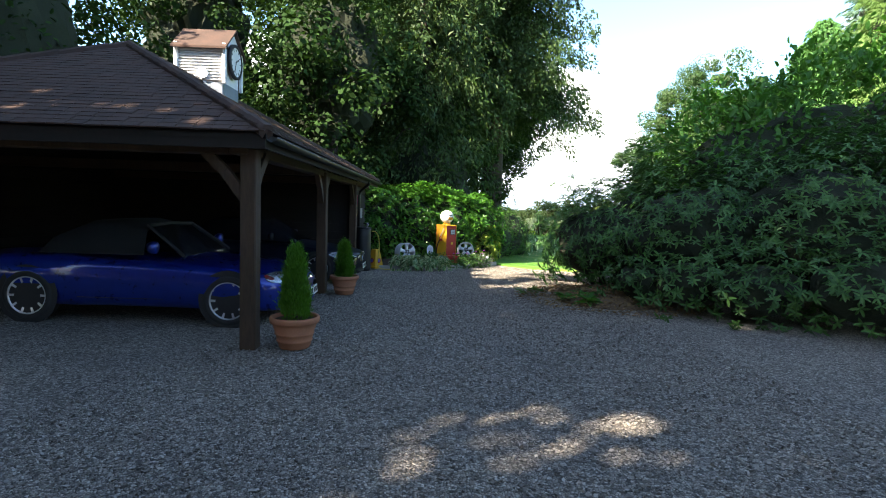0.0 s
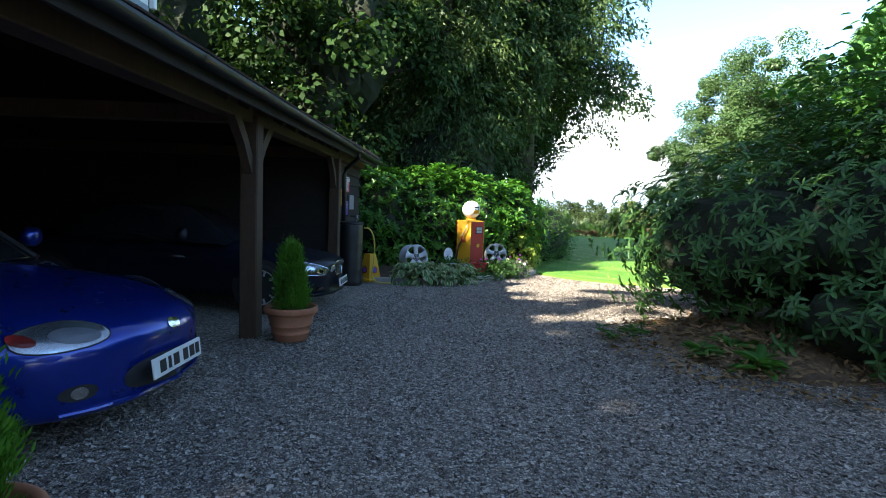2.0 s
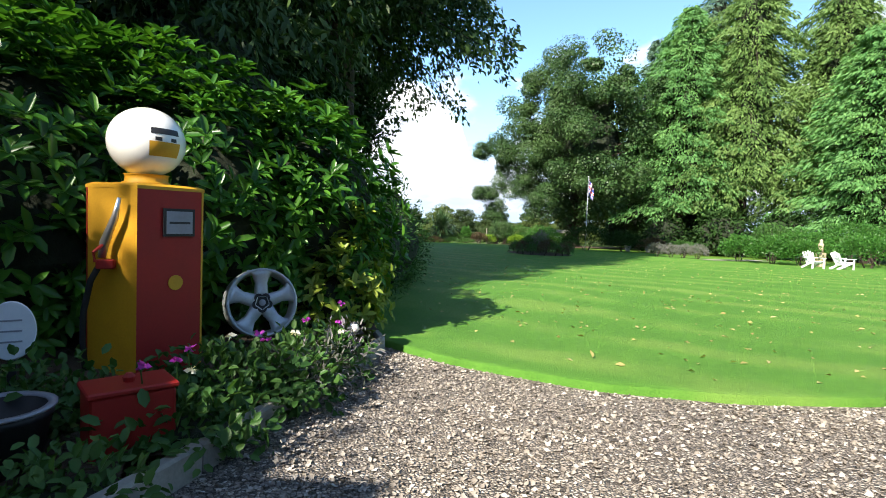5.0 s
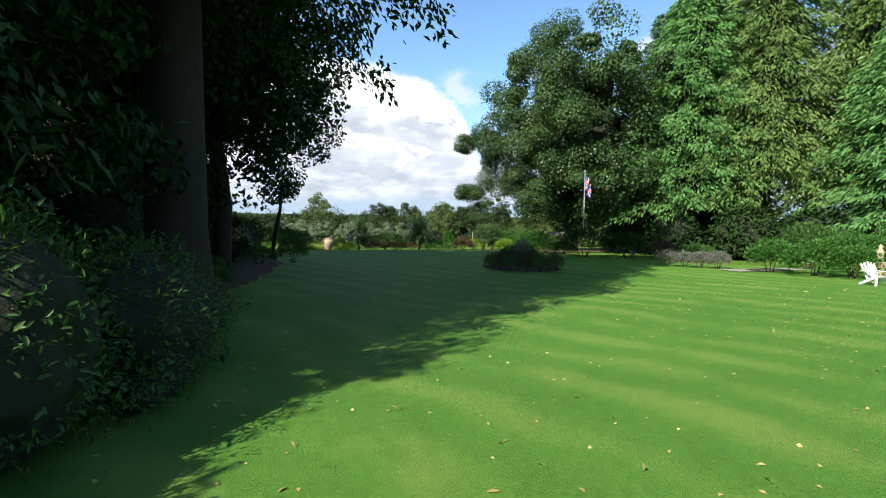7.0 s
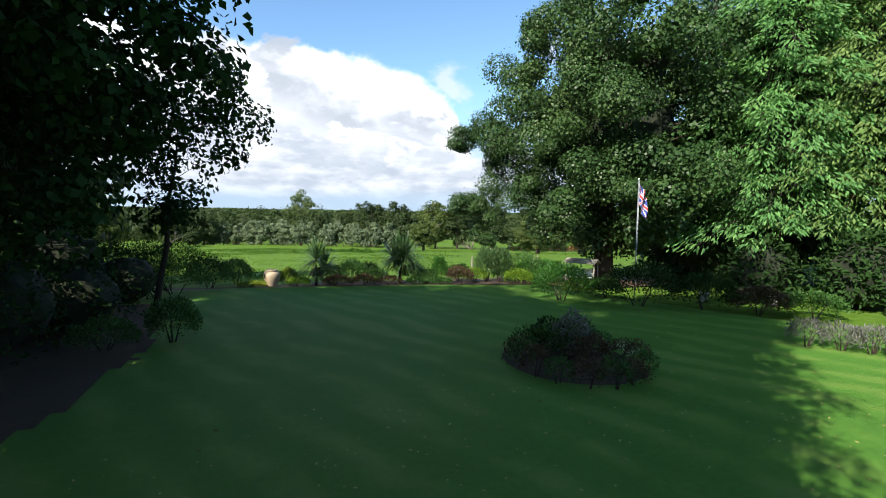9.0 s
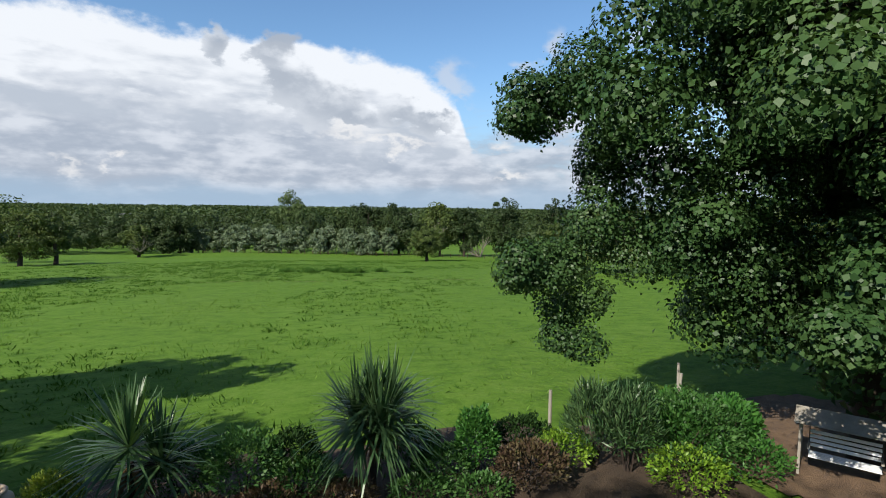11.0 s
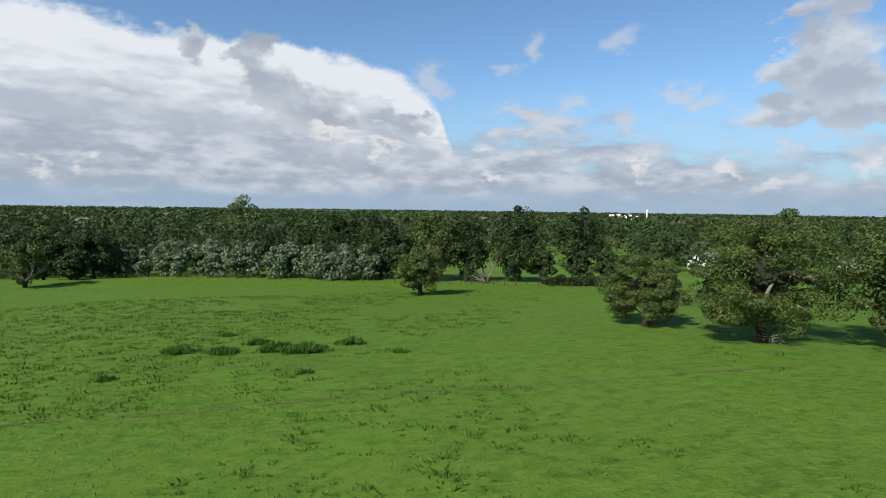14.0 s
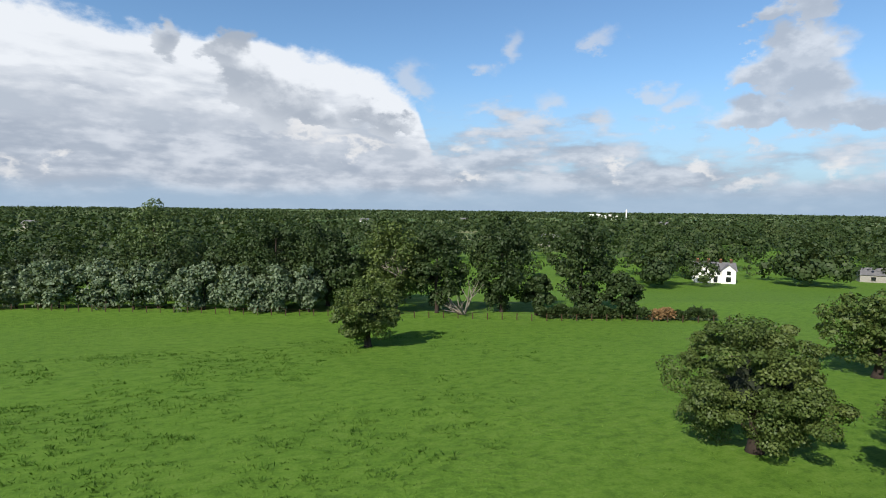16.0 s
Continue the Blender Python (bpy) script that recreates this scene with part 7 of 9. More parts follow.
# the maple by the flagpole
broad_tree("maple", 29.2, 59.1, 19.4, 8.1, M_MAPLE, 230, 420, 0.20, 0.55, 0.05, "large spreading maple beyond the flagpole", seed=1, limbs=30, sub=0.165, drop=0.9, aspect=0.85, rugged=0.20, hollow=0.34, close=(20, 58, 8.5), core=0.40,
           extra=((20.95, 62.28, 3.75, 0.6), (20.85, 62.4, 3.3, 0.55), (21.5, 62.5, 3.7, 0.7), (21.6, 62.4, 3.3, 0.75), (22.2, 62.9, 3.7, 0.7), (22.3, 62.6, 3.5, 0.75), (23.3, 62.8, 4.2, 0.8), (23.2, 62.4, 4.8, 0.95),
                  (22.5, 62.9, 2.3, 0.65), (22.35, 62.8, 1.6, 0.6), (22.9, 62.6, 1.4, 0.7), (22.9, 62.4, 2.7, 0.75), (24.2, 62.0, 3.8, 1.05), (24.4, 61.4, 4.8, 1.1),
                  (23.4, 62.8, 6.3, 0.7), (23.9, 62.7, 6.7, 0.9), (23.4, 62.6, 5.7, 0.75), (24.6, 62.4, 6.6, 1.15), (25.2, 61.8, 5.8, 1.15),
                  (20.45, 61.7, 7.1, 0.55), (21.0, 62.0, 6.95, 0.55), (21.3, 61.9, 7.7, 0.65), (20.7, 61.9, 7.8, 0.55), (22.0, 62.1, 7.6, 0.75), (22.2, 61.8, 8.4, 0.85), (23.0, 61.8, 8.0, 0.95), (23.6, 61.4, 7.4, 1.0), (24.4, 61.0, 8.4, 1.2),
                  (23.2, 61.3, 7.4, 0.95), (24.4, 60.7, 6.9, 1.15), (22.9, 61.5, 6.7, 0.8), (24.5, 60.6, 4.2, 1.05), (25.3, 60.4, 3.5, 1.05),
                  (25.6, 59.6, 5.6), (26.2, 60.6, 4.2), (25.4, 60.8, 5.0), (26.8, 59.8, 6.2), *[(29.3 + (5.0 + 2.2 * (k % 3) / 2) * math.cos(k * 0.62 - 2.6), 59.2 + (5.0 + 2.2 * (k % 3) / 2) * math.sin(k * 0.62 - 2.6), 3.0 + 1.2 * ((k * 7) % 5) / 2) for k in range(14) if k not in (7, 8)]),
           shape=lambda p: p[1] < 3.6 + 0.5 * max(0.0, p[0] + 3.0))

# conifers and shrubs on the far side of the lawn
G = "conifers beyond the lawn"
for i, (x, y, h, r, mat, dr, tp, lab) in enumerate((
        (36.2, 53.6, 17.5, 4.3, M_SPRUCE, 0.30, 0.8, "bright green layered conifer beyond the lawn"), (39.8, 50.5, 21, 4.4, M_SPRUCE2, 0.5, 0.7, "tall olive green conifer with hanging shoots"),
        (43.0, 57.5, 22, 4.4, M_PINE, 0.2, 0.8, "tall blue-green conifer behind the others"), (43.8, 46.0, 19, 4.6, M_SPRUCE2, 0.5, 0.7, "tall olive green conifer with hanging shoots"),
        (41.5, 41.5, 13.5, 4.2, M_SPRUCE, 0.15, 0.7, "light green spreading conifer beyond the lawn"), (47.5, 40.0, 18, 4.6, M_PINE, 0.25, 0.7, "tall blue-green conifer behind the others"),
        (46.5, 34.0, 16, 4.6, M_SPRUCE, 0.25, 0.7, "bright green layered conifer beyond the lawn"), (42.0, 64.0, 19, 4.2, M_PINE, 0.2, 0.8, "tall blue-green conifer behind the others"))):
    conifer("conifer", x, y, h * 1.2, r * 1.3, mat, 38, 12, 44 if i in (2, 5, 6, 7) else 130, 0.54 if i in (2, 5, 6, 7) else 0.37, 0.30, (0.20, 0.24, 0.05, 0.24, 0.14, 0.05, 0.05, 0.05)[i], dr, lab, seed=10 + i, taper=tp * 0.8, group=G, core=0.36, width=0.28)
G = "shrubs beyond the lawn"
for i, (x, y, rx, ry, h, mat, lab) in enumerate((
        (27.6, 39.5, 1.0, 0.9, 1.5, M_YOUNG, "bright green rounded shrub at the lawn edge"), (27.9, 37.7, 1.3, 1.1, 1.5, M_YOUNG, "bright green rounded shrub at the lawn edge"), (29.6, 37.2, 1.7, 1.4, 1.9, M_YOUNG, "tall bright green shrub at the lawn edge"), (28.0, 36.2, 1.0, 0.9, 1.3, M_YOUNG, "bright green rounded shrub at the lawn edge"),
        (31.4, 40.6, 1.8, 1.5, 2.2, M_SHRUB, "tall dark green shrub at the lawn edge"), (30.6, 34.6, 1.6, 1.4, 1.7, M_YOUNG, "bright green rounded shrub at the lawn edge"), (32.4, 36.6, 1.8, 1.6, 2.4, M_YOUNG, "tall bright green shrub at the lawn edge"),
        (36.3, 37.8, 1.7, 1.5, 2.3, M_SHRUB, "green shrub at the lawn edge"), (38, 34.5, 1.8, 1.8, 2.6, M_SHRUB, "green shrub at the lawn edge"),
        (22.8, 53.4, 1.45, 1.3, 1.75, M_YOUNG, "leafy pale green shrub at the lawn end"), (25.2, 51.0, 1.9, 1.5, 1.9, M_DARK, "broad dark evergreen shrub below the flagpole"), (27.4, 49.4, 1.5, 1.3, 1.6, M_DARK, "dark evergreen shrub below the flagpole"),
        (24.9, 55.3, 0.7, 0.6, 0.8, M_VARIEG, "pale variegated shrub by the lawn"), (25.4, 53.6, 0.8, 0.7, 1.0, M_SHRUB, "dark green shrub by the lawn"),
        (28.9, 48.2, 1.2, 1.1, 1.1, M_PURPLE, "low dark purple-leaved shrub below the flagpole"), (30.5, 47.0, 1.2, 1.1, 1.0, M_SHRUB, "low green shrub at the lawn edge"))):
    bush("shrub", x, y, rx, ry, h, mat, int(1500 * max(rx, h)), 0.13, lab, seed=110 + i, group=G)
for i, (x, y) in enumerate(((25.2, 43.4), (25.7, 42.7), (26.1, 42.1), (26.6, 41.5))):
    bush("catmint", x, y, 0.62, 0.55, 0.85, M_LAV, 900, 0.12, "mauve catmint clump at the lawn edge", seed=130 + i, aspect=0.2, up=1.3, group="catmint clumps", category="plant")
sheet("path_gravel", np.arange(26.2, 30.6, 0.4), np.arange(39.9, 41.3, 0.4), 0.07, M_CONC, label="short pale path between the shrubs", category="path")

sheet("leaf_litter", np.arange(-4.0, 7.0, 0.25), np.arange(31.0, 57.0, 0.25), 0.055, M_SOIL, keep=lambda x, y: x < np.interp(y, (31, 35, 38, 42, 48, 54, 57), (3.8, 4.0, 5.0, 5.6, 6.4, 6.2, 5.2)) + 0.4 * noise.noise(Vector((x * 0.7, y * 0.7, 5))), label="bare dark earth and litter under the trees", category="soil")

# island bed on the lawn
tagged(part("bed_soil_island", lathe([(0.0, 0.10), (1.2, 0.09), (1.75, 0.03)], 30, m=Matrix.Translation((17.3, 43.9, float(gz(17, 44)) + 0.03)) @ Matrix.Diagonal((1.0, 1.25, 1, 1))), M_SOIL, None), "dark soil of the island flower bed", "soil", kind="structure")
for i in range(15):
    a = i / 15 * 6.283
    mat, lab = ((M_PURPLE, "dark purple bedding plant edging the island bed"), (M_SHRUB, "green bedding plant edging the island bed"))[i % 2]
    bush("bedding_plant", 17.1 + 1.4 * math.cos(a), 43.4 + 1.8 * math.sin(a), 0.38, 0.38, 0.66 + 0.08 * (i % 3), mat, 520, 0.07, lab, seed=150 + i, category="plant", group="island bed plants", twigs=2)
for i, (dx, dy, h, mat) in enumerate(((0, 0, 1.35, M_LAV), (0.5, 0.6, 1.1, M_SHRUB), (-0.5, 0.4, 1.0, M_SHRUB), (0.1, -0.7, 0.85, M_PURPLE), (-0.2, 0.9, 1.0, M_DARK))):
    bush("bedding_plant", 17.3 + dx, 43.9 + dy, 0.55, 0.55, h, mat, 800, 0.10, "taller plant in the middle of the island bed", seed=170 + i, category="plant", group="island bed plants", twigs=3)
for i, (x, y) in enumerate(((18.35, 42.9), (18.6, 43.5))):
    f = empty("white_flower_clump", x, y, float(gz(x, y)) + 0.05, 0, "small clump of white flowers in the island bed", "flower", "island bed plants")
    RNG = np.random.default_rng(180 + i)
    quads_mesh("petals", leaves(RNG.normal(size=(60, 3)) * (0.1, 0.1, 0.05) + (0, 0, 0.42), RNG.normal(size=(60, 3)), 0.06, 0.05), M_WHITEPETAL, f)
    part("stalk", pipe([(0, 0, -0.05), (0, 0, 0.42)], 0.01, 6), M_SHRUB, f)

# ---- border at the field's edge ----
sheet("border_soil", np.arange(2.0, 25.5, 0.5), np.arange(58.5, 65.5, 0.5), 0.02, M_SOIL, keep=lambda x, y: y > np.interp(x, (2.9, 8, 14, 18, 22, 25.5, 27), (60.9, 61.2, 60.6, 60.2, 59.2, 58.2, 58)) and y < 64.2 + 0.3 * math.sin(x), label="dark planted soil of the field border", category="soil")
sheet("mulch", np.arange(24.0, 36.0, 0.25), np.arange(54.0, 67.0, 0.25), 0.012, M_MULCH, keep=lambda x, y: (x - 30.2) ** 2 / 23 + (y - 59.8) ** 2 / 16 < 1 and y > 57.0, label="red-brown bark mulch under the maple", category="mulch")


def cordyline(x, y, trunk_h, length, heads, seed, label):
    global RNG
    RNG = np.random.default_rng(seed)
    c = empty("cordyline", x, y, float(gz(x, y)), 0, label, "palm", "cordylines")
    part("trunk", pipe([(0, 0, -0.1), (0.02, 0, trunk_h * 0.5), (0, 0.02, trunk_h)], [0.09, 0.07, 0.07], 9), M_BARK, c, smooth=True)
    for hx, hy, hz in heads:
        n = 130
        if hx or hy:
            part("trunk", pipe([(0, 0, trunk_h * 0.75), (hx * 0.6, hy * 0.6, trunk_h * 0.9), (hx, hy, trunk_h + hz)], [0.06, 0.055, 0.05], 8), M_BARK, c, smooth=True)
        az, el = RNG.random(n) * 6.283, np.radians(RNG.random(n) * 115 - 30)
        d = np.stack((np.cos(az) * np.cos(el), np.sin(az) * np.cos(el), np.sin(el)), 1)
        side = np.stack((-np.sin(az), np.cos(az), 0 * az), 1)
        L = length * (0.75 + 0.4 * RNG.random(n))
        w = 0.028
        base = np.array((hx, hy, trunk_h + hz)) + d * 0.05
        rows = []
        for f, wf in ((0.0, 0.7), (0.35, 1.0), (0.7, 0.8), (1.0, 0.08)):
            p = base + d * (L * f)[:, None]
            p[:, 2] -= (0.16 + 0.14 * RNG.random(n)) * L * f * f * np.cos(el) * 1.4
            rows += [p - side * w * wf, p + side * w * wf]
        v = np.stack(rows, 1)
        for one in v:
            fr = link_mesh("frond", one, [(0, 1, 3, 2), (2, 3, 5, 4), (4, 5, 7, 6)], M_CORDY, c)
    n = 50
    az = RNG.random(n) * 6.283
    d = np.stack((np.cos(az) * 0.55, np.sin(az) * 0.55, -0.8 + 0 * az), 1)
    quads_mesh("dry_fronds", leaves(np.tile((0, 0, trunk_h * 1.0), (n, 1)), d, length * 0.6, 0.05), M_DEADLEAF, c, "hanging dry brown fronds")["kind"] = "stuff"


cordyline(17.06, 61.6, 1.45, 1.4, ((0, 0, 0.35), (0.42, 0.15, 0.25), (0.1, -0.35, 0.05), (-0.28, 0.2, 0.0)), 201, "many-headed green cordyline palm in the border")
cordyline(12.35, 61.9, 1.15, 1.45, ((0, 0, 0.3), (0.5, 0.2, -0.2)), 202, "young cordyline palm with stiff upright fronds")


def big_jar():
    j = empty("garden_jar", 10.02, 61.9, float(gz(10, 62)) + 0.02, 0, "large pale clay jar on its foot in the border", "jar")
    j.scale = (1.22, 1.22, 1.22)
    part("body", lathe([(0.0, 0.0), (0.17, 0.0), (0.20, 0.06), (0.33, 0.32), (0.37, 0.50), (0.345, 0.62), (0.25, 0.70), (0.0, 0.69)], 32), M_JAR, j, smooth=True)
    part("rim", lathe([(0.20, 0.69), (0.25, 0.70), (0.285, 0.735), (0.26, 0.76), (0.21, 0.75), (0.20, 0.69)], 32), M_JAR, j, smooth=True)


big_jar()
G = "border shrubs"
for i, (x, y, rx, ry, h, mat, lab) in enumerate((
        (14.4, 62.1, 0.8, 0.7, 1.4, M_SHRUB, "dark rounded border shrub"), (5.2, 60.8, 2.2, 1.5, 2.4, M_DARK, "big dark evergreen border shrub"), (3.2, 62.6, 2.2, 1.6, 2.6, M_DARK, "big dark evergreen border shrub"), (13.2, 62.6, 0.7, 0.6, 1.1, M_SHRUB, "dark rounded border shrub"), (15.4, 62.4, 0.6, 0.6, 1.2, M_DARK, "dark rounded border shrub"), (18.0, 62.2, 0.6, 0.6, 1.1, M_SHRUB, "low rounded green border shrub"), (20.9, 62.0, 0.6, 0.6, 1.0, M_DARK, "dark rounded border shrub"), (15.6, 61.6, 0.6, 0.5, 0.9, M_SHRUB, "low green border shrub"), (13.4, 61.0, 0.6, 0.5, 0.6, M_PURPLE, "low dark border plant"),
        (18.6, 61.4, 0.5, 0.5, 0.8, M_SHRUB, "low green border shrub"), (19.5, 61.6, 0.45, 0.45, 1.5, M_YOUNG, "upright bright green border shrub"), (20.4, 60.6, 0.65, 0.55, 0.95, M_PURPLE, "dark purple-leaved border shrub"),
        (21.6, 61.2, 0.55, 0.5, 0.85, M_LIME, "lime yellow border shrub"), (24.2, 60.4, 1.5, 1.2, 1.7, M_SHRUB, "broad green border shrub"), (23.6, 59.4, 0.7, 0.6, 0.9, M_LIME, "lime yellow border shrub"),
        (25.4, 59.5, 0.8, 0.6, 0.8, M_YOUNG, "leafy bright green border plant"), (10.9, 62.3, 0.4, 0.4, 0.95, M_VARIEG, "variegated shrub beside the jar"), (11.4, 61.6, 0.5, 0.4, 0.5, M_LIME, "pale strappy plant beside the jar"),
        (9.0, 61.9, 0.6, 0.4, 0.3, M_VARIEG, "low pale edging plant in the border"), (16.3, 61.0, 0.55, 0.4, 0.5, M_PURPLE, "low dark border plant"), (6.9, 62.0, 1.2, 1.0, 1.6, M_SHRUB, "dark rounded border shrub"), (8.1, 63.4, 0.8, 0.7, 1.5, M_SHRUB, "dark rounded border shrub"),
        (14.9, 61.2, 0.5, 0.4, 0.6, M_PURPLE, "low dark border plant"), (17.9, 60.8, 0.5, 0.4, 0.45, M_SHRUB, "low green border shrub"), (19.2, 60.5, 0.5, 0.4, 0.4, M_SHRUB, "low green border shrub"))):
    bush("border_shrub", x, y, rx * (1.3 if h < 1.2 else 1.1), ry * 1.25, h, mat, int(1900 * max(rx, h)), 0.10, lab, seed=210 + i, group=G, twigs=3)
for i, (x, y, h) in enumerate(((24.9, 61.2, 1.0), (25.9, 60.5, 1.25), (26.8, 61.3, 1.1), (25.7, 62.0, 1.2), (24.0, 61.9, 0.9))):
    bush("border_shrub", x, y, 0.85, 0.75, h, M_YOUNG, 1700, 0.13, "broad-leaved bright green border shrub", seed=260 + i, group=G, twigs=3)
for i, (x, y) in enumerate(((22.3, 61.0), (22.9, 60.5))):
    bush("bamboo", x, y, 0.75, 0.65, 2.0, M_CORDY, 1700, 0.22, "feathery green bamboo clump in the border", seed=240 + i, aspect=0.13, up=1.1, category="bamboo", group="bamboo clumps")
for i, (x, y, lean) in enumerate(((26.2, 62.6, 0.12), (27.2, 63.6, -0.05), (21.9, 62.4, 0.0))):
    tagged(part("timber_stake", pipe([(x, y, float(gz(x, y)) - 0.1), (x + lean, y, float(gz(x, y)) + 1.5)], [0.05, 0.045], 8), M_GREYWOOD, None), "grey timber stake in the border", "stake", "border stakes")


# ---- swing seat under the maple ----
def swing_seat():
    s = empty("swing_seat", 27.4, 58.7, float(gz(27.4, 58.7)), -56, "timber garden swing seat with a small roof", "swing seat")
    s.scale = (0.86, 0.86, 0.92)
    for x in (-0.98, 0.98):
        for y, dy in ((-0.42, 0.12), (0.42, -0.12)):
            part("leg", bar((x, y, -0.05), (x, y + dy, 1.50), 0.07, 0.07, bevel=0.006), M_GREYWOOD, s)
        part("side_rail", bar((x, -0.4, 0.35), (x, 0.4, 0.35), 0.05, 0.07), M_GREYWOOD, s)
    part("roof", roof_slab((-1.12, -0.62, 1.40), (1.12, -0.62, 1.40), (1.12, 0.0, 1.66), (-1.12, 0.0, 1.66), 0.03), M_GREYWOOD, s, "boarded roof slope")
    part("roof", roof_slab((-1.12, 0.0, 1.66), (1.12, 0.0, 1.66), (1.12, 0.62, 1.40), (-1.12, 0.62, 1.40), 0.03), M_GREYWOOD, s)
    part("top_beam", bar((-1.05, 0, 1.50), (1.05, 0, 1.50), 0.08, 0.1), M_GREYWOOD, s)
    for k in range(5):
        part("seat_slat", box(-0.78, -0.26 + 0.1 * k, 0.44, 0.78, -0.18 + 0.1 * k, 0.465, 0.004), M_WHITE, s)
    for k in range(4):
        part("back_slat", box(-0.78, 0.26 + 0.03 * k, 0.56 + 0.11 * k, 0.78, 0.285 + 0.03 * k, 0.64 + 0.11 * k, 0.004), M_WHITE, s)
    for x in (-0.78, 0.78):
        part("arm", bar((x, -0.26, 0.66), (x, 0.30, 0.66), 0.06, 0.03), M_GREYWOOD, s)
        part("rope", pipe([(x, -0.2, 0.45), (x, 0.0, 1.47)], 0.01, 6), M_BLACK, s)
        part("rope", pipe([(x, 0.25, 0.60), (x, 0.0, 1.47)], 0.01, 6), M_BLACK, s)


swing_seat()


# ---- flagpole ----
def flagpole():
    x, y = 25.82, 52.06
    f = empty("flagpole", x, y, float(gz(x, y)), 0, "white flagpole with a limp red, white and blue flag", "flagpole")
    h = 4.62 - float(gz(x, y))
    part("pole", pipe([(0, 0, -0.2), (0, 0, h)], [0.028, 0.020], 10), M_LEAD, f, smooth=True)
    part("finial", lathe([(0.0, h), (0.03, h), (0.05, h + 0.03), (0.03, h + 0.07), (0.0, h + 0.08)], 14), M_WHITE, f, smooth=True)
    part("halyard", pipe([(0.05, 0, 0.9), (0.045, 0, h - 0.05)], 0.006, 5), M_WHITE, f)
    n, m = 20, 26
    bm = bmesh.new()
    grid = []
    for j in range(m + 1):
        row = []
        for i in range(n + 1):
            u, v = i / n, j / m
            fx = 0.06 + 0.46 * u * (1 - 0.25 * v)
            fz = h - 0.12 - 1.0 * v - 0.72 * u
            row.append(bm.verts.new((fx, 0.09 * math.sin(9 * u + 3 * v) * (0.3 + u), fz)))
        grid.append(row)
    for j in range(m):
        for i in range(n):
            u, v = (i + 0.5) / n, (j + 0.5) / m
            q = bm.faces.new((grid[j][i], grid[j][i + 1], grid[j + 1][i + 1], grid[j + 1][i]))
            dx, dy = abs(u - 0.5), abs(v - 0.5)
            diag = min(abs(u - v), abs(u - (1 - v)))
            q.material_index = 1 if dx < 0.06 or dy < 0.07 else 2 if dx < 0.10 or dy < 0.11 else 1 if diag < 0.025 else 2 if diag < 0.06 else 0
    part("flag", bm, [M_FLAGBLUE, M_FLAGRED, M_FLAGWHITE], f, "limp flag in red, white and blue", True)


flagpole()


# ---- white garden chairs, statue, seating in the shade ----
def garden_chair(x, y, turn):
    c = empty("garden_chair", x, y, float(gz(x, y)) + 0.045, turn, "white slatted low garden armchair on the lawn", "chair", "white lawn chairs")
    for k in range(6):
        part("seat_slat", bar((-0.27, -0.30 + 0.1 * k, 0.38 - 0.03 * k), (0.27, -0.30 + 0.1 * k, 0.38 - 0.03 * k), 0.085, 0.02), M_WHITE, c)
    for k in range(5):
        xx = -0.22 + 0.11 * k
        part("back_slat", bar((xx, 0.20, 0.24), (xx * 1.25, 0.52, 0.92 - 0.04 * abs(k - 2)), 0.09, 0.02, up=(1, 0, 0)), M_WHITE, c)
    for s in (-1, 1):
        part("front_leg", bar((s * 0.31, -0.30, 0.0), (s * 0.31, -0.30, 0.55), 0.09, 0.03), M_WHITE, c)
        part("back_leg", bar((s * 0.28, -0.32, 0.40), (s * 0.28, 0.52, 0.0), 0.03, 0.10), M_WHITE, c)
        part("armrest", box(s * 0.34 - 0.06, -0.36, 0.55, s * 0.34 + 0.06, 0.36, 0.575, 0.005), M_WHITE, c)
    c.scale = (0.86, 0.86, 0.86)
    part("back_rail", bar((-0.28, 0.40, 0.62), (0.28, 0.40, 0.62), 0.06, 0.025), M_WHITE, c)


garden_chair(26.0, 34.0, -15)
garden_chair(26.9, 33.3, 70)
st = empty("garden_statue", 28.6, 35.6, float(gz(28.6, 35.6)), 0, "small stone statue on a plinth among the shrubs", "statue")
part("plinth", box(-0.18, -0.18, -0.05, 0.18, 0.18, 0.75, 0.02), M_JAR, st)
part("figure", lathe([(0.0, 0.75), (0.14, 0.75), (0.10, 1.0), (0.13, 1.15), (0.06, 1.28), (0.08, 1.36), (0.0, 1.45)], 16), M_JAR, st, smooth=True)
for i, (x, y) in enumerate(((29.4, 51.5), (30.6, 50.6), (31.6, 49.6))):
    p = empty("planter", x, y, float(gz(x, y)), 0, "pale stone planter in the deep shade", "planter", "planters in the shade")
    part("urn", lathe([(0.0, 0.0), (0.2, 0.0), (0.14, 0.1), (0.26, 0.42), (0.3, 0.45), (0.27, 0.47), (0.0, 0.44)], 20), M_CONC, p, smooth=True)
    RNG = np.random.default_rng(300 + i)
    quads_mesh("plant", leaves(RNG.normal(size=(90, 3)) * (0.16, 0.16, 0.1) + (0, 0, 0.55), RNG.normal(size=(90, 3)) + (0, 0, 0.6), 0.14, 0.06), M_SHRUB, p)["kind"] = "stuff"

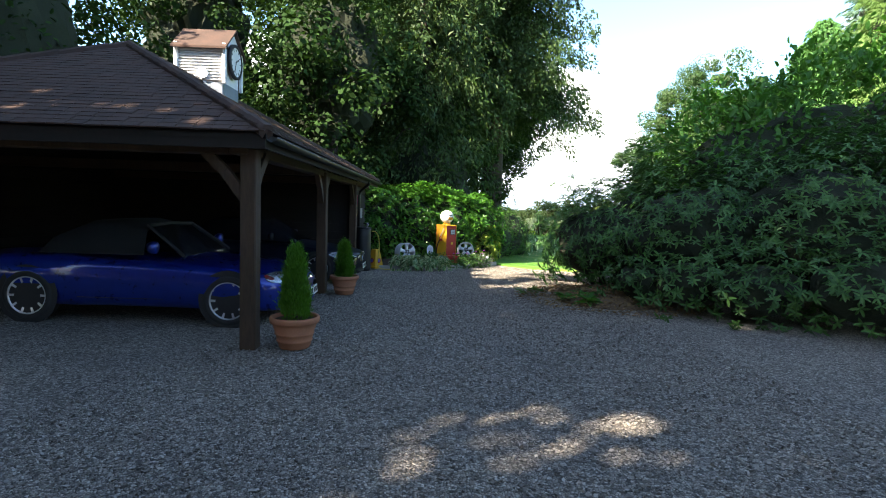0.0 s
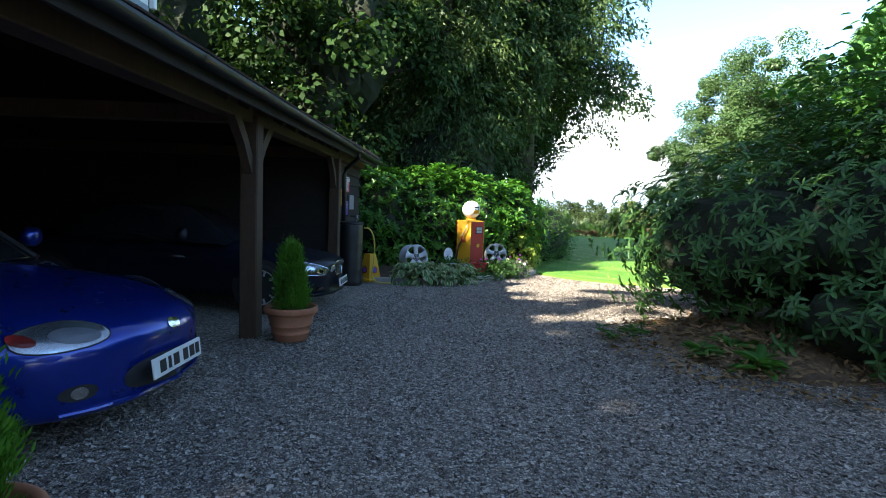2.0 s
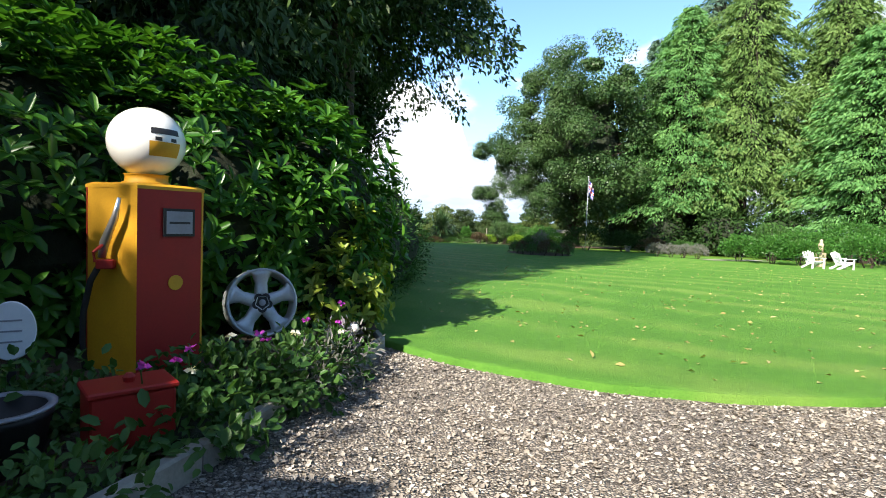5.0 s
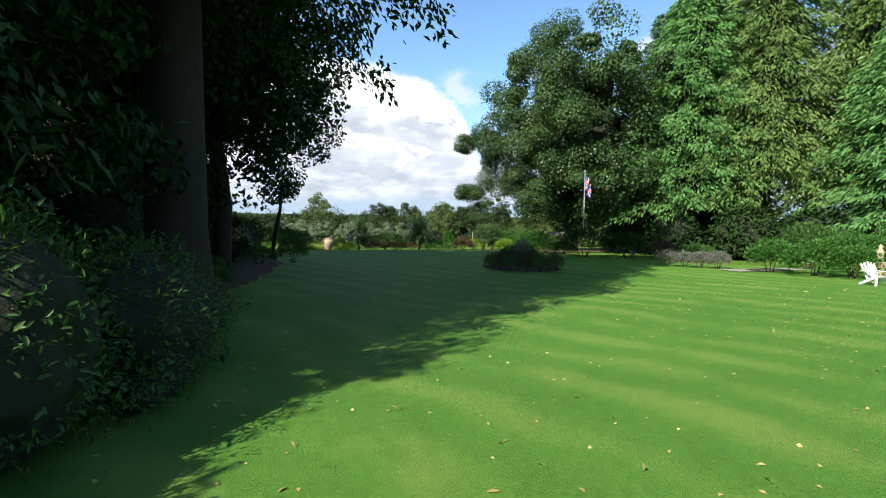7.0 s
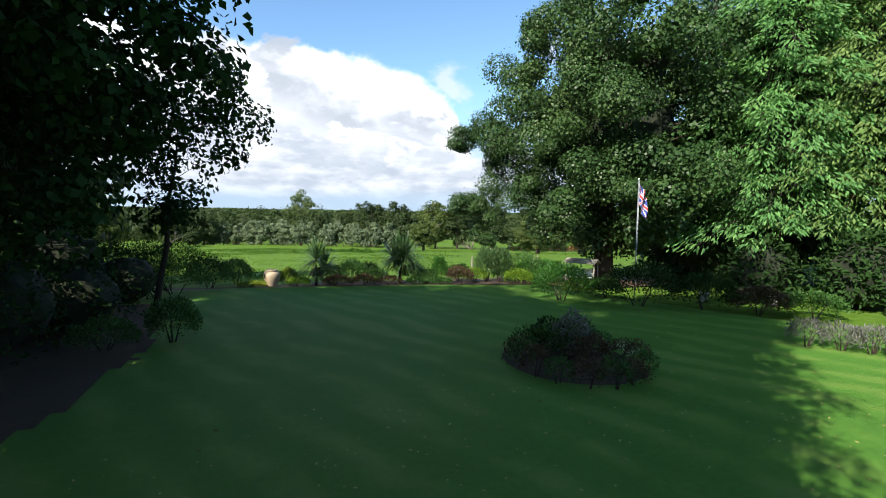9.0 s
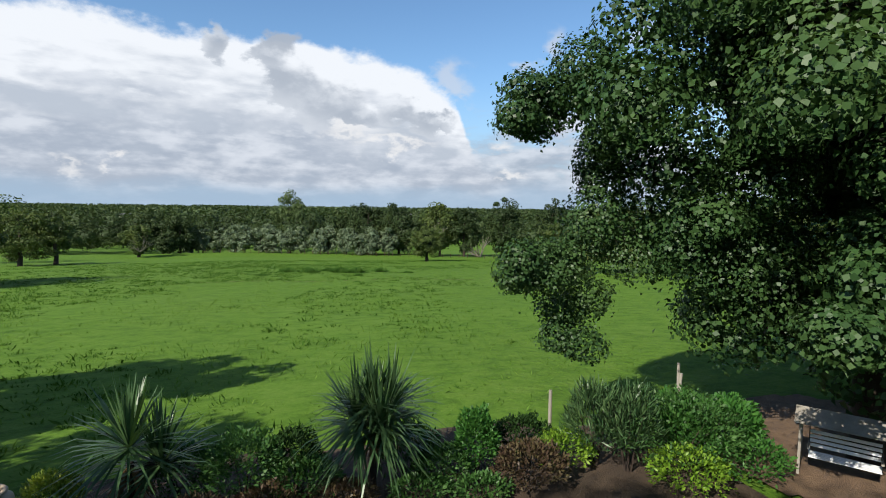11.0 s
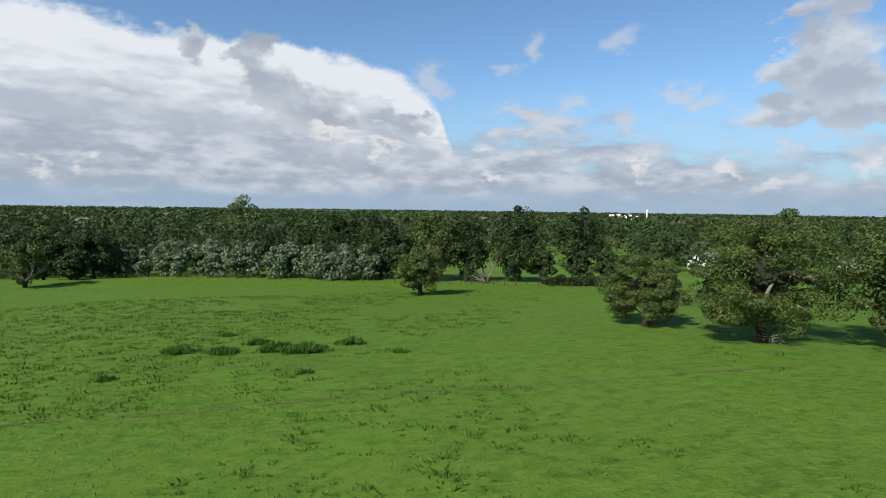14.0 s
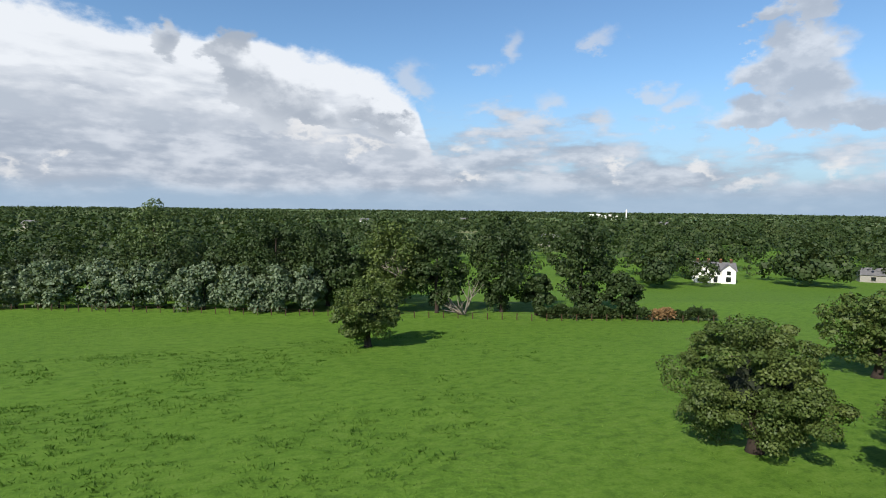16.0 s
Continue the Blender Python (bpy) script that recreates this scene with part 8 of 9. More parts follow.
px_, py_ = 4.95, 30.6
pl = empty("planter", px_, py_, float(gz(px_, py_)), 0, "pale clay bowl planter on a foot under the trees", "planter")
part("bowl", lathe([(0.0, 0.0), (0.13, 0.0), (0.15, 0.03), (0.08, 0.07), (0.10, 0.12), (0.19, 0.24), (0.22, 0.34), (0.24, 0.36), (0.20, 0.36), (0.0, 0.32)], 24), M_JAR, pl, smooth=True)
RNG = np.random.default_rng(330)
shaped_mesh("foliage", rosettes(np.array([(0.0, 0.0, 0.36), (0.08, 0.05, 0.4), (-0.08, 0.0, 0.38), (0.0, -0.08, 0.42)]), np.tile((0.0, 0.0, 1.0), (4, 1)), 8, 0.24, 0.45, 0.5), OVAL, M_HOSTA, pl, "broad pale green leaves", "stuff")

# ---- field oaks ----
def open_side(p):
    """Keeps the boughs clear of the torn-out pocket on the old oak's weather side."""
    q = p - np.array((1.4, -1.6, 5.4))
    along = q[0] * -0.84 + q[1] * -0.54
    across = q[0] * 0.54 - q[1] * 0.84
    return not (along > -1.6 and abs(across) < 1.7 and -1.3 < q[2] < 1.9)


G = "oaks in the pasture"
for i, (x, y, h, r, n, gap, lab) in enumerate((
        (50.7, 168.3, 9.0, 4.6, 62, 0.08, "round-headed oak standing alone in the pasture"), (63.6, 129.2, 8.3, 5.0, 92, 0.0, "low spreading oak in the pasture"),
        (66.2, 117.6, 11.6, 6.9, 104, 0.02, "old oak with an open dead side in the pasture"), (74.0, 109.9, 11.0, 6.6, 74, 0.03, "spreading oak in the pasture"),
        (101.0, 117.5, 15.0, 9.4, 120, 0.05, "tall broad oak in the pasture"), (-28.6, 168.8, 11.5, 6.6, 84, 0.04, "large oak in the pasture"), (-23.6, 171.0, 10.5, 3.8, 44, 0.10, "smaller oak in the pasture"),
        (-16.2, 204.9, 8.6, 4.2, 50, 0.10, "small oak with bare twigs in the pasture"), (90.5, 137.0, 8.2, 5.0, 54, 0.06, "spreading oak at the pasture edge"), (-16.5, 118.0, 11.0, 5.8, 96, 0.02, "oak at the side of the pasture"), (-44, 185, 16, 8, 50, 0.1, "large oak in the pasture"))):
    broad_tree("oak", x, y, h, r, M_OAK, int(n * (1.25 if i < 4 else 0.9)), (250, 520, 380, 250)[i] if i < 4 else 230 if i == 4 else 150, (0.24, 0.155, 0.185, 0.24)[i] if i < 4 else 0.30 if i == 4 else 0.34, 0.40, gap, lab, seed=400 + i, group=G, limbs=10, sub=0.19 if i < 4 else 0.24, flat=1.0, squash=0.6, rugged=0.30, core=(0.32, 0.32, 0.2, 0.32)[i] if i < 4 else 0.0, hollow=0.22,
               shape=open_side if i == 2 else None)


def dead_branches(name, x, y, z, size, seed, label):
    rr = random.Random(seed)
    d = empty(name, x, y, z, 0, label, "dead tree")
    for k in range(9):
        a, e = rr.uniform(0, 6.28), rr.uniform(0.3, 1.2)
        L = size * rr.uniform(0.5, 1.0)
        way = Vector((math.cos(a) * math.cos(e), math.sin(a) * math.cos(e), math.sin(e)))
        p1, p2 = way * L * 0.5 + Vector((rr.uniform(-0.3, 0.3), rr.uniform(-0.3, 0.3), 0.2)), way * L
        part("bare_branch", pipe([(0, 0, 0), p1, p2], [0.10 * size / 4, 0.07 * size / 4, 0.015], 6), M_PALEBARK, d)
        for q in range(3):
            w2 = (way + Vector((rr.uniform(-0.8, 0.8), rr.uniform(-0.8, 0.8), rr.uniform(-0.2, 0.7)))).normalized()
            part("bare_branch", pipe([p1, p1 + w2 * L * 0.22, p1 + w2 * L * 0.45 + Vector((0, 0, 0.1))], [0.05 * size / 4, 0.035 * size / 4, 0.01], 5), M_PALEBARK, d)
    return d


def bleached_limb():
    """The old oak's dead limb, and the brush of thin shoots round its foot."""
    x, y, z = 65.6, 116.9, float(gz(65.6, 116.9))
    d = empty("dead_limb", x, y, z, 0, "bleached dead limb and twig brush of an old oak", "dead tree")
    rr = random.Random(12)
    main = [(0.3, 0.2, 3.4), (0.0, -0.1, 4.6), (0.45, -0.25, 5.6), (1.1, -0.4, 6.3), (2.2, -0.8, 6.55), (2.9, -1.1, 5.9)]
    part("bare_branch", pipe(main, [0.18, 0.16, 0.14, 0.12, 0.08, 0.03], 8), M_PALEBARK, d, smooth=True)
    part("bare_branch", pipe([(0.2, -0.1, 2.6), (1.0, -0.6, 3.4), (2.2, -1.1, 3.5), (3.5, -1.6, 3.0)], [0.15, 0.12, 0.09, 0.03], 7), M_PALEBARK, d, smooth=True)
    part("bare_branch", pipe([(1.1, -0.4, 6.3), (1.5, -0.7, 7.0), (1.3, -0.8, 7.7), (1.9, -0.9, 8.3)], [0.10, 0.08, 0.05, 0.02], 6), M_PALEBARK, d, smooth=True)
    for k in range(16):
        p = Vector(main[2 + k % 4])
        w = Vector((rr.uniform(-0.3, 1.0), rr.uniform(-0.9, 0.3), rr.uniform(-0.5, 0.8))).normalized()
        L = rr.uniform(0.7, 1.7)
        q1 = p + w * L * 0.4 + Vector((0, 0, rr.uniform(-0.2, 0.25)))
        part("bare_twig", pipe([p, q1, q1 + w * L * 0.35 + Vector((rr.uniform(-0.3, 0.3), 0, rr.uniform(-0.3, 0.2))), p + w * L], [0.055, 0.04, 0.03, 0.008], 5), M_PALEBARK, d)
    bm = bmesh.new()
    for k in range(44):
        a, r = rr.uniform(0, 6.283), rr.uniform(0.25, 0.7)
        h0, L = rr.uniform(0.1, 2.2), rr.uniform(0.5, 1.2)
        out = Vector((math.cos(a), math.sin(a), 0))
        pipe([out * r * 0.6 + Vector((0.2, -0.3, h0)), out * (r + L * 0.4) + Vector((0.2, -0.3, h0 + L * 0.15)), out * (r + L * 0.6) + Vector((0.2, -0.3, h0 - L * rr.uniform(-0.9, 0.6)))], [0.022, 0.016, 0.006], 4, bm)
    part("twig_brush", bm, M_GREYWOOD, d, "grey brush of thin shoots")["kind"] = "stuff"


bleached_limb()
dead_branches("dead_tree", 72.2, 187.4, float(gz(72, 187)) - 0.2, 7.0, 3, "bleached dead tree at the wood edge")
dead_branches("dead_branches", 61.5, 189.0, float(gz(60, 190)) + 6.5, 4.5, 4, "bleached dead branches in a wood-edge tree")
dead_branches("dead_branches", -15.5, 203.0, float(gz(-16, 205)) + 1.5, 5.0, 5, "bare twisted branches of a small oak")

# ---- wood edge ----
G = "trees along the wood edge"
EDGE = lambda x: 219.2 - 0.49 * x
for i, (x, y, h, r, mat, n, gap, lab) in enumerate((
        (62.0, 193.0, 15.5, 5.6, M_OAK, 56, 0.12, "tall oak at the wood edge"), (68.5, 190.5, 14.5, 5.4, M_WOOD, 54, 0.1, "leafy tree at the wood edge"), (79.0, 187.0, 16.5, 5.8, M_WOOD, 66, 0.08, "tall weeping round-headed tree at the wood edge"),
        (91.0, 181.0, 16.0, 5.6, M_WOOD, 60, 0.06, "tall leafy tree at the wood edge"), (22.6, 229.5, 20.0, 7.0, M_POPLAR, 66, 0.15, "tall pale poplar above the wood"), (52.5, 203.0, 16.0, 6.0, M_WOOD, 50, 0.1, "oak at the wood edge"),
        (44.0, 207.0, 15.5, 5.6, M_WOOD, 50, 0.1, "oak at the wood edge"), (83.5, 183.0, 7.0, 2.6, M_WOOD, 26, 0.06, "dark small tree at the wood edge"), (95.5, 176.0, 7.5, 3.2, M_WOOD, 30, 0.06, "small leafy tree at the wood edge"))):
    broad_tree("tree", x, y, h, r, mat, int(n * 1.5), 120, 0.46, 0.32, gap * 0.4, lab, seed=500 + i, group=G, limbs=6, sub=0.25, rugged=0.28)
rr = random.Random(9)
for i in range(15):
    x = -6 + i * 3.9 + rr.uniform(-0.8, 0.8)
    broad_tree("willow", x, EDGE(x) + 3.0 + rr.uniform(-0.8, 1.4), rr.uniform(7.2, 9.4), rr.uniform(2.3, 3.1), M_WILLOW, 34, 95, 0.50, 0.14, -0.02, "silvery grey willow at the wood edge", seed=540 + i, group="willows along the fence", limbs=3, sub=0.34)
for i in range(13):
    x = 84 + i * 1.9
    mat, lab = ((M_DEADLEAF, "rust-red hedgerow bush by the fence") if i in (8, 9) else (M_WOOD, "dark hedgerow bush by the fence"))
    bush("hedgerow_bush", x, EDGE(x) + 2.2 + rr.uniform(-0.5, 0.8), 1.3, 1.2, rr.uniform(1.0, 1.9), mat, 520, 0.5, lab, seed=560 + i, group="hedgerow bushes", twigs=2, aspect=0.7)
for i, (x, y, h, r) in enumerate(((-8.6, 221.0, 12.0, 4.6), (-13.8, 224.0, 13.0, 5.0), (-19.5, 226.0, 12.5, 5.0), (-11.0, 216.5, 6.5, 3.0))):
    broad_tree("tree", x, y, h, r, M_WOOD, 50, 100, 0.5, 0.3, 0.0, "dark leafy tree at the pasture corner", seed=580 + i, group=G, limbs=4, sub=0.28)
for i in range(56):
    x = -8 + i * 2.1
    y = EDGE(x) - 0.6
    tagged(part("fence_post", box(x - 0.06, y - 0.06, float(gz(x, y)) - 0.3, x + 0.06, y + 0.06, float(gz(x, y)) + 1.05), M_OAKBEAM, None), "weathered timber post of the field fence", "fence post", "field fence")
for k in range(3):
    pts = [(x, EDGE(x) - 0.6, float(gz(x, EDGE(x) - 0.6)) + 0.35 + 0.33 * k) for x in np.arange(-8, 109, 2.1)]
    tagged(part("fence_wire", pipe(pts, 0.006, 4), M_OAKBEAM, None), "plain wire strung along the field fence", "fence wire", "field fence")


# ---- woods, near and far ----
def crowns(name, pts, clumps, per, leaf, mat, label, seed):
    """Many crowns in one mesh. pts: rows of x, y, height, spread."""
    global RNG
    RNG = np.random.default_rng(seed)
    pts = np.asarray(pts)
    n = len(pts)
    z0 = gz(pts[:, 0], pts[:, 1])
    d = unit(RNG.normal(size=(n, clumps, 3)))
    d[..., 2] = d[..., 2] * 0.9 + 0.1
    r = 0.5 + 0.42 * RNG.random((n, clumps, 1)) ** 0.6
    half = pts[:, 2] * 0.46
    c = d * r * np.stack((pts[:, 3], pts[:, 3], half), -1)[:, None]
    c[..., 2] += (z0 + pts[:, 2] * 0.54)[:, None]
    c[..., :2] += pts[:, None, :2]
    q = unit(RNG.normal(size=(n, clumps, per, 3)))
    p = c[:, :, None] + q * (0.6 + 0.4 * RNG.random((n, clumps, per, 1))) * (pts[:, 3] * 0.34)[:, None, None, None] * (1, 1, 0.7)
    face = unit(q + d[:, :, None] * 1.0 + (0, 0, 0.3) + RNG.normal(size=q.shape) * 0.18).reshape(-1, 3)
    way = np.cross(face, RNG.normal(size=face.shape)) + (0, 0, -0.3)
    s = np.repeat(leaf * np.clip(pts[:, 3] / 5.5, 0.6, 3), clumps * per) * (0.6 + 0.8 * RNG.random(n * clumps * per))
    ob = quads_mesh(name, leaves(p.reshape(-1, 3), way, s, s * 0.85, face=face), mat)
    return tagged(ob, label, "woodland", kind="stuff")


def in_view_gap(x, y):
    """Open pastures between the woods."""
    if x > 92 and y + 0.49 * x > 220 and y + 0.75 * x < 348 and x < 260:
        return True
    dx, dy = x - 35, y - 109
    dist, bear = math.hypot(dx, dy), math.degrees(math.atan2(dx, dy))
    if 18.0 < bear < 20.2 and dist < 250:
        return True
    return 32.6 < bear < 35.4 and dist < 240


rr = random.Random(12)
front, deep = [], []
while len(front) < 120:
    x = rr.uniform(-75, 70)
    y = EDGE(x) + rr.uniform(6, 34)
    if not in_view_gap(x, y):
        front.append((x, y, rr.uniform(10.0, 15.5), rr.uniform(3.6, 6.2)))
while len(deep) < 340:
    x = rr.uniform(-260, 75)
    y = EDGE(min(x, 70)) + rr.uniform(30, 220)
    if not in_view_gap(x, y):
        deep.append((x, y, rr.uniform(11.5, 17), rr.uniform(4.4, 7.5)))
crowns("woodland", front, 20, 36, 0.55, M_WOOD, "dense green broad-leaved wood beyond the pasture", 31)
crowns("woodland", deep, 10, 16, 1.15, M_WOOD, "deep green wood running back to the skyline", 32)
right = []
while len(right) < 430:
    x, y = rr.uniform(100, 520), rr.uniform(120, 460)
    dx, dy = x - 35, y - 109
    if math.hypot(dx, dy) > 140 and y + 0.75 * x > 350 and not in_view_gap(x, y) and not (160 < x < 195 and 215 < y < 240):
        if math.degrees(math.atan2(dx, dy)) < 70 and (noise.noise(Vector((x * 0.011, y * 0.011, 2))) > -0.42 or y + 0.75 * x < 395):
            right.append((x, y, rr.uniform(9, 15), rr.uniform(4.2, 7)))
crowns("woodland", right, 10, 17, 1.0, M_WOOD, "scattered woods and hedgerow trees round the white house", 33)
crowns("woodland", [(165, 222, 8.0, 5.0), (153, 227, 11.5, 7.0), (149, 222, 10, 6), (195, 211, 12, 7.5), (199, 206, 11, 7), (186, 236, 14, 6), (176, 240, 15, 6), (168, 244, 14, 6), (206, 218, 12, 6)], 22, 40, 0.8, M_WOOD, "dark garden trees round the white house", 34)
far_w = []
while len(far_w) < 4400:
    d = 430 + 3700 * rr.random() ** 1.5
    a = radians(rr.uniform(-26, 74))
    x, y = 30 + d * math.sin(a), 100 + d * math.cos(a)
    if noise.noise(Vector((x * 0.0035, y * 0.0035, 7))) > -0.16 + 0.14 * rr.random():
        k = min(1 + d / 1500, 3.0)
        far_w.append((x, y, rr.uniform(7, 11.5), rr.uniform(5, 8.5) * k))
crowns("woodland", far_w, 5, 4, 2.2, M_WOOD, "far woods and hedgerows fading to the horizon", 35)


# ---- buildings far off ----
def house(name, x, y, turn, w, d, eave, ridge, wall, roof, label, gables=(), wins=()):
    h = empty(name, x, y, float(gz(x, y)), turn, label, "house")
    part("wall", box(-w / 2, -d / 2, -0.5, w / 2, d / 2, eave), wall, h)
    for s in (-1, 1):
        part("roof", roof_slab((-w / 2 - 0.3, s * (d / 2 + 0.3), eave - 0.15), (w / 2 + 0.3, s * (d / 2 + 0.3), eave - 0.15), (w / 2 + 0.3, 0, ridge), (-w / 2 - 0.3, 0, ridge), 0.15), roof, h)
        bm = bmesh.new()
        bm.faces.new([bm.verts.new(p) for p in ((s * w / 2, -d / 2, eave), (s * w / 2, d / 2, eave), (s * w / 2, 0, ridge - 0.15))])
        part("gable", bm, wall, h)
    for gx, gw, out in gables:
        part("wall", box(gx - gw / 2, -d / 2 - out, -0.5, gx + gw / 2, -d / 2 - 0.01, eave), wall, h)
        bm = bmesh.new()
        bm.faces.new([bm.verts.new(p) for p in ((gx - gw / 2, -d / 2 - out, eave), (gx + gw / 2, -d / 2 - out, eave), (gx, -d / 2 - out, eave + gw * 0.42))])
        part("gable", bm, wall, h)
        for s in (-1, 1):
            part("roof", roof_slab((gx + s * (gw / 2 + 0.25), -d / 2 - out - 0.25, eave - 0.12), (gx, -d / 2 - out - 0.25, eave + gw * 0.45), (gx, 0, eave + gw * 0.45), (gx + s * (gw / 2 + 0.25), 0, eave - 0.12), 0.14), roof, h)
    for wx, wz, ww, wh, out in wins:
        win = part("window", box(wx - ww / 2, -d / 2 - out - 0.05, wz, wx + ww / 2, -d / 2 - out - 0.02, wz + wh), M_DARKGLASS, h, "dark sash window")
        part("sill", box(wx - ww / 2 - 0.1, -d / 2 - out - 0.12, wz - 0.12, wx + ww / 2 + 0.1, -d / 2 - out, wz), wall, win)
    return h


hs = house("white_house", 179.5, 229.0, -42, 11.6, 6.6, 4.2, 6.4, M_RENDER, M_SLATE, "white rendered country house with slate roofs",
           ((-3.5, 3.9, 1.2), (3.5, 4.0, 1.2)), ((-3.5, 0.7, 1.2, 1.5, 1.2), (-3.5, 2.8, 1.1, 1.2, 1.2), (3.5, 0.7, 1.4, 1.5, 1.2), (3.5, 2.8, 1.1, 1.2, 1.2), (-0.8, 2.7, 0.9, 1.2, 0.0), (0.9, 2.7, 0.9, 1.2, 0.0), (0.1, 0.2, 1.1, 2.0, 0.0)))
for cx in (-4.8, -1.7, 1.8, 4.7):
    stack = part("chimney", box(cx - 0.4, -0.35, 5.6, cx + 0.4, 0.35, 7.1), M_SOIL, hs, "brick chimney stack")
    for k in (-0.22, 0.22):
        part("chimney_pot", lathe([(0.0, 7.1), (0.14, 7.1), (0.11, 7.45), (0.0, 7.45)], 10, m=Matrix.Translation((cx + k, 0, 0))), M_TERRA, stack)
house("cottage", 232.0, 209.5, -50, 13, 6, 2.6, 4.6, M_CONC, M_SLATE, "low grey stone farm building", (), ((-3, 0.6, 1.2, 1.2, 0), (2, 0.6, 1.2, 1.2, 0)))
house("cottage", 300, 205, -62, 11, 7, 4.6, 7.0, M_RENDER, M_SLATE, "white cottage among the trees", (), ((-2.5, 0.8, 1.1, 1.3, 0), (2.5, 0.8, 1.1, 1.3, 0)))
house("farmhouse", 233, 397, -38, 13, 8, 5.2, 8.0, M_CONC, M_SLATE, "grey stone farmhouse far off among trees", (), ((-3, 0.8, 1.2, 1.4, 0), (3, 0.8, 1.2, 1.4, 0), (-3, 3.2, 1.1, 1.2, 0), (3, 3.2, 1.1, 1.2, 0)))
for i, (x, y, w) in enumerate(((700, 430, 16), (730, 425, 20), (770, 452, 14), (820, 470, 22), (860, 455, 18), (640, 700, 14), (240, 900, 16), (430, 950, 14), (-140, 760, 16))):
    house("far_house", x, y, 40 + 13 * i, w, 9, 5.2, 8.4, (M_RENDER, M_BRICKRED, M_CONC)[i % 3], M_SLATE, "distant village house among trees", (), ((-4, 1, 1.4, 1.6, 0), (4, 1, 1.4, 1.6, 0)))
fx, fy = 1000, 1258
fac = empty("factory", fx, fy, float(gz(fx, fy)), -40, "distant white factory with silos and a tall chimney", "factory")
for k, (x, w, hgt) in enumerate(((-38, 13, 13), (-20, 11, 14.5), (-6, 14, 11), (10, 9, 13), (24, 12, 10))):
    part("block", box(x - w / 2, -8, -2, x + w / 2, 8, hgt, 0.3), M_RENDER, fac)
part("chimney", lathe([(0.0, 0.0), (2.2, 0.0), (1.7, 27), (0.0, 27)], 16, m=Matrix.Translation((52, 0, 0))), M_RENDER, fac, "tall white chimney", True)

# ---- meadow tufts, rank clumps, fallen leaves, gravel ----
RNG = np.random.default_rng(77)
n = 60000
ty = 64 + 112 * RNG.random(n) ** 0.85
tx = 4 + 0.36 * (ty - 55) + RNG.normal(size=n) * (8 + 0.20 * (ty - 55))
clump = np.array([noise.noise(Vector((a * 0.35, b * 0.35, 1))) + 0.6 * noise.noise(Vector((a * 0.09, b * 0.09, 4))) for a, b in zip(tx, ty)])
keep = (clump > -0.12) & (ty + 0.49 * tx < 214) & (ty > 65)
tx, ty = tx[keep], ty[keep]
s = 0.08 + 0.15 * RNG.random(len(tx)) ** 2.5
p = np.stack((tx, ty, gz(tx, ty) - 0.02), 1)
p[:, 2] += np.array([0.16 * noise.noise(Vector((a * 0.12, b * 0.12, 0))) * min(1, (b - 61) / 6) for a, b in zip(tx, ty)])
tagged(quads_mesh("meadow_tufts", leaves(p, RNG.normal(size=(len(tx), 3)) * (0.55, 0.55, 0.1) + (0, 0, 0.8), s * 1.2, s * 0.24), M_TUFT), "coarse grass tufts all over the pasture", "grass", kind="stuff")


def rush_clump(x, y, rx, ry, h, seed):
    """Upright blades over a ragged patch, thickest at its heart."""
    global RNG
    RNG = np.random.default_rng(600 + seed)
    c = empty("rush_clump", x, y, float(gz(x, y)), 0, "dark rank clump of rushes in the pasture", "rushes", "rank clumps")
    n = int(700 + 900 * rx * ry)
    q = RNG.normal(size=(n, 2)) * 0.52
    rag = np.array([noise.noise(Vector((a * 2.2, b * 2.2, seed))) for a, b in q])
    q, rag = q[rag + 0.55 - 0.5 * np.hypot(q[:, 0], q[:, 1]) > 0.1], rag[rag + 0.55 - 0.5 * np.hypot(q[:, 0], q[:, 1]) > 0.1]
    n = len(q)
    up = h * (0.45 + 0.5 * RNG.random(n)) * np.clip(1.15 - 0.55 * np.hypot(q[:, 0], q[:, 1]) + 0.7 * rag, 0.25, 1.4)
    px, py = q[:, 0] * rx, q[:, 1] * ry
    p = np.stack((px, py, gz(px + x, py + y) - float(gz(x, y)) - 0.05 + 0 * px), 1)
    way = np.concatenate((q * 0.35 + RNG.normal(size=(n, 2)) * 0.32, np.ones((n, 1))), 1)
    quads_mesh("foliage", leaves(p, way, up, 0.03 + up * 0.10), M_RUSH, c)["kind"] = "stuff"


for i, (x, y, rx, ry, h) in enumerate(((18.0, 129.4, 1.3, 0.8, 0.75), (21.2, 128.0, 1.0, 0.7, 0.8), (25.2, 128.0, 1.3, 0.9, 0.9), (27.2, 127.0, 1.9, 0.9, 0.85), (31.3, 129.0, 1.1, 0.7, 0.7), (23.9, 131.2, 1.1, 0.6, 0.6), (21.3, 135.9, 0.7, 0.5, 0.5), (34.5, 124.0, 0.6, 0.4, 0.5), (14.5, 122, 0.6, 0.5, 0.5), (26.4, 119.6, 0.6, 0.4, 0.5))):
    rush_clump(x, y, rx, ry, h, i)


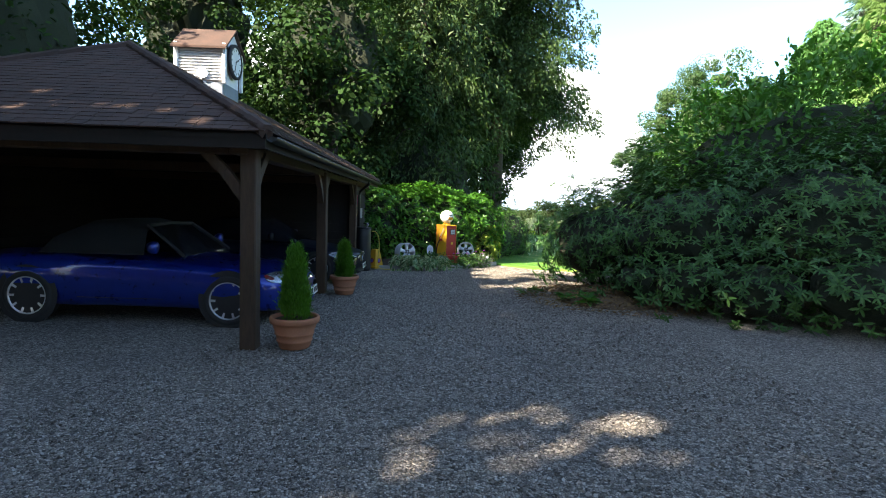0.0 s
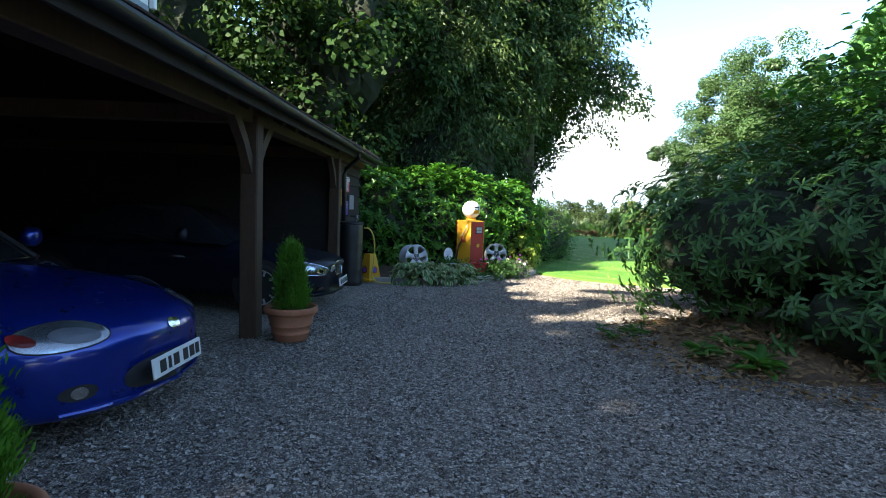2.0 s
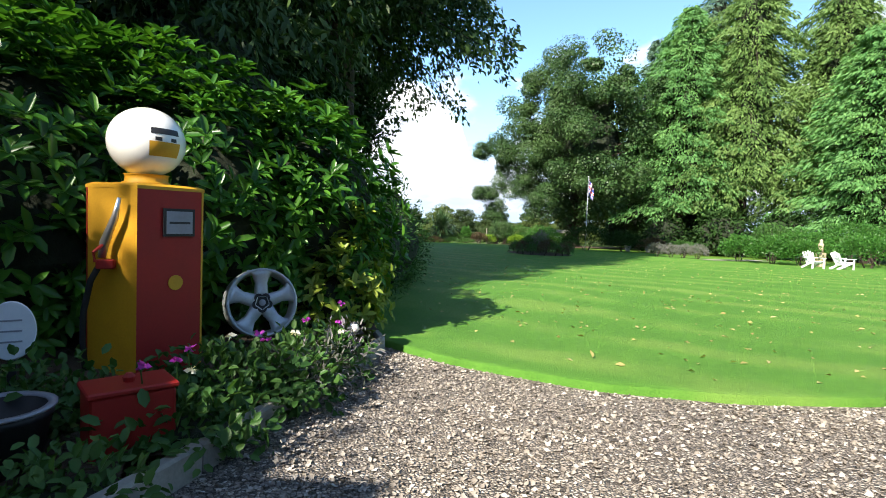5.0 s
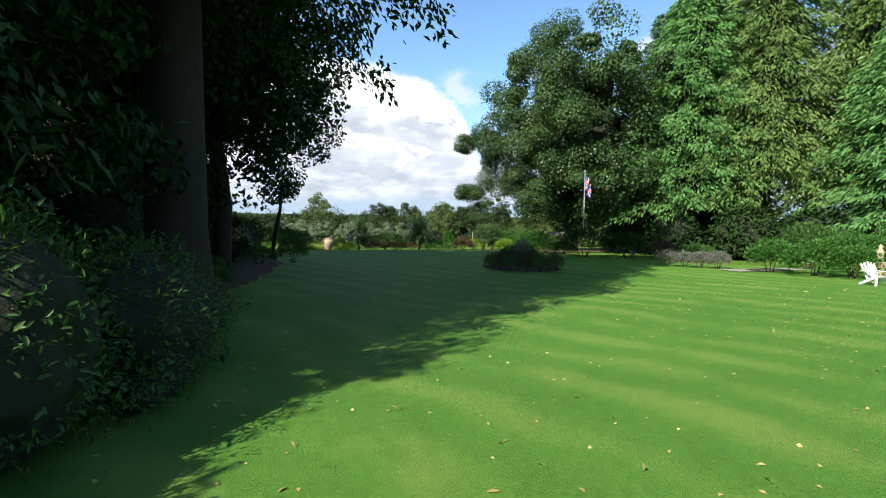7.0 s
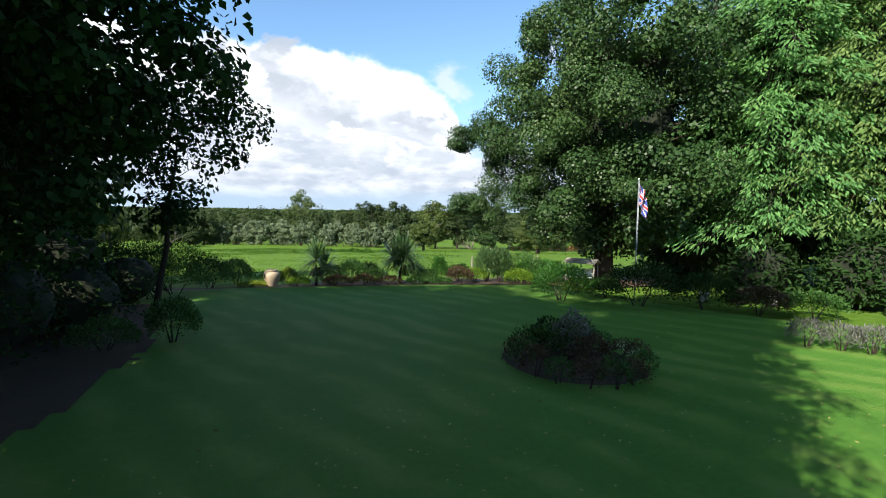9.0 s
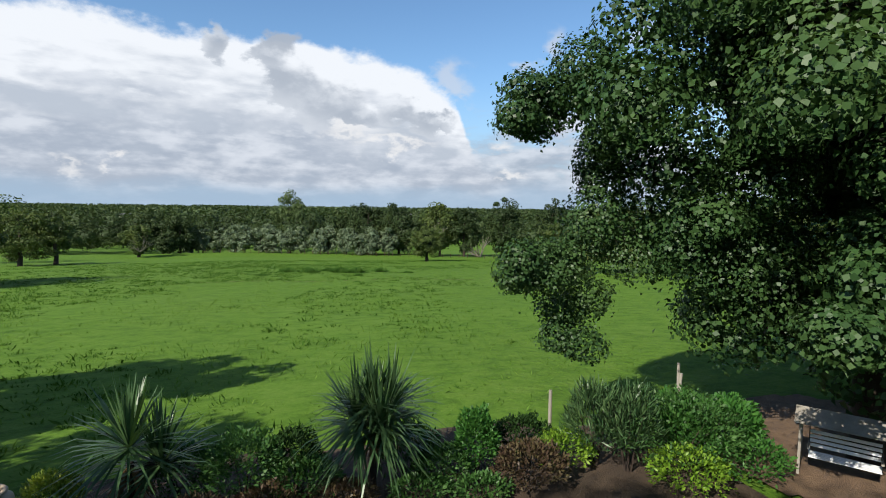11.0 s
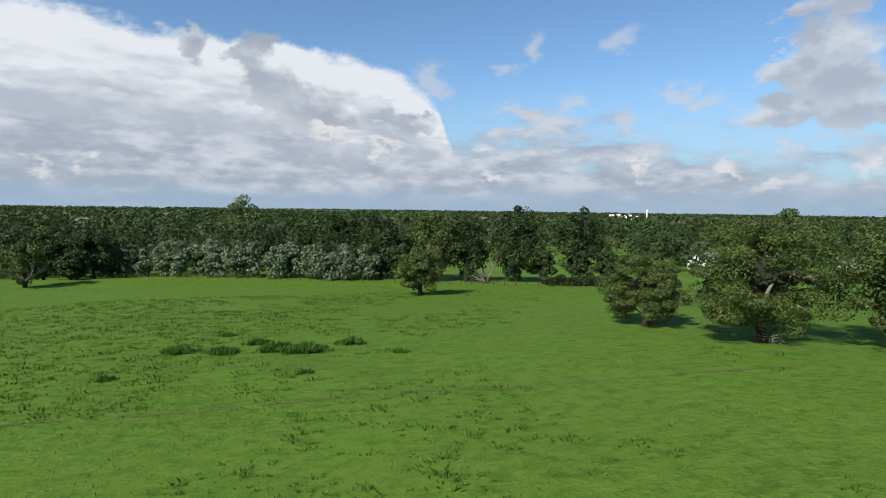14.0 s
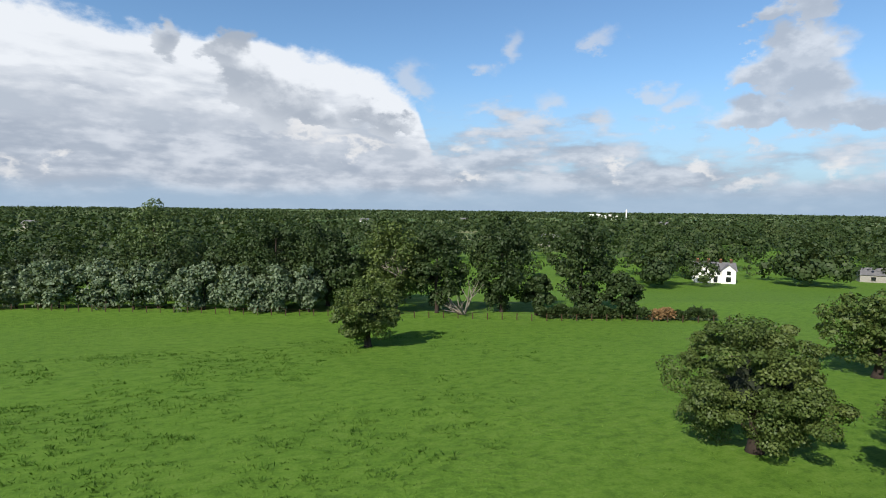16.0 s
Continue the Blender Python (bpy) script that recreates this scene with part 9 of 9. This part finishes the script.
def tussocks():
    """Low dark tussocks of coarse grass, thick on the near side of the pasture and thin beyond."""
    global RNG
    RNG = np.random.default_rng(177)
    n = 9000
    y = 64 + 110 * RNG.random(n) ** 0.8
    x = -6 + 0.30 * (y - 60) + RNG.normal(size=n) * (12 + 0.16 * (y - 60))
    m = np.array([noise.noise(Vector((a * 0.06, b * 0.06, 8))) + 0.5 * noise.noise(Vector((a * 0.22, b * 0.22, 3))) for a, b in zip(x, y)])
    ok = (m + 0.02 * (0.45 * (y - 60) - x) * 0.5 > -0.05) & (y + 0.49 * x < 210)
    x, y = x[ok], y[ok]
    n, per = len(x), 12
    size = 0.09 + 0.42 * RNG.random(n) ** 2.6
    off = RNG.normal(size=(n, per, 2)) * 0.55
    px, py = x[:, None] + off[..., 0] * size[:, None] * 1.5, y[:, None] + off[..., 1] * size[:, None]
    z = gz(px.ravel(), py.ravel()) + np.repeat([0.16 * noise.noise(Vector((a * 0.12, b * 0.12, 0))) * min(1, (b - 61) / 6) for a, b in zip(x, y)], per) - 0.03
    way = np.concatenate((off * 0.7 + RNG.normal(size=off.shape) * 0.35, np.ones((n, per, 1)) * 0.75), -1).reshape(-1, 3)
    L = np.repeat(0.09 + size * 0.45, per) * (0.6 + 0.7 * RNG.random(n * per))
    tagged(quads_mesh("tussock_grass", leaves(np.stack((px.ravel(), py.ravel(), z), 1), way, L, L * 0.26), M_RANK), "dark green tussocks of coarse grass in the pasture", "grass", kind="stuff")


tussocks()


def trodden_track():
    pts = [(8, 114.6), (17.7, 114.0), (24.5, 113.8), (34.5, 112.7), (43.7, 111.8), (54.6, 110.5), (66, 109.3)]
    verts, faces = [], []
    rng2 = random.Random(3)
    for x in np.arange(8, 66, 0.22):
        lush = noise.noise(Vector((x * 0.28, 0, 6))) + 0.5 * noise.noise(Vector((x * 1.4, 3, 1)))
        if lush > 0.22 + 0.3 * rng2.random():
            continue
        y = float(np.interp(x, [q[0] for q in pts], [q[1] for q in pts])) + 0.22 * noise.noise(Vector((x * 0.25, 0, 2))) + 0.05 * rng2.uniform(-1, 1)
        w, ln = 0.035 + 0.06 * rng2.random(), 0.10 + 0.14 * rng2.random()
        z = float(gz(x, y)) + 0.16 * noise.noise(Vector((x * 0.12, y * 0.12, 0))) + 0.02
        k = len(verts)
        for j in range(7):
            a = j * 6.283 / 7
            f = 0.75 + 0.5 * rng2.random()
            verts.append((x + ln * f * math.cos(a), y + w * f * math.sin(a), z + 0.01 * rng2.random()))
        faces.append(tuple(range(k, k + 7)))
    tagged(link_mesh("trodden_track", verts, faces, M_MULCH), "narrow brown track worn in bare patches across the pasture", "track", kind="structure")


trodden_track()
RNG = np.random.default_rng(78)
n = 1700
lx = 4 + 20 * RNG.random(n) ** 1.2
ly = lawn_front(lx) + 0.3 + 22 * RNG.random(n) ** 1.2
p = np.stack((lx, ly, gz(lx, ly) + 0.055), 1)
tagged(quads_mesh("fallen_leaves", leaves(p, RNG.normal(size=(n, 3)) * (1, 1, 0.12), 0.035 + 0.075 * RNG.random(n) ** 2, 0.036, face=unit(RNG.normal(size=(n, 3)) * 0.35 + (0.0, 0.0, 1.0))), M_FALLEN), "dry fallen leaves scattered on the lawn", "leaves", kind="stuff")


def pebbles():
    """Loose stones over the part of the drive that the walk passes."""
    global RNG
    RNG = np.random.default_rng(79)
    n = 78000
    y = 4.6 + 16.5 * RNG.random(n)
    lo, hi = np.interp(y, (4, 9, 13, 17, 21), (-2.6, -1.4, -0.9, 0.3, 2.4)), np.interp(y, (4, 8, 12, 16, 19.5, 21), (5.0, 4.4, 4.0, 6.0, 8.0, 4.0))
    x = lo + (hi - lo) * RNG.random(n)
    kx = np.interp(y, [q[1] for q in KERB[1:]], [q[0] for q in KERB[1:]])
    ok = (y < lawn_front(np.clip(x, 2.95, 30)) - 0.02) & ((y < 17.2) | (x > kx + 0.05))
    x, y = x[ok], y[ok]
    n = len(x)
    s = 0.0055 + 0.0068 * RNG.random((n, 1)) ** 1.8
    ax = unit(RNG.normal(size=(n, 3)) * (1, 1, 0.35))
    bx = unit(np.cross(ax, RNG.normal(size=(n, 3)) * 0.4 + (0, 0, 1)))
    cx = np.cross(ax, bx)
    c = np.stack((x, y, gz(x, y) - 0.004), 1)
    k = 0.75 + 0.5 * RNG.random((n, 6, 1))
    v = np.stack((c + ax * s * 1.5 * k[:, 0], c - ax * s * 1.5 * k[:, 1], c + bx * s * 1.15 * k[:, 2], c - bx * s * 1.15 * k[:, 3], c + cx * s * 1.05 * k[:, 4], c - cx * s * 0.8 * k[:, 5]), 1)
    f = ((0, 2, 4), (2, 1, 4), (1, 3, 4), (3, 0, 4))
    faces = (np.array(f, dtype=np.int32)[None] + (np.arange(n, dtype=np.int32) * 6)[:, None, None]).reshape(-1, 3)
    me = bpy.data.meshes.new("gravel_stones")
    me.vertices.add(n * 6)
    me.vertices.foreach_set("co", v.astype(np.float32).ravel())
    me.loops.add(faces.size)
    me.loops.foreach_set("vertex_index", faces.ravel())
    me.polygons.add(len(faces))
    me.polygons.foreach_set("loop_start", np.arange(0, faces.size, 3, dtype=np.int32))
    me.materials.append(M_PEBBLE)
    me.update(calc_edges=True)
    tagged(new("gravel_stones", me), "loose grey, buff and pale gravel stones", "gravel", kind="stuff")


pebbles()


# ---- roof tiles ----
def roof_tiles():
    slope = math.atan2(RIDGE_Z - EAVE_Z, HIP)
    me = bpy.data.meshes.new("tile")
    bm = box(-0.08, 0, 0, 0.08, 0.24, 0.013)
    for v in bm.verts:
        v.co.z += 0.006 * (1 - (v.co.x / 0.08) ** 2)
    bm.to_mesh(me)
    bm.free()
    me.materials.append(M_TILE)
    rng2 = random.Random(21)
    rest_v, rest_f, singles = [], [], 0
    base = [v.co.copy() for v in me.vertices]
    polys = [tuple(p.vertices) for p in me.polygons]
    run = HIP / math.cos(slope)
    rows = int(run / 0.115)
    for face in ("front", "near"):
        length = (FAR_Y - NEAR_Y) if face == "front" else (EAVE_X - BACK_X)
        for r in range(rows):
            d = r * 0.115
            inset = d * math.cos(slope)
            cnt = int((length - 2 * inset) / 0.168)
            for i in range(cnt):
                u = inset + 0.084 + (i + 0.5 * (r % 2) * 0.9) * 0.168
                if u > length - inset - 0.05:
                    continue
                h = EAVE_Z + d * math.sin(slope) + 0.012 + rng2.uniform(-0.002, 0.003)
                if face == "front":
                    m = Matrix.Translation((EAVE_X + 0.05 - inset, NEAR_Y + u, h)) @ pose(0, 0, 0, 0, 0, 90) @ pose(0, 0, 0, math.degrees(slope) - 2.5, 0, rng2.uniform(-0.8, 0.8))
                else:
                    m = Matrix.Translation((EAVE_X - u, NEAR_Y - 0.05 + inset, h)) @ pose(0, 0, 0, math.degrees(slope) - 2.5, 0, rng2.uniform(-0.8, 0.8))
                if face == "front" and NEAR_Y + u < 12.4 and r < 17 and singles < 300:
                    t = new("tile", me)
                    t.parent = carport
                    t.matrix_parent_inverse = carport.matrix_basis.inverted()
                    t.matrix_basis = m
                    singles += 1
                else:
                    k = len(rest_v)
                    rest_v += [m @ c for c in base]
                    rest_f += [tuple(k + j for j in p) for p in polys]
    ob = link_mesh("tiling", rest_v, rest_f, M_TILE, carport, "courses of brown clay tiles", kind="stuff")
    ob.matrix_parent_inverse = carport.matrix_basis.inverted()
    for a, b in ((C00, R0), (C10, R1), (R0, R1), (C01, R0)):
        n = int((Vector(b) - Vector(a)).length / 0.30)
        for i in range(n):
            p0, p1 = Vector(a).lerp(Vector(b), i / n), Vector(a).lerp(Vector(b), (i + 1.1) / n)
            world_part("ridge_tile", pipe([p0 + Vector((0, 0, 0.015)), p1 + Vector((0, 0, 0.03))], 0.075, 8), M_TILE, carport)


roof_tiles()
